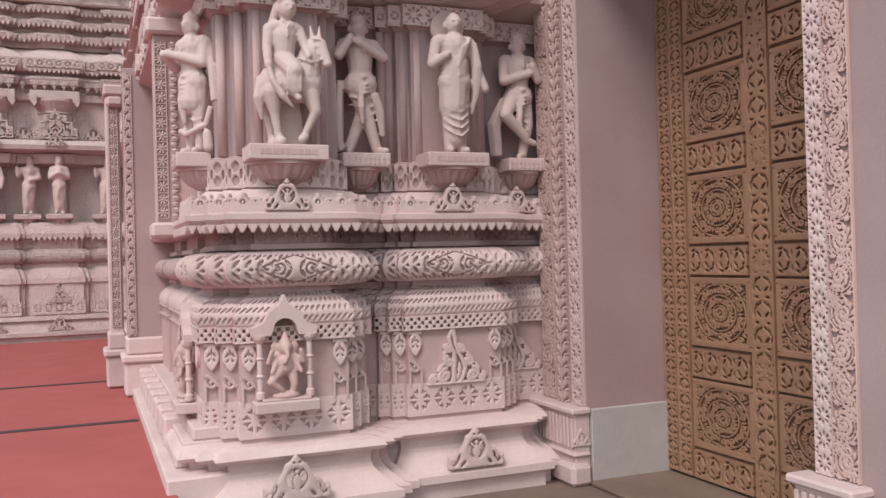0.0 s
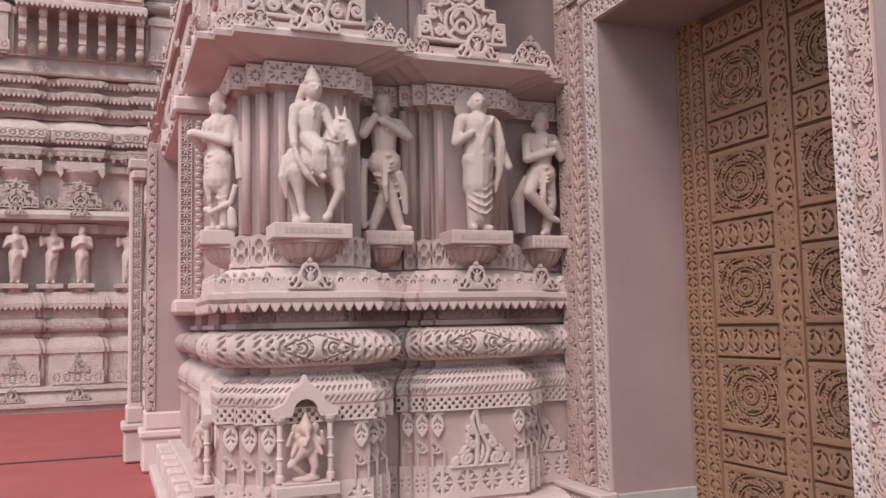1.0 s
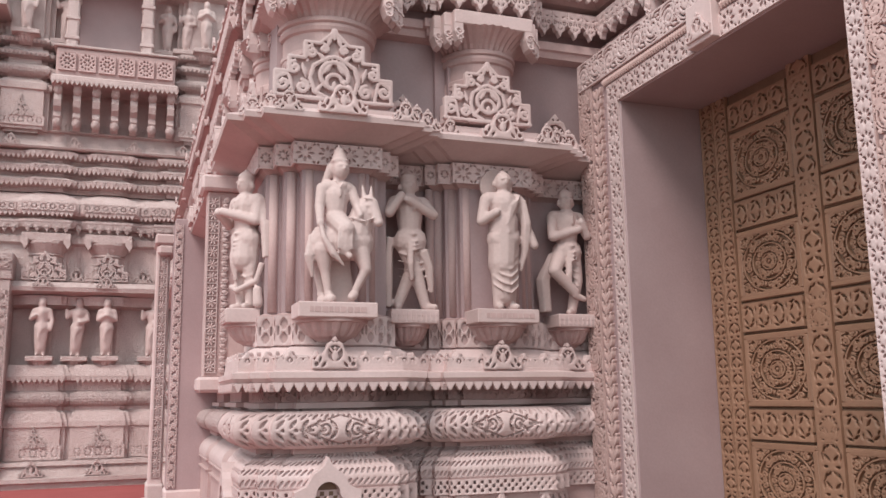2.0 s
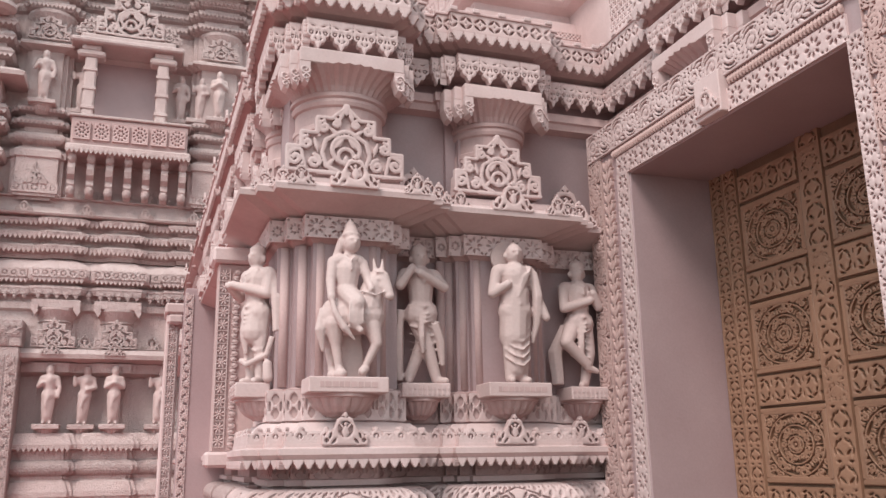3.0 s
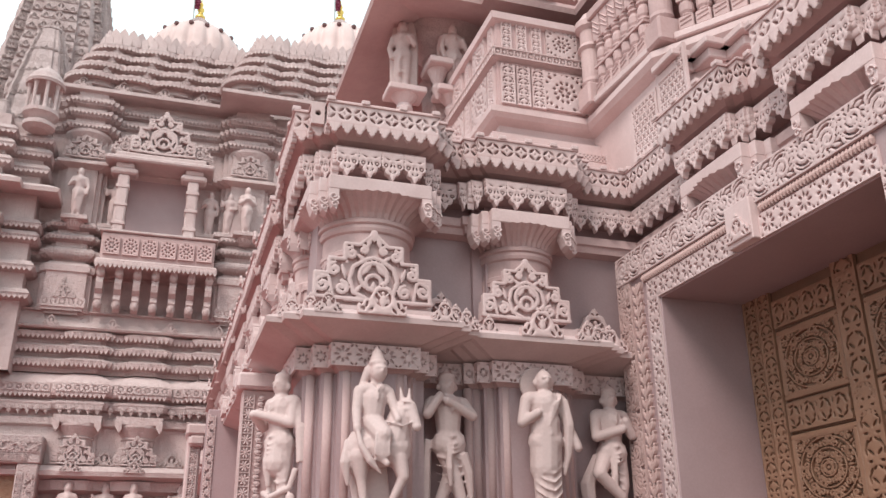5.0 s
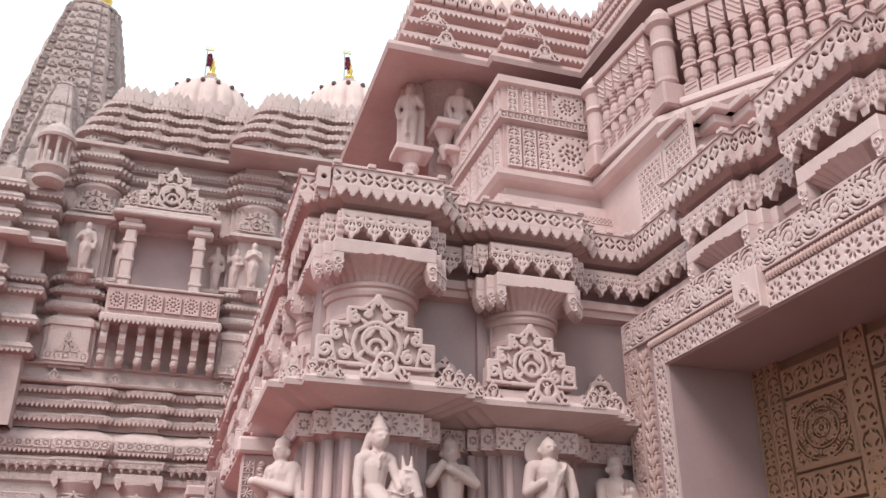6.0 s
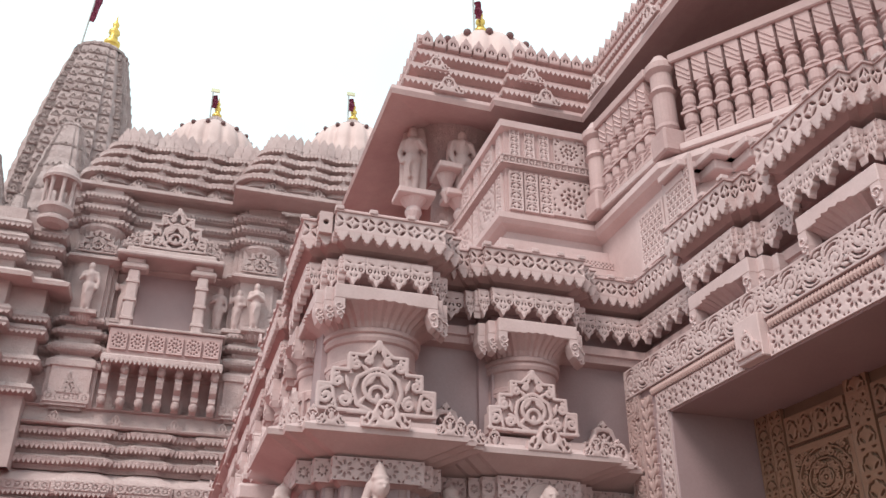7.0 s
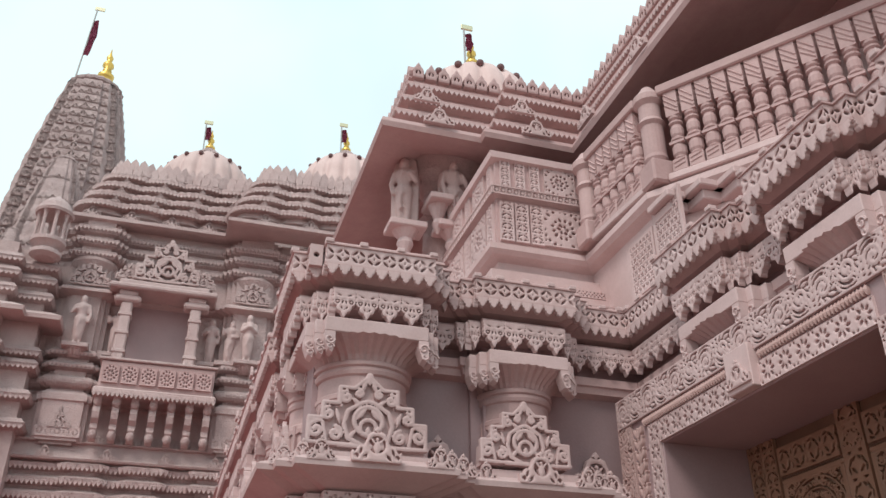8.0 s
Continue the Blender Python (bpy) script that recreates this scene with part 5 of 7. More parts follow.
for k in range(3):
    tube(bm, [(-0.10 + 0.012 * k, 0.79, 0.165), (-0.045, 0.68 + 0.03 * k, 0.222), (0.01 - 0.012 * k, 0.79, 0.165)], 0.0075, 5)
tube(bm, [(-0.125, 0.57, 0.14), (-0.06, 0.55, 0.205), (0.01, 0.57, 0.14)], 0.013, 5)
capsule(bm, (-0.115, 0.755, 0.13), (0.02, 0.755, 0.13), 0.046)
capsule(bm, (-0.145, 0.745, 0.13), (-0.165, 0.62, 0.15), 0.040, 0.032)
capsule(bm, (-0.165, 0.62, 0.15), (-0.168, 0.515, 0.19), 0.032, 0.026)
ball(bm, -0.168, 0.50, 0.20, 0.028, 0.032, 0.024)
capsule(bm, (0.045, 0.745, 0.13), (0.075, 0.64, 0.16), 0.038, 0.03)
capsule(bm, (0.075, 0.64, 0.16), (0.085, 0.56, 0.22), 0.028, 0.022)
capsule(bm, (-0.045, 0.78, 0.13), (-0.035, 0.84, 0.14), 0.034)
ball(bm, -0.028, 0.872, 0.155, 0.058, 0.075, 0.064)
ball(bm, -0.018, 0.866, 0.216, 0.011, 0.018, 0.012)
tube(bm, [(-0.058, 0.888, 0.212), (-0.022, 0.893, 0.218), (0.012, 0.888, 0.212)], 0.006, 5)
ball(bm, -0.034, 0.925, 0.145, 0.062, 0.030, 0.064)
capsule(bm, (-0.036, 0.94, 0.145), (-0.038, 0.985, 0.145), 0.052, 0.036)
capsule(bm, (-0.038, 0.985, 0.145), (-0.040, 1.03, 0.145), 0.030, 0.010)
capsule(bm, (-0.085, 0.89, 0.12), (-0.13, 0.77, 0.10), 0.032, 0.022)
prism(bm, [(-0.10, 0), (0.10, 0), (0.06, 0.30), (-0.08, 0.30)], 0.0, 0.05)
carved("statue", bm, STATUE, face(1.22, P1Y - 0.06, 2.352, s=0.98), "cream sandstone statue of a crowned rider on a horse", "statue", 0.0075, "niche statues")

# flute player with crossed legs
bm = bmesh.new()
figure(bm, 0.95, [[(-0.12, 0.77, 0.07), (-0.17, 0.68, 0.15), (-0.09, 0.80, 0.19)], [(0.12, 0.77, 0.07), (0.16, 0.68, 0.14), (-0.04, 0.77, 0.20)]],
       [limb((-0.05, 0.48, 0.07), (0.03, 0.26, 0.09), (0.09, 0.03, 0.09)), limb((0.05, 0.48, 0.07), (0.0, 0.27, 0.05), (-0.10, 0.05, 0.06)), ([(0.09, 0.02, 0.09), (0.14, 0.016, 0.15)], (0.03, 0.022)), ([(-0.10, 0.03, 0.06), (-0.12, 0.016, 0.11)], (0.028, 0.022))], lean=-0.03)
tube(bm, [(0.06, 0.40, 0.10), (0.11, 0.28, 0.10), (0.13, 0.12, 0.08)], [0.05, 0.035, 0.02], 6)
tube(bm, [(-0.15, 0.50, 0.03), (-0.17, 0.3, 0.02), (-0.16, 0.02, 0.03)], [0.03, 0.05, 0.03], 6)
carved("statue", bm, STATUE, face(1.785, WY - 0.22, 2.352, s=1.02), "cream sandstone statue of a flute player with crossed legs", "statue", 0.0075, "niche statues")

# dancer
bm = bmesh.new()
figure(bm, 0.94, [[(-0.12, 0.77, 0.07), (-0.15, 0.60, 0.13), (0.05, 0.66, 0.18)], [(0.12, 0.77, 0.07), (0.14, 0.62, 0.15), (0.07, 0.72, 0.19)]],
       [limb((-0.05, 0.48, 0.07), (-0.16, 0.33, 0.16), (0.02, 0.17, 0.14)), limb((0.05, 0.48, 0.07), (0.07, 0.26, 0.08), (0.03, 0.03, 0.06)), ([(0.03, 0.02, 0.06), (-0.03, 0.016, 0.13)], (0.03, 0.022)), ([(0.02, 0.15, 0.14), (0.10, 0.12, 0.14)], (0.028, 0.02))])
tube(bm, [(-0.10, 0.45, 0.03), (-0.18, 0.25, 0.02), (-0.17, 0.02, 0.03)], [0.03, 0.06, 0.05], 6)
carved("statue", bm, STATUE, face(3.05, WY - 0.10, 2.352, s=1.02), "cream sandstone statue of a dancer with one bent leg", "statue", 0.0075, "niche statues")

# praying bearer at the corner
bm = bmesh.new()
figure(bm, 0.94, [[(-0.12, 0.77, 0.07), (-0.15, 0.62, 0.10), (-0.12, 0.69, 0.23)], [(0.12, 0.77, 0.07), (0.13, 0.62, 0.10), (-0.08, 0.69, 0.23)]], straight)
tube(bm, [(0.12, 0.74, 0.05), (0.17, 0.55, 0.05), (0.18, 0.33, 0.05)], [0.03, 0.04, 0.03], 6)
tube(bm, [(-0.12, 0.16, 0.08), (0.0, 0.12, 0.14), (0.12, 0.18, 0.08), (0.15, 0.3, 0.06)], 0.022, 6)
capsule(bm, (0.0, 0.34, 0.08), (0.0, 0.44, 0.08), 0.10, 0.085)
capsule(bm, (0.14, 0.03, 0.08), (0.13, 0.12, 0.08), 0.035, 0.03)
carved("statue", bm, STATUE, Matrix.Translation((0.68, 5.94, 2.352)) @ Matrix.Rotation(radians(-55), 4, "Z") @ face(0, 0.06, 0), "cream sandstone statue of a figure with joined palms", "statue", 0.0075, "niche statues")
bm = bmesh.new()
figure(bm, 0.92, [[(-0.12, 0.77, 0.07), (-0.16, 0.62, 0.08), (-0.10, 0.55, 0.15)], [(0.12, 0.77, 0.07), (0.16, 0.60, 0.10), (0.12, 0.72, 0.16)]], straight)
carved("statue", bm, STATUE, face(0.78, 7.25, 2.352, "R"), "weathered sandstone attendant figure beside a niche", "statue", 0.012, "niche statues")


# seated-pose idol in the base niche: a plain stout form
def base_niche(x, y, z, side, parent):
    f = face(x, y, z, side)
    bm_ = bmesh.new()
    box(bm_, -0.20, -0.02, 0, 0.20, 0.05, 0.15, 0.008)
    box(bm_, -0.15, 0.05, 0, 0.15, 0.065, 0.12, 0.004)
    part("niche_shelf", bm_, PALE, parent, m=f)
    for s in (-1, 1):
        bm_ = bmesh.new()
        prof = [(0.028, 0.065), (0.028, 0.10), (0.018, 0.11), (0.018, 0.19), (0.026, 0.20), (0.018, 0.215), (0.018, 0.30), (0.026, 0.31), (0.018, 0.32), (0.018, 0.40), (0.04, 0.43), (0.045, 0.45)]
        lathe(bm_, prof, 12)
        bmesh.ops.transform(bm_, matrix=Matrix.Rotation(radians(-90), 4, "X"), verts=bm_.verts)
        bmesh.ops.transform(bm_, matrix=Matrix.Translation((s * 0.155, 0, 0.06)) @ Matrix.Diagonal((1, 1, -1, 1)), verts=bm_.verts)
        part("colonnette", bm_, PALE, parent, m=f)
    bm_ = bmesh.new()
    out = [(-0.20, 0.45), (-0.20, 0.50), (-0.13, 0.53), (-0.09, 0.60), (-0.03, 0.64), (0, 0.70), (0.03, 0.64), (0.09, 0.60), (0.13, 0.53), (0.20, 0.50), (0.20, 0.45), (0.09, 0.45)] + [(0.075 * math.cos(a), 0.48 + 0.075 * math.sin(a)) for a in [math.pi * j / 10 for j in range(11)]] + [(-0.09, 0.45)]
    prism(bm_, out[::-1], 0.0, 0.09)
    part("niche_arch", bm_, PALE, parent, m=f)
    # added dark disc: the arch hollow's shade as plain colour
    bm_ = bmesh.new()
    prism(bm_, [(0.073 * math.cos(a), 0.48 + 0.073 * math.sin(a)) for a in [2 * math.pi * j / 18 for j in range(18)]], 0.012, 0.016)
    part("niche_shade", bm_, SHADEW, parent, m=f)


base_niche(1.12, P1Y - 0.16, 0.72, "A", wall_a)
base_niche(0.66, 6.12, 0.66, "R", wall_a)
for f, lab in ((face(1.12, P1Y - 0.16, 0.785), "reddish sandstone idol of a stout dancing deity"), (face(0.66, 6.12, 0.725, "R"), "pale sandstone attendant idol in a small niche")):
    bm = bmesh.new()
    capsule(bm, (0.0, 0.19, 0.06), (0.0, 0.22, 0.07), 0.062, 0.055)
    capsule(bm, (0.0, 0.30, 0.07), (0, 0.31, 0.08), 0.045)
    capsule(bm, (0, 0.34, 0.07), (0, 0.40, 0.07), 0.035, 0.01)
    tube(bm, [(0, 0.31, 0.11), (0.005, 0.26, 0.125), (-0.02, 0.21, 0.13)], [0.02, 0.017, 0.012], 6)
    for s in (-1, 1):
        ball(bm, s * 0.06, 0.31, 0.06, 0.03, 0.038, 0.012)
        capsule(bm, (s * 0.05, 0.26, 0.07), (s * 0.11, 0.22, 0.09), 0.020, 0.017)
        capsule(bm, (s * 0.11, 0.22, 0.09), (s * 0.09, 0.29, 0.11), 0.016, 0.014)
        capsule(bm, (s * 0.05, 0.24, 0.08), (s * 0.09, 0.16, 0.11), 0.018, 0.015)
    capsule(bm, (-0.04, 0.16, 0.07), (-0.10, 0.10, 0.11), 0.038, 0.025)
    capsule(bm, (-0.10, 0.10, 0.11), (-0.03, 0.05, 0.10), 0.024, 0.018)
    capsule(bm, (0.04, 0.16, 0.07), (0.05, 0.08, 0.09), 0.036, 0.025)
    capsule(bm, (0.05, 0.08, 0.09), (0.04, 0.02, 0.08), 0.024, 0.02)
    ball(bm, 0.0, 0.012, 0.07, 0.09, 0.03, 0.06)
    carved("idol", bm, POST, f, lab, "statue", 0.007, "base idols")


# ---- doorway in the side wall ----
JX, DX, Y0, Y1 = 3.22, 3.92, 3.20, 5.30
door_frame = thing("door_frame", "carved pink sandstone door surround with scroll and flower borders", "door frame", kind="structure")


def fbox(name, mat, *b, label="", bevel=0.006):
    bm_ = bmesh.new()
    box(bm_, *b, bevel)
    return part(name, bm_, mat, door_frame, label)


fbox("jamb", SMOOTH, JX, Y1, 0.0, 4.1, 5.90, 3.85, label="smooth mauve-pink jamb")
fbox("jamb", SMOOTH, JX, 1.0, 0.0, 4.1, Y0, 3.85, label="smooth mauve-pink jamb")
fbox("lintel", SMOOTH, JX, 1.0, 3.845, 4.1, 5.90, 4.31)
fbox("jamb_base", GREY, JX + 0.03, Y1 - 0.025, 0.0, DX - 0.01, Y1 + 0.01, 0.53, label="pale grey skirting block")
fbox("wall_fill", SMOOTH, 3.62, 1.0, 4.30, 4.2, 5.98, 5.0)
fbox("threshold", GROUND, JX, Y0, 0.004, 4.2, Y1, 0.03)
put("scroll_border", vine_plate("scroll_border", 3.75, 0.19, POST, 0.20), door_frame, face(JX, 5.785, 0.55, "R"), "deep running vine scroll")
put("bead_border", fret("bead_border", f_rope(0.15, 0.085), -0.078, 0.078, 0, 3.48, POST, 0.034, 0.006, 0.022, 0.004), door_frame, face(JX, 5.585, 0.55, "R"), "plait of paired leaves")
put("flower_border", flower_plate("flower_border", 3.33, 0.145, PALE, 0.018), door_frame, face(JX, 5.385, 0.55, "R"), "pierced flower border")
put("flower_border", flower_plate("flower_border", 3.33, 0.105, PALE, 0.018), door_frame, face(JX, 3.145, 0.55, "R"), "pierced flower border")
put("scroll_border", vine_plate("scroll_border", 3.75, 0.15, POST, 0.17), door_frame, face(JX, 3.015, 0.55, "R"), "deep running vine scroll")
TURN = Matrix.Rotation(radians(-90), 4, "Z")
put("scroll_border", vine_plate("scroll_border", 2.85, 0.215, PALE, 0.19), door_frame, face(JX - 0.01, 5.86, 4.195, "R") @ TURN, "deep running vine scroll")
put("flower_border", flower_plate("flower_border", 1.05, 0.15, PALE, 0.018), door_frame, face(JX, 5.45, 3.93, "R") @ TURN, "pierced flower border")
put("flower_border", flower_plate("flower_border", 0.95, 0.15, PALE, 0.018), door_frame, face(JX, 4.14, 3.93, "R") @ TURN, "pierced flower border")
for y0, l_ in ((5.50, 1.10), (4.12, 0.92)):
    bm = bmesh.new()
    n = round(l_ / 0.028)
    for i in range(n):
        ball(bm, (i + 0.5) * l_ / n, 0, 0.0, 0.015, 0.034, 0.034, 1)
    part("bead_row", bm, POST, door_frame, m=face(JX - 0.006, y0, 4.045, "R"))
fbox("bracket_block", PALE, JX - 0.07, 4.14, 3.86, JX + 0.1, 4.39, 4.13, label="lintel block with a carved bud")
put("crest", CREST, door_frame, face(JX - 0.072, 4.265, 3.89, "R", 0.85))


def pedestal(yc, w):
    fbox("pedestal", PALE, JX - 0.10, yc - w / 2, 0.14, JX + 0.02, yc + w / 2, 0.50)
    fbox("pedestal_cap", PALE, JX - 0.135, yc - w / 2 - 0.03, 0.50, JX + 0.02, yc + w / 2 + 0.03, 0.545, bevel=0.012)
    fbox("pedestal_foot", PALE, JX - 0.15, yc - w / 2 - 0.04, 0.0, JX + 0.02, yc + w / 2 + 0.04, 0.16, bevel=0.03)
    fbox("pedestal_ring", PALE, JX - 0.125, yc - w / 2 - 0.02, 0.20, JX + 0.02, yc + w / 2 + 0.02, 0.235, bevel=0.015)
    bm_ = bmesh.new()
    n = round(w / 0.05)
    for i in range(n):
        u = (i + 0.5) * w / n
        box(bm_, u - 0.014, 0, 0, u + 0.014, 0.21, 0.018, 0.004)
    part("pedestal_grille", bm_, PALE, door_frame, m=face(JX - 0.10, yc + w / 2, 0.265, "R"))
    for yy, s in ((yc - w / 2, 1),):
        put("crest", CRESTS, door_frame, face(JX - 0.05, yy, 0.28, "A"))


pedestal(5.60, 0.62)
pedestal(3.08, 0.34)

# ---- carved door ----
door = thing("door_1", "tall carved teak door leaf with pierced square panels, closed", "door", kind="structure", at=(DX, Y1, 0.0))
base = Matrix.Translation((-DX, -Y1, 0))
# leaf, stiles and rails behind the carving carry the holes' shade as colour
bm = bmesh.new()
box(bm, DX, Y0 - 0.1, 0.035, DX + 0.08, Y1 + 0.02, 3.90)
part("leaf", bm, SHADEW, door, m=base)
COLS = [(4.985, 4.385), (4.165, 3.565), (3.345, 3.22)]
Z0, PITCH, PH = 0.26, 0.705, 0.475
for y in (5.145, 4.275, 3.455):
    w = 0.30 if y > 5 else 0.20
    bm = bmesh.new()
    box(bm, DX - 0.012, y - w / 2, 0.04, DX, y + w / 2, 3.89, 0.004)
    part("stile", bm, SHADEW, door, "golden brown carved stile" if y > 5 else "", m=base)
    for dy in ((-0.075, 0.075) if y > 5 else (0,)):
        sw = 0.145 if y > 5 else w
        put("stile_carving", fret("stile_carving", f_leafrow(sw, 3.84), -sw / 2, sw / 2, -1.92, 1.92, WOOD, 0.022, 0.006, 0.008, 0.002), door, base @ face(DX - 0.012, y + dy, 1.97, "R"))
PANEL = fret("panel_carving", f_door(0.55, PH - 0.05), -0.275, 0.275, -PH / 2 + 0.025, PH / 2 - 0.025, WOOD, 0.025, 0.0045, 0.008, 0.002)
LEAFR = fret("rail_carving", f_leafrow(0.58, 0.19), -0.29, 0.29, -0.095, 0.095, WOOD, 0.025, 0.0055, 0.008, 0.002)
ROSE = fret("rail_rosette", f_panel(0.18, 0.18, ((0.25, 6, 0.14, 0.09, 0.3), (0.62, 12, 0.16, 0.09, 0.5), (1.0, 16, 0.14, 0.09, -0.5)), 0.006), -0.09, 0.09, -0.09, 0.09, WOOD, 0.016, 0.005, 0.008, 0.002)
for r in range(6):
    z = Z0 + r * PITCH
    if z > 3.9:
        break
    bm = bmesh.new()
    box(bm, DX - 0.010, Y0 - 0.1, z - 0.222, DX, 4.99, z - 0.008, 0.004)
    part("rail", bm, SHADEW, door, m=base)
    for a, b in COLS[:2]:
        c, w = (a + b) / 2, a - b
        put("rail_carving", LEAFR, door, base @ face(DX - 0.010, c, z - 0.115, "R", 1))
        if z + 0.2 > 3.8:
            continue
        bm = bmesh.new()
        for q in ((-w / 2, 0, w / 2, 0.03), (-w / 2, PH - 0.03, w / 2, PH), (-w / 2, 0.0305, -w / 2 + 0.03, PH - 0.0305), (w / 2 - 0.03, 0.0305, w / 2, PH - 0.0305)):
            box(bm, q[0], q[1], 0, q[2], q[3], 0.028, 0.006)
        for i in range(18):
            v = 0.03 + (i + 0.5) * (PH - 0.06) / 18
            ball(bm, w / 2 + 0.014, v, 0.004, 0.010, 0.011, 0.014, 1)
            tube(bm, [(-w / 2 - 0.022, v - 0.008, 0.006), (-w / 2 - 0.006, v + 0.010, 0.006)], 0.006, 4)
        frame_ob = part("panel_frame", bm, WOOD, door, m=base @ face(DX, c, z, "R"))
        put("panel", PANEL, frame_ob, Matrix.Translation((0, PH / 2, 0.002)))
    for y in (4.275, 3.455):
        put("rail_rosette", ROSE, door, base @ face(DX - 0.016, y, z - 0.115, "R", 1.1))
for z in (0.55, 1.35, 2.15, 3.1):
    bm = bmesh.new()
    lathe(bm, [(0.011, 0), (0.011, 0.3)], 10)
    part("hinge", bm, BRASS, door, "pale brass hinge", m=base @ Matrix.Translation((DX - 0.008, Y1 - 0.012, z)))


# ---- far facade ----
FY = 17.62
far = thing("temple_building", "tall pink sandstone temple front with carved storeys", "building")
FLOW = [(-8.0, FY + 0.12), (-1.98, FY + 0.12), (-1.98, FY + 0.06), (-1.90, FY + 0.06), (-1.90, FY), (-1.26, FY), (-1.26, FY + 0.06), (-1.18, FY + 0.06), (-1.18, FY + 0.12), (-0.90, FY + 0.12), (-0.90, FY + 0.06), (-0.82, FY + 0.06), (-0.82, FY),
        (-0.18, FY), (-0.18, FY + 0.06), (-0.10, FY + 0.06), (-0.10, FY + 0.12), (0.40, FY + 0.12), (0.40, FY), (1.5, FY)]
FSTR = [(-8.0, FY), (1.5, FY)]
course("plinth", FSTR, [(0.30, 0.2), (0.30, 0.36), (0.37, 0.38), (0.37, 0.45), (0.28, 0.47), (0.20, 0.64), (0.26, 0.66), (0.24, 0.72), (0.0, 0.74)], FARPL, far)
course("base_wall", FLOW, [(0.10, 0.72), (0.10, 1.32), (0.13, 1.33), (0.13, 1.42), (0.08, 1.58), (0.02, 1.62), (0.02, 2.2)], FARPL, far)
course("roll_moulding", FLOW, [(0.02, 1.68)] + [(0.03 + 0.11 * math.sin(math.pi * k / 8), 1.70 + 0.26 * (1 - math.cos(math.pi * k / 8)) / 2) for k in range(9)] + [(0.02, 1.98)], FARST, far)
course("drip_course", FLOW, [(0.02, 2.14), (0.13, 2.16), (0.14, 2.24), (0.12, 2.30), (0.06, 2.44), (0.0, 2.45)], FARPL, far)
course("niche_wall", FLOW, [(-0.25, 2.44), (-0.25, 3.75)], FARPL, far)
course("niche_pilaster", FLOW, [(-0.2, 3.5), (-0.02, 3.55), (0.0, 3.72)], FARPL, far)
course("canopy_slab", FSTR, [(-0.3, 3.70), (0.20, 3.78), (0.22, 3.86), (0.12, 3.96), (-0.2, 3.98)], FARPL, far)
course("upper_wall", FLOW, [(-0.05, 3.97), (-0.05, 5.6)], FARPL, far)
course("abacus", FLOW, [(-0.05, 4.68), (0.04, 4.72), (0.05, 4.84), (-0.05, 4.86)], FARPL, far)
course("pendant_beam", FLOW, [(-0.05, 4.98), (0.06, 5.0), (0.10, 5.10), (0.09, 5.14), (-0.05, 5.15)], FARPL, far)
course("cornice", FLOW, [(-0.05, 5.2), (0.11, 5.24), (0.13, 5.28), (0.13, 5.46)] + arc(0.13, 5.47, -0.10, 5.68, 0.04, 6) + [(-0.2, 5.70)], FARPL, far, "cornice with a rounded top")
for z in (5.71, 5.98, 6.25):
    course("ledge", FLOW, [(-0.2, z - 0.01), (-0.11, z), (-0.11, z + 0.09), (0.03, z + 0.13), (0.06, z + 0.15), (0.06, z + 0.21), (0.02, z + 0.225), (-0.04, z + 0.27), (-0.12, z + 0.275)], FARPL, far, "carved ledge edged with teeth")
course("sloped_band", FSTR, [(-0.6, 6.50), (0.05, 6.515), (0.07, 6.55), (-0.02, 6.60), (-0.12, 6.86), (-0.05, 6.88), (-0.05, 6.91), (-0.5, 6.92)], FARPL, far)
UY = FY + 0.25
FUP = [(-2.85, UY + 1.2), (-2.85, UY)] + [(-2.75, UY)] + stepped(-2.62, -1.68, UY - 0.25, 0.09, 0.1) + [(-1.68, UY + 0.1), (0.62, UY + 0.1)] + stepped(0.62, 1.7, UY - 0.25, 0.09, 0.1) + [(1.7, UY - 0.1), (6.0, UY - 0.1)]
course("storey_wall", FUP, [(0.0, 6.8), (0.0, 11.75)], FARPL, far)
course("storey_base", FUP, [(0.08, 6.86), (0.08, 7.62), (0.12, 7.64), (0.12, 7.76), (0.04, 7.84), (0.0, 7.86)], FARPL, far)
course("storey_roll", FUP, [(0.0, 7.88)] + [(0.02 + 0.15 * math.sin(math.pi * k / 8), 7.9 + 0.24 * (1 - math.cos(math.pi * k / 8)) / 2) for k in range(9)] + [(0.0, 8.16)], FARST, far)
for z in (8.26, 8.52):
    course("storey_band", FUP, [(0.0, z), (0.13, z + 0.03), (0.14, z + 0.09), (0.08, z + 0.17), (0.0, z + 0.18)], FARST, far)
course("storey_canopy", FUP, [(0.0, 9.88), (0.20, 9.93), (0.20, 9.98), (0.05, 10.08), (0.0, 10.09)], FARPL, far)
for z in (10.72, 11.02, 11.30):
    course("storey_band", FUP, [(0.0, z), (0.10, z + 0.03), (0.14, z + 0.12), (0.14, z + 0.17), (0.0, z + 0.20)], FARST, far)
FEAVE = [(-2.75, FY + 3.0), (-2.75, FY), (0.52, FY), (0.52, FY - 0.75), (5.0, FY - 0.75)]
course("eave_slab", FEAVE, [(-0.7, 11.72), (0.0, 11.66), (0.10, 11.68), (0.10, 11.76), (-0.02, 11.82), (-0.3, 11.95), (-0.9, 12.0)], FARPL, far, "wide projecting stone eave")


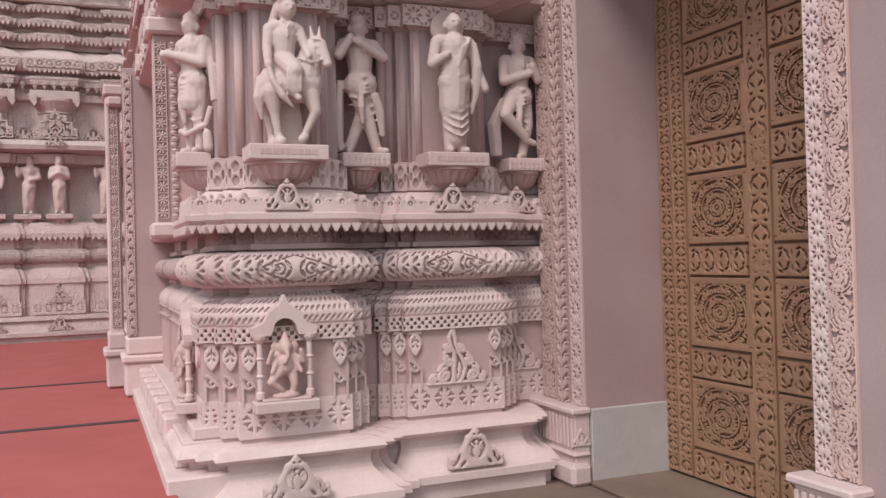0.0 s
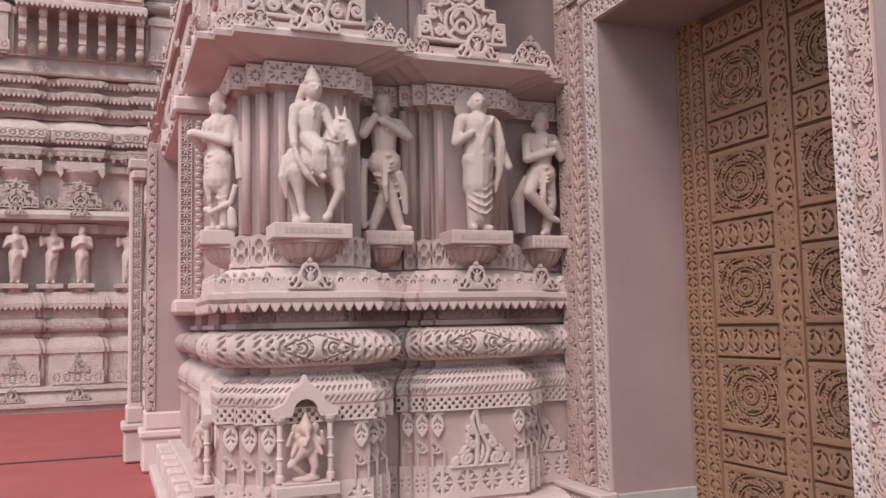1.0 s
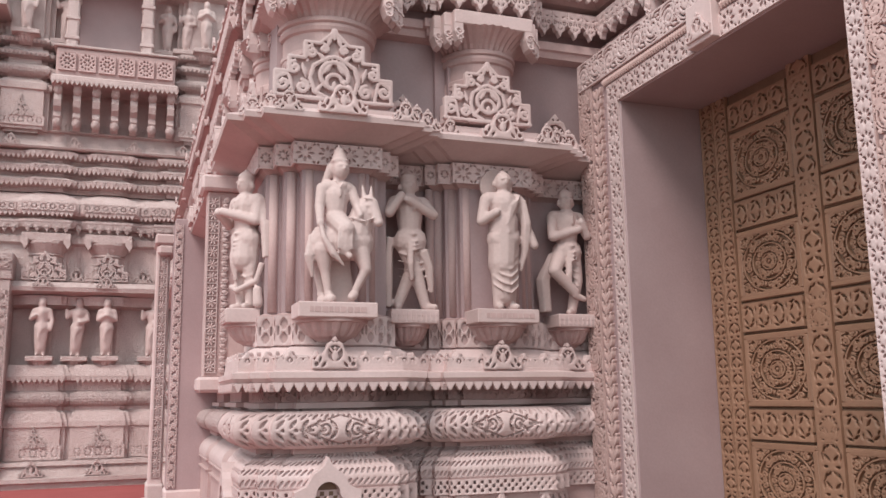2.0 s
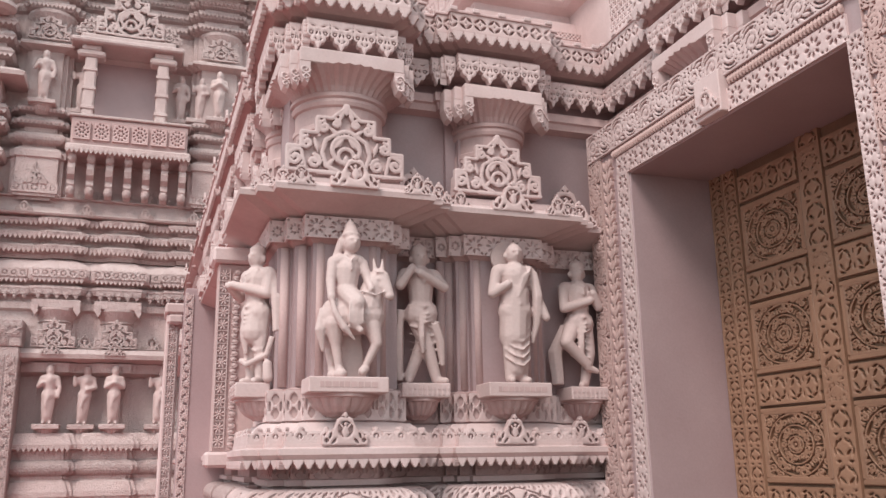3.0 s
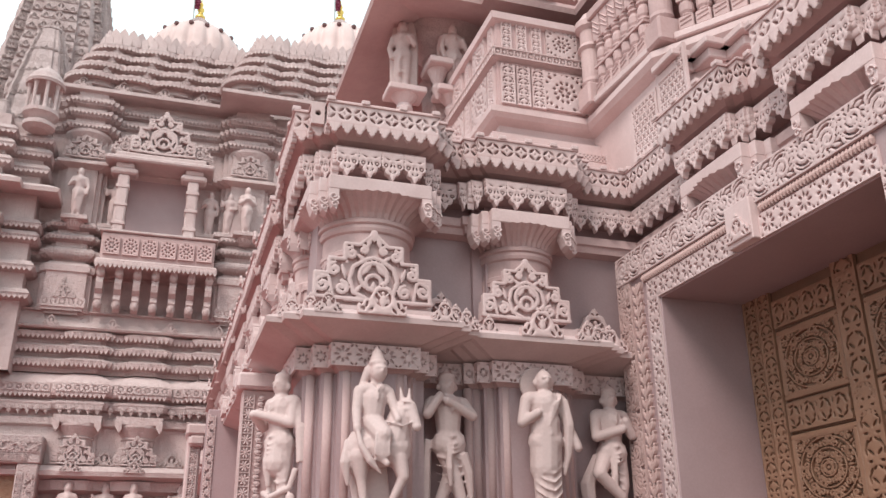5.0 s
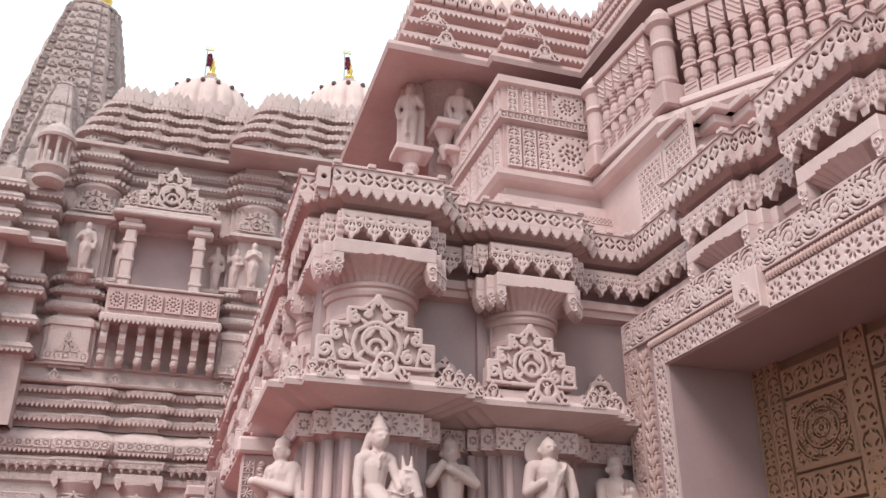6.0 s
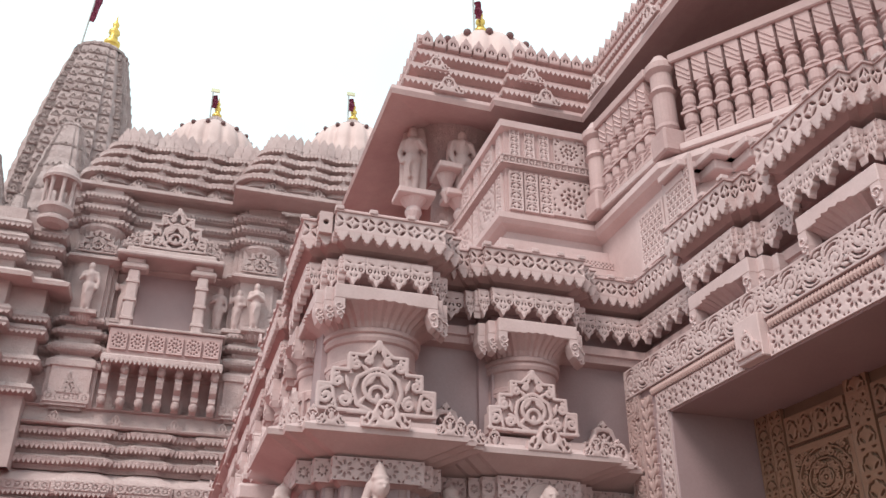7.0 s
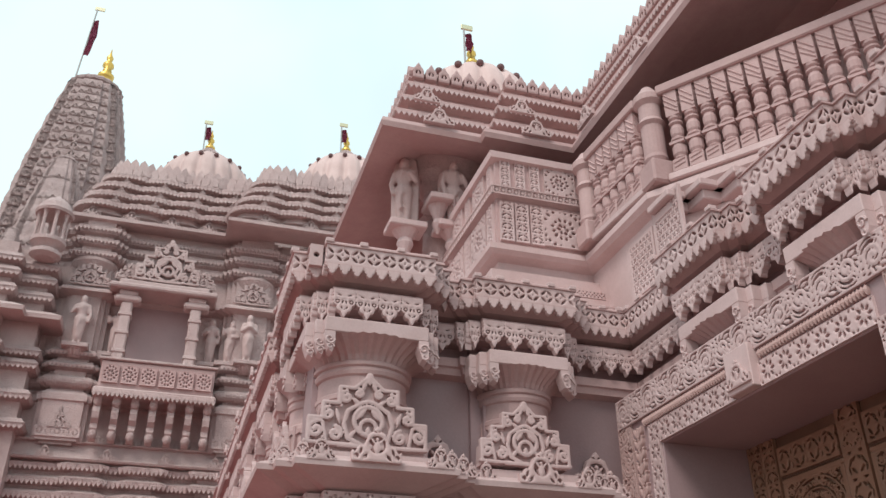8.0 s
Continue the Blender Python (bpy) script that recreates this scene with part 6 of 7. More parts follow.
def scallops(plan_pts, z, amp=0.10, rep=0.95):
    """A plan with shallow bows along its long stretches."""
    out = []
    for (x0, y0), (x1, y1) in zip(plan_pts, plan_pts[1:]):
        d = math.hypot(x1 - x0, y1 - y0)
        n = max(1, round(d / rep)) * 8
        nx, ny = (y1 - y0) / d, -(x1 - x0) / d
        for i in range(n):
            k = i / n
            b = amp * abs(math.sin(math.pi * k * n / 8)) ** 0.6
            out.append((x0 + (x1 - x0) * k + nx * b, y0 + (y1 - y0) * k + ny * b))
    out.append(plan_pts[-1])
    return out


def merlons(plan, o, z, w, h, mat, parent, least=0.3):
    out = [(-0.01, 0), (0.5 * w, 0), (0.5 * w, 0.42 * h), (0.40 * w, 0.62 * h), (0.24 * w, 0.72 * h), (0.14 * w, 0.86 * h), (0, h), (-0.01, h)]
    me = fret("merlon", lambda U, V: cut(poly_in(abs(U), V, out), cut(0.24 * w - np.hypot(U, V - 0.34 * h), leaf_in(U, V, 0, 0.28 * h, math.pi / 2, 0.20 * h, 0.10 * w))), -w / 2, w / 2, 0, h, mat, 0.03, w / 20, 0.02, 0.05)
    for x, y, d, side in stretches(plan, o, least):
        n = max(1, round(d / (w * 1.12)))
        for i in range(n):
            k = (i + 0.5) * d / n
            put("merlon", me, parent, face(x + k, y, z) if side == "A" else face(x, y - k, z, "R"))


def fringe(path, o, z, w, h, up, mat, depth=0.05):
    """Alike pointed pieces in a row along a wavy edge, joined."""
    off = offsets(path)
    pts = [(x + ox * o, y + oy * o) for (x, y), (ox, oy) in zip(path, off)]
    cum = np.concatenate([[0], np.cumsum([math.dist(a, b) for a, b in zip(pts, pts[1:])])])
    px_, py_ = np.array([q[0] for q in pts]), np.array([q[1] for q in pts])
    out = [(-0.5, 0), (0.5, 0), (0.5, 0.50), (0.42, 0.70), (0.20, 0.84), (0.0, 1.0), (-0.20, 0.84), (-0.42, 0.70), (-0.5, 0.50)]
    verts, faces = [], []
    n = int(cum[-1] / w)
    for i in range(n):
        k = (i + 0.5) * cum[-1] / n
        ax, ay = np.interp(k - w / 2, cum, px_), np.interp(k - w / 2, cum, py_)
        bx, by = np.interp(k + w / 2, cum, px_), np.interp(k + w / 2, cum, py_)
        d = math.hypot(bx - ax, by - ay) or 1
        nx, ny = (by - ay) / d, -(bx - ax) / d
        b0 = len(verts)
        for e in (0.0, -depth):
            verts += [(ax + (bx - ax) * (u * 0.94 + 0.5) + nx * e, ay + (by - ay) * (u * 0.94 + 0.5) + ny * e, z + (v if up else -v) * h) for u, v in out]
        m_ = len(out)
        faces.append([b0 + j for j in range(m_)] if up else [b0 + m_ - 1 - j for j in range(m_)])
        for j in range(m_):
            f = [b0 + (j + 1) % m_, b0 + j, b0 + m_ + j, b0 + m_ + (j + 1) % m_]
            faces.append(f if up else f[::-1])
    me = bpy.data.meshes.new("fringe")
    me.from_pydata(verts, [], faces)
    me.materials.append(mat)
    tagged(put("pointed_fringe", me, far, Matrix()), kind="stuff")


def roof_line(back):
    return scallops([(-2.75 + back, FY + 3), (-2.75 + back, FY + back), (0.52 + back, FY + back), (0.52 + back, FY - 0.75 + back), (5.0, FY - 0.75 + back)], 0, 0.13, 0.82)


for k in range(4):
    z, rows = 11.93 + 0.33 * k, roof_line(0.14 + 0.13 * k)
    course("roof_tier", rows, [(-0.2, z - 0.06), (-0.02, z - 0.02), (-0.06, z + 0.13), (0.14, z + 0.17), (0.14, z + 0.20), (0.06, z + 0.215), (0.0, z + 0.24), (-0.3, z + 0.33)], FARPL, far, "wavy roof tier edged with teeth")
    fringe(rows, 0.137, z + 0.175, 0.085, 0.095, False, FARPL, 0.03)
    fringe(rows, 0.06, z + 0.205, 0.17, 0.075, True, FARPL, 0.03)
rows = roof_line(0.62)
course("roof_tier", rows, [(-0.1, 13.1), (0.0, 13.15), (0.0, 13.32), (0.05, 13.34), (0.05, 13.38), (-0.9, 13.42)], FARPL, far)
fringe(rows, 0.06, 13.24, 0.20, 0.26, True, FARPL)
fringe(rows, -0.02, 13.37, 0.20, 0.34, True, FARPL, 0.06)
FNEAR = [(-3.8, FY + 0.12)] + FLOW[1:]
rows_along("toothed_edge", FNEAR, 0.135, 2.2, lambda d: tooth_row(d, 0.09, 0.09), FARPL, far, 0.09)
rows_along("pendant_fringe", FNEAR, 0.09, 5.06, lambda d: tooth_row(d, 0.18, 0.16, True), FARST, far, 0.09)
rows_along("toothed_edge", FNEAR, 0.125, 5.27, lambda d: tooth_row(d, 0.08, 0.08), FARPL, far, 0.09)
relief_on("cornice_lattice", FNEAR, [(0.132, 5.30), (0.132, 5.45)], f_star, FARPL, far, 0.03, 0.012, 0.02, 0.0, 0.09)
relief_on("base_lattice", FNEAR, [(0.105, 0.76), (0.105, 1.0)], f_diamond, FARPL, far, 0.025, 0.012, 0.02, 0.0, 0.15)
for z in (5.71, 5.98, 6.25):
    rows_along("toothed_edge", FNEAR, 0.052, z + 0.155, lambda d: tooth_row(d, 0.085, 0.085), FARPL, far, 0.07)
    relief_on("ledge_carving", FNEAR, [(0.06, z + 0.152), (0.06, z + 0.208)], f_cross, FARPL, far, 0.02, 0.012, 0.02, 0.0, 0.09)
relief_on("storey_lattice", FUP, [(0.085, 6.92), (0.085, 7.12)], f_diamond, FARPL, far, 0.03, 0.012, 0.02, 0.0, 0.15)
for z in (8.36, 8.62, 10.84, 11.14, 11.42):
    rows_along("toothed_edge", FUP, 0.135, z, lambda d: tooth_row(d, 0.07, 0.08), FARPL, far, 0.08)
FGAB = gable_plate("far_gable", 0.86, 0.62, FARPL, 0.012, 0.035)
FCR = crest_plate("far_crest", 0.44, 0.32, FARPL, 0.011, 0.03)
FLAMEF = fret("far_flame", f_flame(0.5, 0.5), -0.27, 0.27, 0, 0.51, FARPL, 0.05, 0.013, 0.02, 0.004)
for back, z in ((0.14, 12.15), (0.27, 12.48), (0.40, 12.81)):
    for x in (-2.05, -1.23, -0.41, 0.35):
        put("crest", FCR, far, face(x + back * 0.5, FY + back - 0.22, z, s=0.42))
    for x in (1.0, 1.8, 2.6, 3.4):
        put("crest", FCR, far, face(x + back, FY - 0.75 + back - 0.22, z, s=0.42))
for x in (-1.58, -0.5):
    put("gable", FGAB, far, face(x, FY - 0.12, 3.98, s=0.88))
    put("crest", FCR, far, face(x, FY - 0.23, 3.84, s=0.8))
    put("plinth_crest", FCR, far, face(x, FY - 0.31, 0.475, s=0.9))
    put("scroll_panel", FLAMEF, far, face(x, FY - 0.115, 0.98, s=0.75))
    bm = bmesh.new()
    lathe(bm, [(0.30, 4.0), (0.30, 4.45), (0.33, 4.47), (0.30, 4.5), (0.42, 4.68), (0.42, 4.72)], 24, x, FY + 0.2)
    part("capital_drum", bm, FARPL, far)
    for s in (-1, 1):
        bm = bmesh.new()
        prism(bm, [(-0.06, 0), (0.06, 0), (0.06, -0.12), (0.02, -0.2), (-0.06, -0.08)][::-1], 0, 0.2)
        part("bracket", bm, FARPL, far, m=face(x + s * 0.36, FY - 0.02, 4.76))
    bm = bmesh.new()
    box(bm, x - 0.42, FY - 0.16, 4.72, x + 0.42, FY + 0.2, 4.87, 0.01)
    part("abacus_block", bm, FARPL, far)
for x in (-1.05, 0.15):
    put("gable_small", FCR, far, face(x, FY + 0.12, 4.0, s=0.9))
for x in (-2.3, -1.2, -0.12, 0.8):
    put("crest", FCR, far, face(x, FY - 0.04, 6.56, s=0.7))
for x in (-2.4, -1.6, -0.75, 0.05):
    put("crest", FCR, far, face(x, FY + 0.02, 11.80, s=0.8))
for x in (1.2, 2.2, 3.1):
    put("crest", FCR, far, face(x, FY - 0.73, 11.80, s=0.8))
for x in (-2.15, 1.16):
    put("scroll_panel", FLAMEF, far, face(x, UY - 0.34, 7.1, s=0.85))
    put("gable", FGAB, far, face(x, UY - 0.36, 10.08, s=0.9))
    bm = bmesh.new()
    lathe(bm, [(0.30, 10.0), (0.30, 10.45), (0.34, 10.48), (0.46, 10.66), (0.46, 10.72)], 24, x, UY + 0.02)
    part("capital_drum", bm, FARPL, far)

# side doorway at the far wall's end
fdoor = thing("door_frame_2", "carved sandstone frame of a far doorway", "door frame", kind="structure")
bm = bmesh.new()
box(bm, -2.45, FY - 0.35, 0.27, -2.10, FY + 0.3, 3.95, 0.02)
part("post", bm, FARST, fdoor)
part("border", vine(3.4, 0.16, 0.014), FARPL, fdoor, m=face(-2.20, FY - 0.355, 0.4))
part("border", flower_strip(3.4, 0.10, 0.012), FARPL, fdoor, m=face(-2.38, FY - 0.355, 0.4))
bm = bmesh.new()
box(bm, -5.0, FY - 0.37, 3.955, -2.08, FY + 0.3, 4.45, 0.02)
part("lintel", bm, FARST, fdoor)
bm = bmesh.new()
box(bm, -5.0, FY - 0.1, 0.27, -2.46, FY + 0.1, 3.95)
part("door_leaf", bm, WOODF, fdoor, "dark carved wooden door")
part("border", vine(2.6, 0.18, 0.016), FARPL, fdoor, m=face(-2.10, FY - 0.375, 4.24) @ Matrix.Rotation(radians(90), 4, "Z"))
part("border", flower_strip(2.5, 0.12, 0.012), FARPL, fdoor, m=face(-2.3, FY - 0.375, 4.06) @ Matrix.Rotation(radians(90), 4, "Z"))

# niche figures on the far wall
def far_statue(x, y, z, h, side="A", pose_=0):
    bm_ = bmesh.new()
    arms = [[[(-0.12, 0.77, 0.07), (-0.17, 0.62, 0.1), (-0.10, 0.68, 0.18)], [(0.12, 0.77, 0.07), (0.17, 0.60, 0.09), (0.15, 0.45, 0.11)]],
            [[(-0.12, 0.77, 0.07), (-0.18, 0.66, 0.1), (-0.2, 0.80, 0.12)], [(0.12, 0.77, 0.07), (0.16, 0.62, 0.1), (0.02, 0.58, 0.19)]],
            [[(-0.12, 0.77, 0.07), (-0.15, 0.62, 0.1), (-0.02, 0.70, 0.2)], [(0.12, 0.77, 0.07), (0.15, 0.62, 0.1), (0.02, 0.70, 0.2)]]][pose_]
    figure(bm_, h, arms, straight, lean=(0.0, 0.05, 0.0)[pose_])
    capsule(bm_, (0, 0.14 * h, 0.06 * h), (0, 0.5 * h, 0.07 * h), 0.085 * h, 0.09 * h)
    return carved("statue", bm_, STATUE, face(x, y, z, side), "small pale sandstone statue in a far niche", "statue", 0.026, "far statues")


def far_shelf(x, y, z, w, side="A"):
    t = thing("bracket_shelf", "small carved stone shelf on the far wall", "shelf", "far shelves", at=(x, y, z))
    f = Matrix.Translation((-x, -y, -z)) @ face(x, y, z, side)
    bm_ = bmesh.new()
    box(bm_, -w / 2, -0.09, 0, w / 2, 0, 0.3, 0.01)
    part("slab", bm_, FARPL, t, m=f)
    part("corbel", corbel(w * 0.9, 0.16, 0.26), FARPL, t, m=f @ Matrix.Translation((0, -0.25, 0)))


for x, y, p in ((-1.58, FY + 0.14, 0), (-1.0, FY + 0.27, 1), (-0.46, FY + 0.14, 2), (0.33, FY + 0.27, 1)):
    far_shelf(x, y, 2.60, 0.46)
    far_statue(x, y - 0.10, 2.60, 1.08, "A", p)
for x, y, p, s in ((-2.15, UY - 0.27, 0, 1.0), (-1.5, UY + 0.08, 1, 0.95), (0.42, UY + 0.08, 0, 0.95), (1.16, UY - 0.27, 2, 1.0), (0.78, UY - 0.07, 1, 0.9)):
    far_shelf(x, y, 8.76, 0.5)
    far_statue(x, y - 0.1, 8.76, 1.05 * s, "A", p)

# ---- balcony ----
balcony = thing("balcony", "stone balcony with rosette parapet, columns and a gabled canopy", "balcony", at=(-0.5, FY, 7.7))
bb = Matrix.Translation((0.5, -FY, -7.7))
BX0, BX1, BY = -1.58, 0.58, FY - 0.40


def bpart(name, bm_, mat, label=""):
    return part(name, bm_, mat, balcony, label, m=bb)


bm = bmesh.new()
box(bm, BX0, BY, 7.86, BX1, UY + 0.1, 8.42, 0.02)
parapet = bpart("parapet", bm, PINK, "rosy parapet carved with rosettes")
bm = bmesh.new()
box(bm, BX0 - 0.05, BY - 0.05, 8.425, BX1 + 0.05, UY + 0.1, 8.48, 0.015)
bpart("parapet_rail", bm, FARPL)
bm = bmesh.new()
box(bm, BX0 - 0.07, BY - 0.09, 7.70, BX1 + 0.07, UY + 0.1, 7.855, 0.03)
bpart("floor_slab", bm, FARPL)
bm = tooth_row(BX1 - BX0 + 0.14, 0.09, 0.085)
part("toothed_edge", bm, FARPL, balcony, m=bb @ face(BX0 - 0.07, BY - 0.09, 7.74))
for i in range(6):
    put("rosette", fret("rosette", f_panel(0.30, 0.36, ((0.3, 6, 0.16, 0.10, 0.2), (0.75, 12, 0.16, 0.09, 0.5)), 0.02), -0.15, 0.15, -0.18, 0.18, PINK, 0.05, 0.009, 0.015, 0.002) if i == 0 else bpy.data.meshes["rosette"], parapet, face(BX0 + 0.2 + i * 0.352, BY - 0.002, 8.14))
for i in range(7):
    x = BX0 + 0.06 + i * (BX1 - BX0 - 0.12) / 6
    bm = bmesh.new()
    prism(bm, [(0, 0), (0.32, 0), (0.32, -0.12), (0.25, -0.18), (0.30, -0.30), (0.27, -0.42), (0.17, -0.50), (0.20, -0.60), (0.12, -0.74), (0.05, -0.82), (0.0, -0.82)], -0.065, 0.065)
    ball(bm, 0.25, -0.10, 0, 0.09, 0.10, 0.085, 2)
    ball(bm, 0.12, -0.70, 0, 0.09, 0.11, 0.085, 2)
    bmesh.ops.transform(bm, matrix=Matrix(((0, 0, 1, x), (-1, 0, 0, FY - 0.06), (0, 1, 0, 7.70), (0, 0, 0, 1))), verts=bm.verts)
    bpart("corbel", bm, FARPL)
for x in (-1.33, 0.03):
    bm = bmesh.new()
    box(bm, x - 0.11, BY + 0.04, 8.48, x + 0.11, BY + 0.26, 9.72, 0.03)
    for z in (8.62, 9.02, 9.42):
        box(bm, x - 0.13, BY + 0.02, z, x + 0.13, BY + 0.28, z + 0.07, 0.01)
    box(bm, x - 0.26, BY + 0.0, 9.72, x + 0.26, BY + 0.3, 9.86, 0.04)
    box(bm, x - 0.18, BY + 0.02, 9.86, x + 0.18, BY + 0.3, 9.97, 0.02)
    bpart("column", bm, FARPL)
bm = bmesh.new()
box(bm, -1.72, BY - 0.12, 9.97, 0.42, UY + 0.1, 10.08, 0.03)
box(bm, -1.55, BY - 0.02, 10.08, 0.25, UY + 0.1, 10.20, 0.03)
bpart("canopy", bm, FARPL)
bm = bmesh.new()
prism(bm, [(-0.95, 0), (0.95, 0), (0.80, 0.22), (0.55, 0.30), (0.40, 0.60), (0.18, 0.85), (0, 1.10), (-0.18, 0.85), (-0.40, 0.60), (-0.55, 0.30), (-0.80, 0.22)], -0.25, 0.0)
part("pediment", bm, FARST, balcony, m=bb @ face(-0.64, BY + 0.1, 10.2))
put("pediment_carving", gable_plate("pediment_carving", 1.3, 1.0, FARPL, 0.016, 0.05), balcony, bb @ face(-0.64, BY + 0.04, 10.22))
for s in (-1, 1):
    put("pediment_wing", FGAB, balcony, bb @ face(-0.64 + s * 0.74, BY + 0.05, 10.2, s=0.62))
bm = bmesh.new()
box(bm, -1.24, UY + 0.05, 8.48, -0.08, UY + 0.09, 9.96)
bpart("back_panel", bm, SMOOTH, "plain mauve-grey panel")

# ---- left wing and small turrets ----
wing = thing("side_wing", "lower carved wing of the temple with an eave", "building")
WPL = [(-9.0, 17.3), (-4.3, 17.3), (-4.3, 17.0), (-3.5, 17.0), (-3.5, 17.3), (-2.86, 17.3), (-2.86, 17.9)]
for z in (6.9, 7.45, 8.05, 8.3, 9.45, 9.8, 10.1):
    course("band", WPL, [(0.0, z), (0.14, z + 0.04), (0.18, z + 0.12), (0.10, z + 0.22), (0.0, z + 0.25)], FARST, wing)
    rows_along("toothed_edge", WPL, 0.165, z + 0.07, lambda d: tooth_row(d, 0.07, 0.09), FARPL, wing, 0.09)
course("wall", WPL, [(0.0, 5.6), (0.0, 10.6)], FARPL, wing)
course("eave_slab", WPL, [(0.0, 9.05), (0.42, 9.0), (0.44, 9.08), (0.2, 9.22), (0.0, 9.25)], FARPL, wing)
far_shelf(-3.9, 17.0, 7.75, 0.44)
far_statue(-3.9, 16.9, 7.75, 0.78, "A", 1)
turret = thing("turret", "small domed stone turret with slim columns", "turret", at=(-3.0, 17.0, 10.3))
tb = Matrix.Translation((3.0, -17.0, -10.3))
for name, prof, mat in (("base", [(0.18, 10.3), (0.30, 10.36), (0.30, 10.44), (0.2, 10.5), (0.34, 10.62), (0.34, 10.7)], FARPL), ("cap", [(0.36, 11.28), (0.38, 11.34), (0.34, 11.40), (0.30, 11.50), (0.2, 11.62), (0.07, 11.70), (0.03, 11.76)], FARPL)):
    bm = bmesh.new()
    lathe(bm, prof, 20, -3.0, 17.0)
    part(name, bm, mat, turret, m=tb)
for k in range(8):
    bm = bmesh.new()
    lathe(bm, [(0.05, 10.7), (0.035, 10.76), (0.035, 11.2), (0.055, 11.28)], 8, -3.0 + 0.28 * math.cos(k * math.pi / 4 + 0.3), 17.0 + 0.28 * math.sin(k * math.pi / 4 + 0.3))
    part("column", bm, FARPL, turret, m=tb)


# ---- spire ----
def spire(x, y, z0, z1, r0, r1, name, label, cells, mat=FARST):
    t = thing(name, label, "spire", at=(x, y, z0))
    b = Matrix.Translation((-x, -y, -z0))
    n = 14
    star = [(-1, -0.62), (-0.86, -0.62), (-0.86, -0.86), (-0.62, -0.86), (-0.62, -0.98), (-0.36, -0.98), (-0.36, -1.08), (0.36, -1.08), (0.36, -0.98), (0.62, -0.98), (0.62, -0.86), (0.86, -0.86), (0.86, -0.62), (1, -0.62)]
    full = []
    for k in range(4):
        c, s = math.cos(k * math.pi / 2), math.sin(k * math.pi / 2)
        full += [(px * c - py * s, px * s + py * c) for px, py in star[:-1]]
    bm_ = bmesh.new()
    rings = []
    for i in range(n * 2 + 1):
        k = i / (n * 2)
        r = r1 + (r0 - r1) * (1 - k ** 2.3)
        rr = r * (1.0 if i % 2 == 0 else 0.965)
        rings.append([bm_.verts.new((px * rr, py * rr, (z1 - z0) * k)) for px, py in full])
    for p, q in zip(rings, rings[1:]):
        for j in range(len(full)):
            bm_.faces.new((p[j], p[(j + 1) % len(full)], q[(j + 1) % len(full)], q[j]))
    bm_.faces.new(rings[-1])
    part("body", bm_, mat, t)
    bm_ = bmesh.new()
    lathe(bm_, [(r1 * 0.8, z1 - z0 - 0.02), (r1 * 1.1, z1 - z0 + r1 * 0.1), (r1 * 1.12, z1 - z0 + r1 * 0.2), (r1 * 0.9, z1 - z0 + r1 * 0.42), (r1 * 0.4, z1 - z0 + r1 * 0.6)], 40, 0, 0, 0, 20, 0.05)
    part("ribbed_disc", bm_, mat, t)
    me = crest_plate("spire_arch", 0.9, 0.75, FARPL, 0.03, 0.08, 0.1)
    for i in range(1, cells):
        k = i / cells
        r = r1 + (r0 - r1) * (1 - k ** 2.3)
        zz = (z1 - z0) * k
        s_ = r * 0.34
        for u, o in ((0, 1.09), (-0.25, 1.09), (0.25, 1.09), (-0.49, 0.99), (0.49, 0.99), (-0.74, 0.87), (0.74, 0.87)):
            put("arch_motif", me, t, face(u * r, -o * r * 0.985, zz, s=s_ * (1.0 if u == 0 else 0.66)))
            put("arch_motif", me, t, Matrix.Rotation(radians(90), 4, "Z") @ face(u * r, -o * r * 0.95, zz, s=s_ * (1.0 if u == 0 else 0.66)))
    return t


def finial(parent, z, s, at=(0, 0)):
    bm_ = bmesh.new()
    lathe(bm_, [(0.16 * s, z), (0.10 * s, z + 0.06 * s), (0.24 * s, z + 0.2 * s), (0.26 * s, z + 0.32 * s), (0.12 * s, z + 0.45 * s), (0.15 * s, z + 0.52 * s), (0.09 * s, z + 0.58 * s), (0.18 * s, z + 0.70 * s), (0.17 * s, z + 0.80 * s), (0.07 * s, z + 0.92 * s), (0.10 * s, z + 1.0 * s), (0.11 * s, z + 1.08 * s), (0.04 * s, z + 1.22 * s), (0.01, z + 1.45 * s)], 16, *at)
    part("finial", bm_, GOLD, parent, "gilded pot finial", smooth=True)


def flagpole(parent, x, y, z, h, s, lean=0.0):
    bm_ = bmesh.new()
    capsule(bm_, (x, y, z), (x + lean * h, y, z + h), 0.018 * s)
    pole = part("flagpole", bm_, STEEL, parent)
    bm_ = bmesh.new()
    nz, nx = 10, 4
    grid = [[bm_.verts.new((x + lean * (h * 0.35 + i * h * 0.055) + 0.015 + j * 0.05 * s * (1 - 0.4 * abs(i - 5) / 5), y - 0.02 - 0.03 * s * math.sin(i * 1.3 + j), z + h * 0.35 + i * h * 0.055)) for j in range(nx)] for i in range(nz)]
    for a, b in zip(grid, grid[1:]):
        for j in range(nx - 1):
            bm_.faces.new((a[j], a[j + 1], b[j + 1], b[j]))
    bmesh.ops.solidify(bm_, geom=bm_.faces[:], thickness=0.01)
    part("flag", bm_, FLAG, pole, "furled plum-coloured flag")
    bm_ = bmesh.new()
    box(bm_, x + lean * h - 0.05 * s, y - 0.02, z + h - 0.02, x + lean * h + 0.16 * s, y + 0.02, z + h + 0.09 * s, 0.008)
    part("pole_plate", bm_, BRASS, pole)


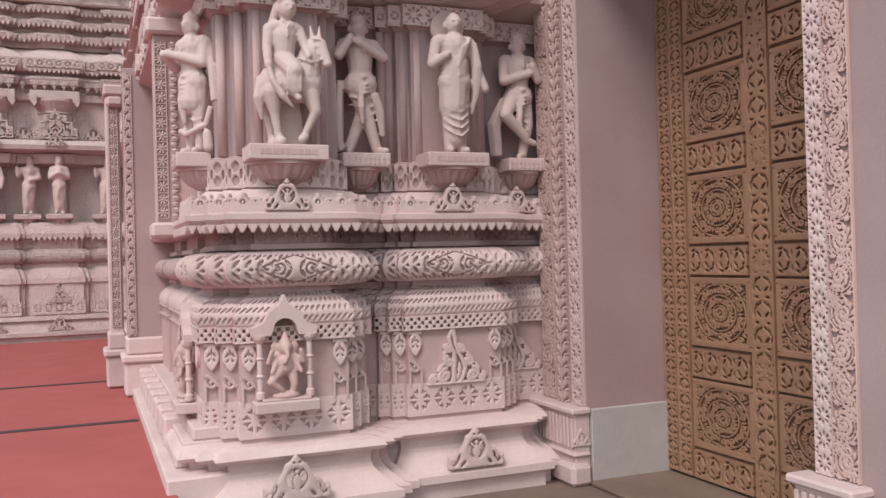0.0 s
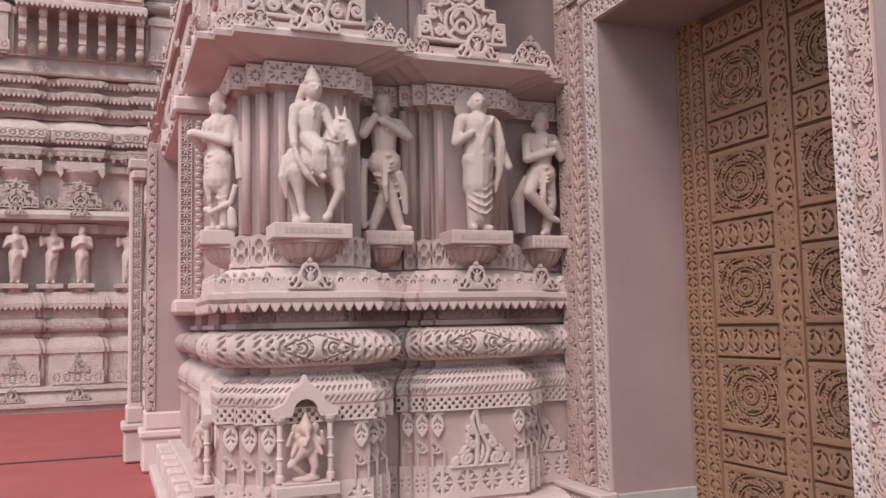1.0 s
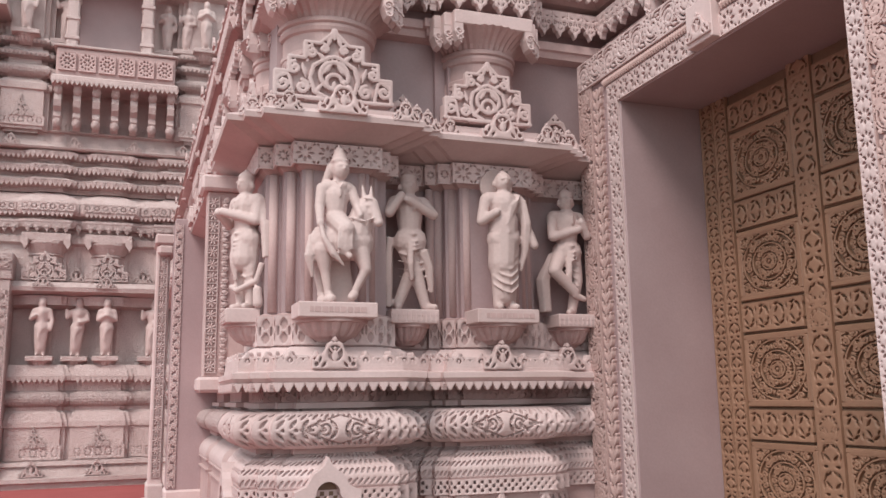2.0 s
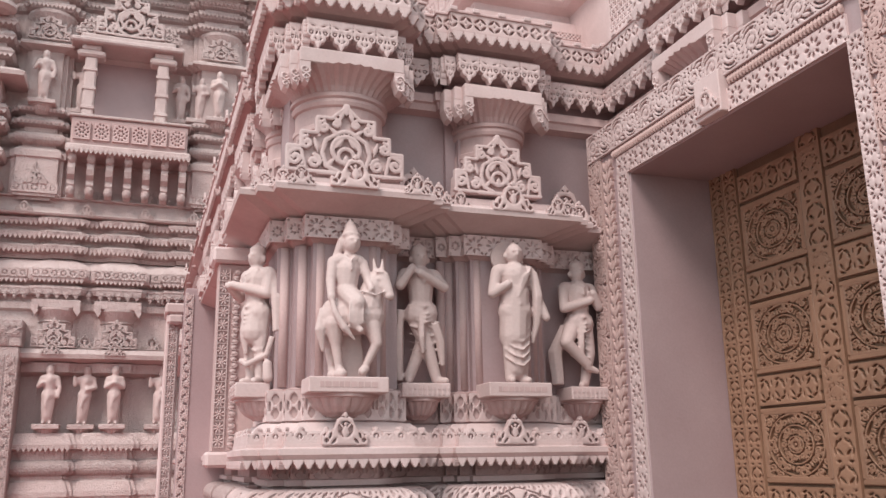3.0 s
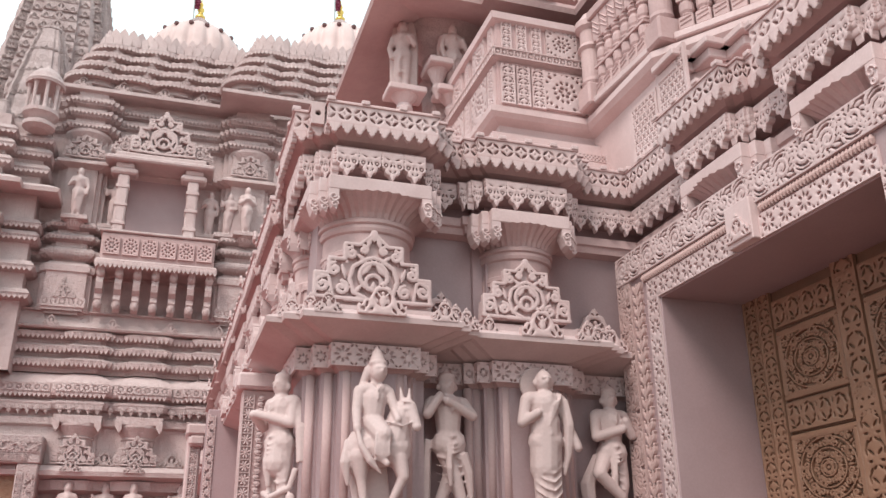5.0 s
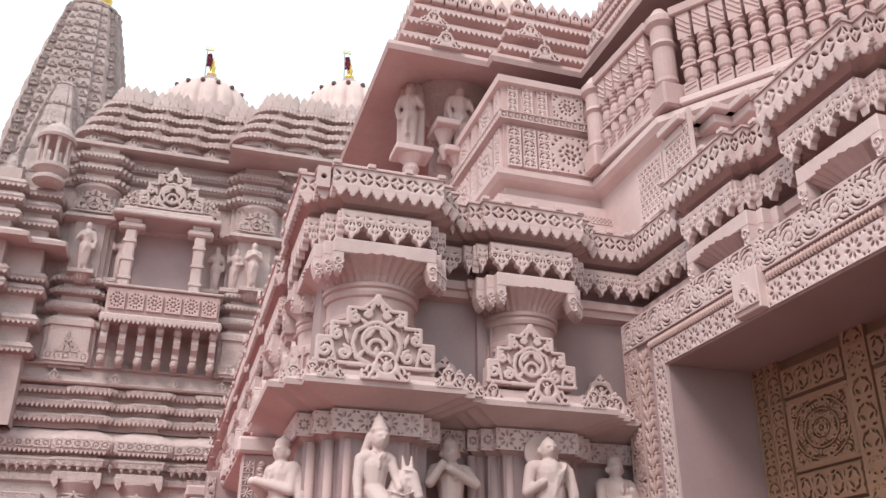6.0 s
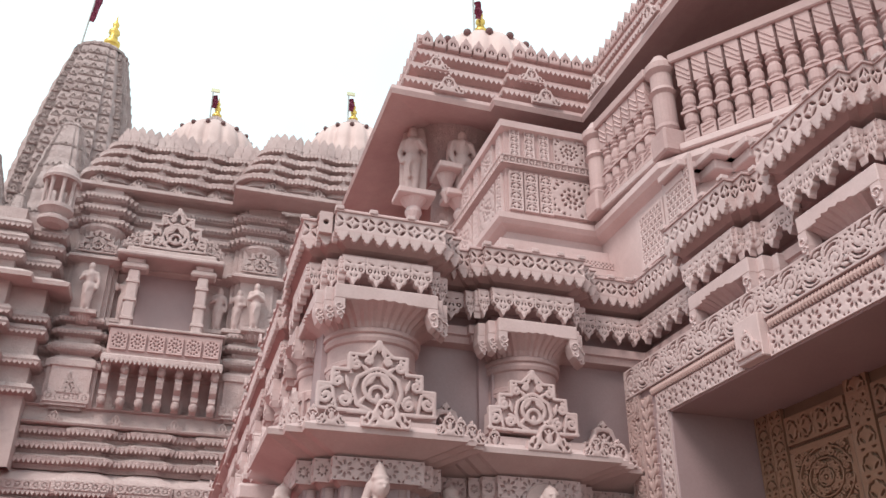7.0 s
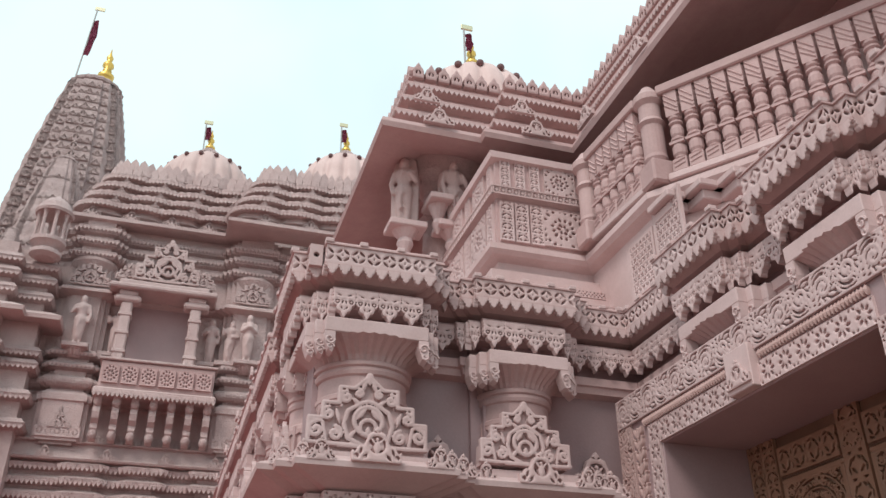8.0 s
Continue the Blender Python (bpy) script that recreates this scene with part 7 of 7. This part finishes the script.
main_spire = spire(-4.05, 24.6, 9.0, 20.0, 1.82, 0.78, "temple_spire", "tall curved sandstone spire with tiers of arch motifs", 32)
finial(main_spire, 11.3, 1.0, (0.25, -0.3))
flagpole(main_spire, -0.62, -0.4, 11.1, 3.1, 1.5, 0.05)
spire(-4.0, 22.4, 9.0, 15.9, 1.05, 0.30, "temple_spire", "smaller sandstone spire leaning on the tall one", 9)
spire(-5.6, 21.5, 9.0, 14.2, 0.9, 0.25, "temple_spire", "small sandstone corner spire", 8)
spire(-4.9, 19.6, 9.0, 12.6, 0.5, 0.14, "temple_spire", "small sandstone corner spire", 7)
spire(-4.1, 18.9, 9.0, 11.8, 0.42, 0.12, "temple_spire", "small sandstone corner spire", 7)


def dome(x, y, z, r, label):
    t = thing("dome", label, "dome", "roof domes", at=(x, y, z))
    bm_ = bmesh.new()
    prof = [(r * 1.04, -1.6), (r * 1.04, -0.1)] + [(r * math.cos(a), r * 0.95 * math.sin(a)) for a in [math.pi / 2 * k / 12 * 0.93 for k in range(13)]]
    lathe(bm_, prof, 192, 0, 0, 0, 16, 0.06)
    part("shell", bm_, DOME, t, smooth=True)
    bm_ = bmesh.new()
    lathe(bm_, [(r * 0.38, r * 0.84), (r * 0.42, r * 0.89), (r * 0.37, r * 0.95), (r * 0.24, r * 1.04), (r * 0.16, r * 1.14), (r * 0.09, r * 1.20)], 48, 0, 0, 0, 24, 0.10)
    part("ribbed_cap", bm_, FARST, t)
    finial(t, r * 1.12, r * 0.42)
    me = bpy.data.meshes.get("stud")
    if not me:
        b2 = bmesh.new()
        ball(b2, 0, 0, 0, 0.065, None, None, 2)
        me = mesh_of("stud", b2, STUD)
    for k in range(16):
        a = 2 * math.pi * k / 16 + math.pi / 16
        for el in (0.62,):
            put("stud", me, t, Matrix.Translation((r * 0.98 * math.cos(el) * math.cos(a), r * 0.98 * math.cos(el) * math.sin(a), r * 0.95 * math.sin(el) + 0.02)))
    flagpole(t, -r * 0.14, -0.12, r * 1.1, r * 0.72, r * 0.9, -0.02)
    return t


dome(-0.22, 21.0, 14.72, 1.26, "pale pink ribbed dome with a gilded finial")
dome(3.42, 19.95, 14.72, 1.24, "pale pink ribbed dome with a gilded finial")
dome(3.95, 11.0, 10.75, 1.12, "pale pink ribbed dome with a gilded finial and flag")
bm = bmesh.new()
box(bm, -2.0, 19.6, 9.0, 6.0, 26.0, 13.4)
part("roof_mass", bm, FARPL, far)
bm = bmesh.new()
box(bm, -9.0, 18.0, 0.0, -2.4, 26.0, 9.2)
part("wing_mass", bm, FARPL, wing)

# ---- upper terrace behind the near cornice ----
upper = thing("upper_terrace", "raised sandstone terrace with rosette parapet and mouldings", "terrace")
UT = [(2.70, 13.0), (2.70, 6.95), (3.70, 6.95), (3.70, 5.66), (4.98, 3.86), (4.98, 1.0)]
bm = bmesh.new()
sweep(bm, [(0.95, 16.0), (0.95, 6.2), (3.5, 6.2), (3.5, 1.0)], [(0.0, 4.9), (0.0, 5.11), (-6, 5.115)])
part("roof_slab", bm, PINK, upper)
course("terrace_wall", UT, [(0.0, 5.0), (0.0, 6.12)], PALE, upper)
course("terrace_moulding", UT[:3], [(0.28, 5.36), (0.34, 5.40), (0.34, 5.53), (0.27, 5.56), (0.27, 5.62), (0.19, 5.66), (0.19, 5.74), (0.12, 5.78), (0.12, 5.88), (0.04, 5.92)], PALE, upper, "stepped pale mouldings under the parapet")
relief_on("moulding_lattice", UT[:3], [(0.342, 5.41), (0.342, 5.52)], f_cross, PALE, upper, 0.016, 0.007, depth=0.0)
rows_along("toothed_edge", UT[:3], 0.335, 5.41, lambda d: tooth_row(d, 0.08, 0.075), PALE, upper)
relief_on("moulding_carving", UT[:3], [(0.192, 5.665), (0.192, 5.735)], f_checker, PALE, upper, 0.012, 0.007, depth=0.0)
course("terrace_slab", UT, [(0.0, 6.02), (0.09, 6.06), (0.13, 6.10), (0.13, 6.16), (0.06, 6.20), (-0.3, 6.21)], PALE, upper)
PAR = UT[:3]
course("parapet", PAR, [(0.0, 6.20), (0.0, 7.20)], PINK, upper)
course("parapet_band", PAR, [(0.0, 6.74), (0.05, 6.76), (0.05, 6.86), (0.0, 6.88)], PALE, upper)
rows_along("parapet_band_lattice", PAR, 0.052, 6.76, lambda d: lattice_row(d, 0.10, 0.008, 0.07), PALE, upper)
course("parapet_rail", PAR, [(0.0, 7.18), (0.06, 7.20), (0.07, 7.27), (0.0, 7.30), (-0.3, 7.31)], PALE, upper)
RD = fret("parapet_rosette", f_panel(0.44, 0.42, ((0.20, 6, 0.11, 0.08, 0.2), (0.50, 12, 0.10, 0.07, 0.4), (0.98, 20, 0.10, 0.07, 0.5), (1.22, 24, 0.10, 0.06, -0.6)), 0.02, (0.35, 0.68, 0.80)), -0.22, 0.22, -0.21, 0.21, PALE, 0.034, 0.007, 0.01, 0.002)
RL = fret("parapet_leafwork", f_leafrow(0.14, 0.44), -0.07, 0.07, -0.22, 0.22, PALE, 0.032, 0.0065, 0.01, 0.002)
for z in (6.48, 7.04):
    s = 1.0 if z < 6.6 else 0.78
    put("rosette", RD, upper, face(3.40, 6.948, z, s=s))
    for x in (2.80, 2.96, 3.12):
        put("leafwork", RL, upper, face(x, 6.948, z, s=s))
    for y in (7.4, 8.1, 8.8, 9.5, 10.2):
        put("rosette", RD, upper, face(2.698, y, z, "R", s))
        for dy in (-0.33, 0.33):
            put("leafwork", RL, upper, face(2.698, y + dy, z, "R", s))
def f_jali(U, V):
    """A screen of staggered four-petalled holes in a plain border."""
    c = 0.062
    j = np.floor(V / c)
    p, q = (U + (j % 2) * c / 2) % c - c / 2, V % c - c / 2
    inside = np.minimum(0.19 - abs(U), 0.23 - abs(V))
    f = cut(np.full(U.shape, 0.012), leaf_in(abs(p), abs(q), c * 0.20, c * 0.20, 0.785, c * 0.22, c * 0.12))
    return np.where(inside > 0, f, 0.012)


JALI = fret("jali_panel", f_jali, -0.22, 0.22, -0.26, 0.26, PALE, 0.024, 0.006, 0.008, 0.004)
# jali panels in the wall under the balustrade
for y, z in ((5.98, 5.66), (5.52, 5.82)):
    put("jali_panel", JALI, upper, face(3.69, y, z, "R"))
for k in range(6):
    bm = bmesh.new()
    box(bm, 3.60 + 0.165 * k, 5.36 - 0.232 * k, 5.99, 4.0 + 0.165 * k, 5.70 - 0.232 * k, 6.057, 0.01)
    box(bm, 3.66 + 0.165 * k, 5.42 - 0.232 * k, 5.90, 4.0 + 0.165 * k, 5.70 - 0.232 * k, 5.99, 0.01)
    part("step_slab", bm, PALE, upper)

# balustrade: one straight run, then a diagonal one
rail = thing("balustrade", "stone balustrade of turned posts under a plain pink rail", "balustrade")


def run(p, q, z0, z1, n, slope=0.0):
    p, q = Vector((*p, 0)), Vector((*q, 0))
    d = (q - p)
    side = Vector((d.y, -d.x, 0)).normalized()
    bm_ = bmesh.new()
    m = Matrix(((d.normalized().x, 0, side.x, p.x), (d.normalized().y, 0, side.y, p.y), (0, 1, 0, z1 - 0.10), (0, 0, 0, 1)))
    box(bm_, -0.04, 0, -0.06, d.length + 0.04, 0.10, 0.09, 0.012)
    part("handrail", bm_, PINK, rail, m=m)
    bm_ = bmesh.new()
    box(bm_, -0.04, z0 - z1 + 0.1, -0.08, d.length + 0.04, z0 - z1 + 0.17, 0.08, 0.01)
    part("foot_rail", bm_, PALE, rail, m=m)
    b2 = bmesh.new()
    H = z1 - z0 - 0.17
    box(b2, -0.066, -0.066, 0, 0.066, 0.066, 0.15 * H, 0.008)
    lathe(b2, [(0.058, 0.15 * H), (0.066, 0.17 * H), (0.050, 0.19 * H), (0.064, 0.22 * H), (0.066, 0.30 * H), (0.048, 0.37 * H), (0.068, 0.39 * H), (0.068, 0.41 * H), (0.046, 0.43 * H), (0.058, 0.46 * H), (0.060, 0.53 * H), (0.044, 0.58 * H), (0.064, 0.60 * H), (0.064, 0.62 * H), (0.042, 0.64 * H), (0.060, 0.66 * H), (0.062, 0.69 * H)], 12)
    prism(b2, [(-0.06, -0.06), (0.06, -0.06), (0.06, 0.06), (-0.06, 0.06)], 0.69 * H, H)
    prism(b2, [(-0.066, -0.066), (0.066, -0.066), (0.066, 0.066), (-0.066, 0.066)], 0.335 * H, 0.365 * H)
    for s in (-1, 1):
        for q0, q1 in ((0.97, 0.84), (0.90, 0.77), (0.83, 0.72)):
            tube(b2, [(-0.052, s * 0.062, q0 * H), (0.052, s * 0.062, q1 * H)], 0.010, 4)
            tube(b2, [(s * 0.062, -0.052, q0 * H), (s * 0.062, 0.052, q1 * H)], 0.010, 4)
        for q in (0.05, 0.10):
            tube(b2, [(-0.05, s * 0.068, q * H), (0.05, s * 0.068, (q + 0.03) * H)], 0.008, 4)
    me = mesh_of("baluster", b2, PINK)
    for i in range(n):
        c = p + d * ((i + 0.5) / n)
        put("baluster", me, rail, Matrix.Translation((c.x, c.y, z0 + 0.07)) @ Matrix.Rotation(math.atan2(d.y, d.x), 4, "Z"))


def newel(x, y, z0, h):
    bm_ = bmesh.new()
    box(bm_, x - 0.12, y - 0.12, z0, x + 0.12, y + 0.12, z0 + 0.24, 0.02)
    lathe(bm_, [(0.09, z0 + 0.24), (0.11, z0 + 0.28), (0.10, z0 + 0.32), (0.10, z0 + 0.62 * h), (0.13, z0 + 0.65 * h), (0.10, z0 + 0.70 * h), (0.10, z0 + 0.84 * h), (0.14, z0 + 0.88 * h), (0.14, z0 + 0.94 * h), (0.09, z0 + h), (0.05, z0 + 1.06 * h)], 20, x, y)
    part("newel", bm_, PINK, rail, smooth=False)


run((3.61, 6.56), (3.66, 5.72), 6.2, 7.22, 6)
run((3.78, 5.46), (4.92, 3.90), 6.2, 7.22, 13)
newel(3.60, 6.70, 6.2, 1.02)
newel(3.69, 5.58, 6.2, 1.02)
newel(4.97, 3.78, 6.2, 1.02)

# column with two bracket figures under the roof
column = thing("column", "stout carved sandstone column with bracket capital", "column", at=(2.72, 8.75, 5.1))
bm = bmesh.new()
lathe(bm, [(0.26, 0), (0.26, 1.2), (0.30, 1.25), (0.26, 1.3), (0.25, 2.3), (0.31, 2.36), (0.25, 2.42), (0.25, 2.72), (0.42, 2.9), (0.5, 3.05), (0.5, 3.15)], 28)
part("shaft", bm, FINE, column)
for s in (-1, 1):
    bm = bmesh.new()
    box(bm, s * 0.2 - 0.14, -0.62, 2.32, s * 0.2 + 0.14, -0.2, 2.40, 0.012)
    lathe(bm, [(0.02, 1.95), (0.07, 2.08), (0.05, 2.14), (0.12, 2.32)], 12, s * 0.2, -0.42)
    part("figure_bracket", bm, PALE, column)
for x, y, rot in ((2.18, 8.55, 28), (2.72, 8.42, 0)):
    bm = bmesh.new()
    figure(bm, 0.92, [[(-0.12, 0.77, 0.07), (-0.16, 0.6, 0.1), (-0.13, 0.45, 0.12)], [(0.12, 0.77, 0.07), (0.16, 0.62, 0.1), (0.10, 0.72, 0.16)]], straight)
    prism(bm, [(-0.16, 0), (0.16, 0), (0.17, 0.6), (0.13, 0.92), (0, 1.04), (-0.13, 0.92), (-0.17, 0.6)], -0.05, 0.02)
    carved("statue", bm, STATUE, Matrix.Translation((x, y, 7.20)) @ Matrix.Rotation(radians(-rot), 4, "Z") @ face(0, 0, 0), "pale sandstone bracket figure under the roof eave", "statue", 0.016, "bracket figures")
    t = thing("bracket_shelf", "small stone bracket with a turned drop", "shelf", "bracket figures' shelves", at=(x, y, 7.08))
    bm = bmesh.new()
    box(bm, -0.22, -0.22, 0.04, 0.22, 0.12, 0.12, 0.012)
    part("slab", bm, PALE, t)
    bm = bmesh.new()
    lathe(bm, [(0.02, -0.42), (0.07, -0.32), (0.05, -0.24), (0.10, -0.12), (0.08, -0.06), (0.16, 0.04)], 14, 0, -0.04)
    part("drop", bm, PALE, t)

# roof over the upper storey
roof = thing("upper_roof", "stepped sandstone roof with a wide eave and merlons", "roof")
RP = [(1.78, 16.0), (1.78, 7.85), (2.95, 7.85), (2.95, 7.72), (4.05, 7.72), (4.05, 3.55), (5.2, 2.4), (5.2, 0.5)]
course("eave_slab", RP, [(-2.6, 8.42), (-1.2, 8.36), (-0.25, 8.08), (-0.05, 8.04), (0.08, 8.02), (0.10, 8.08), (0.08, 8.14), (-0.1, 8.22), (-0.4, 8.34), (-0.8, 8.40)], PINK, roof)
for k in range(3):
    o, z = -0.22 - 0.10 * k, 8.24 + 0.30 * k
    course("roof_tier", RP, [(o - 0.1, z), (o, z + 0.02), (o, z + 0.12), (o + 0.12, z + 0.16), (o + 0.12, z + 0.21), (o + 0.02, z + 0.27), (o - 0.2, z + 0.31)], PINK, roof)
    rows_along("toothed_edge", RP, o + 0.11, z + 0.17, lambda d: tooth_row(d, 0.06, 0.065), PALE, roof)
course("roof_top", RP, [(-0.40, 9.1), (-0.40, 9.28), (-5.0, 9.30)], PINK, roof)
merlons([(1.78, 12.0)] + RP[1:6], -0.36, 9.16, 0.15, 0.24, PINK, roof)
for x, y in ((2.35, 7.72), (3.5, 7.60)):
    put("crest", CRESTB, roof, face(x, y, 8.14, s=0.9))
    put("crest", CRESTB, roof, face(x - 0.1, y + 0.16, 8.56, s=0.8))
for y in (7.2, 6.0, 4.8):
    put("crest", CRESTB, roof, face(3.93, y, 8.14, "R", 0.9))
course("ceiling_beam", [(2.9, 16.0), (2.9, 9.6), (5.6, 9.6), (5.6, 1.0)], [(0.0, 5.2), (0.0, 8.9)], PINK, roof)

# ---- side doorway on the flank, and a framed niche near the corner ----
porch = thing("door_frame_3", "plain pink jambs and carved borders of a flank doorway", "door frame", kind="structure")
bm = bmesh.new()
box(bm, 0.37, 9.5, 0.28, 1.0, 9.9, 3.66, 0.01)
part("jamb", bm, SMOOTH, porch)
part("border", vine(2.7, 0.075, 0.010), PALE, porch, m=face(0.41, 9.497, 0.9))
bm = bmesh.new()
box(bm, 0.21, 10.3, 0.28, 0.36, 10.6, 3.5, 0.01)
part("outer_post", bm, PALE, porch)
part("border", flower_strip(2.5, 0.10, 0.010), PALE, porch, m=face(0.285, 10.297, 0.95))
for x0, x1, y0 in ((0.33, 1.0, 9.46), (0.17, 0.40, 10.24)):
    bm = bmesh.new()
    box(bm, x0, y0, 0.28, x1, y0 + 0.5, 0.62, 0.02)
    box(bm, x0 - 0.03, y0 - 0.03, 0.62, x1 + 0.03, y0 + 0.5, 0.70, 0.02)
    box(bm, x0 + 0.02, y0 + 0.01, 0.70, x1 - 0.02, y0 + 0.5, 0.88, 0.02)
    part("pedestal", bm, PALE, porch)
bm = bmesh.new()
box(bm, 0.19, 10.2, 3.5, 0.46, 10.7, 3.62, 0.02)
box(bm, 0.22, 10.2, 3.38, 0.40, 10.7, 3.5, 0.03)
part("capital", bm, PALE, porch)
niche = thing("niche_frame", "framed sandstone niche border on the temple flank", "niche frame", kind="structure")
bm = bmesh.new()
box(bm, 0.47, 6.62, 1.93, 0.80, 6.78, 3.30, 0.008)
part("post", bm, PINK, niche)
part("border", flower_strip(1.3, 0.085, 0.008), PALE, niche, m=face(0.515, 6.617, 1.96))
part("border", bead_chain(1.3, 0.06, 0.010), PALE, niche, m=face(0.605, 6.617, 1.96))
bm = bmesh.new()
box(bm, 0.42, 6.56, 3.30, 0.80, 6.84, 3.42, 0.02)
box(bm, 0.43, 6.57, 1.82, 0.80, 6.84, 1.93, 0.02)
part("cap", bm, PALE, niche)
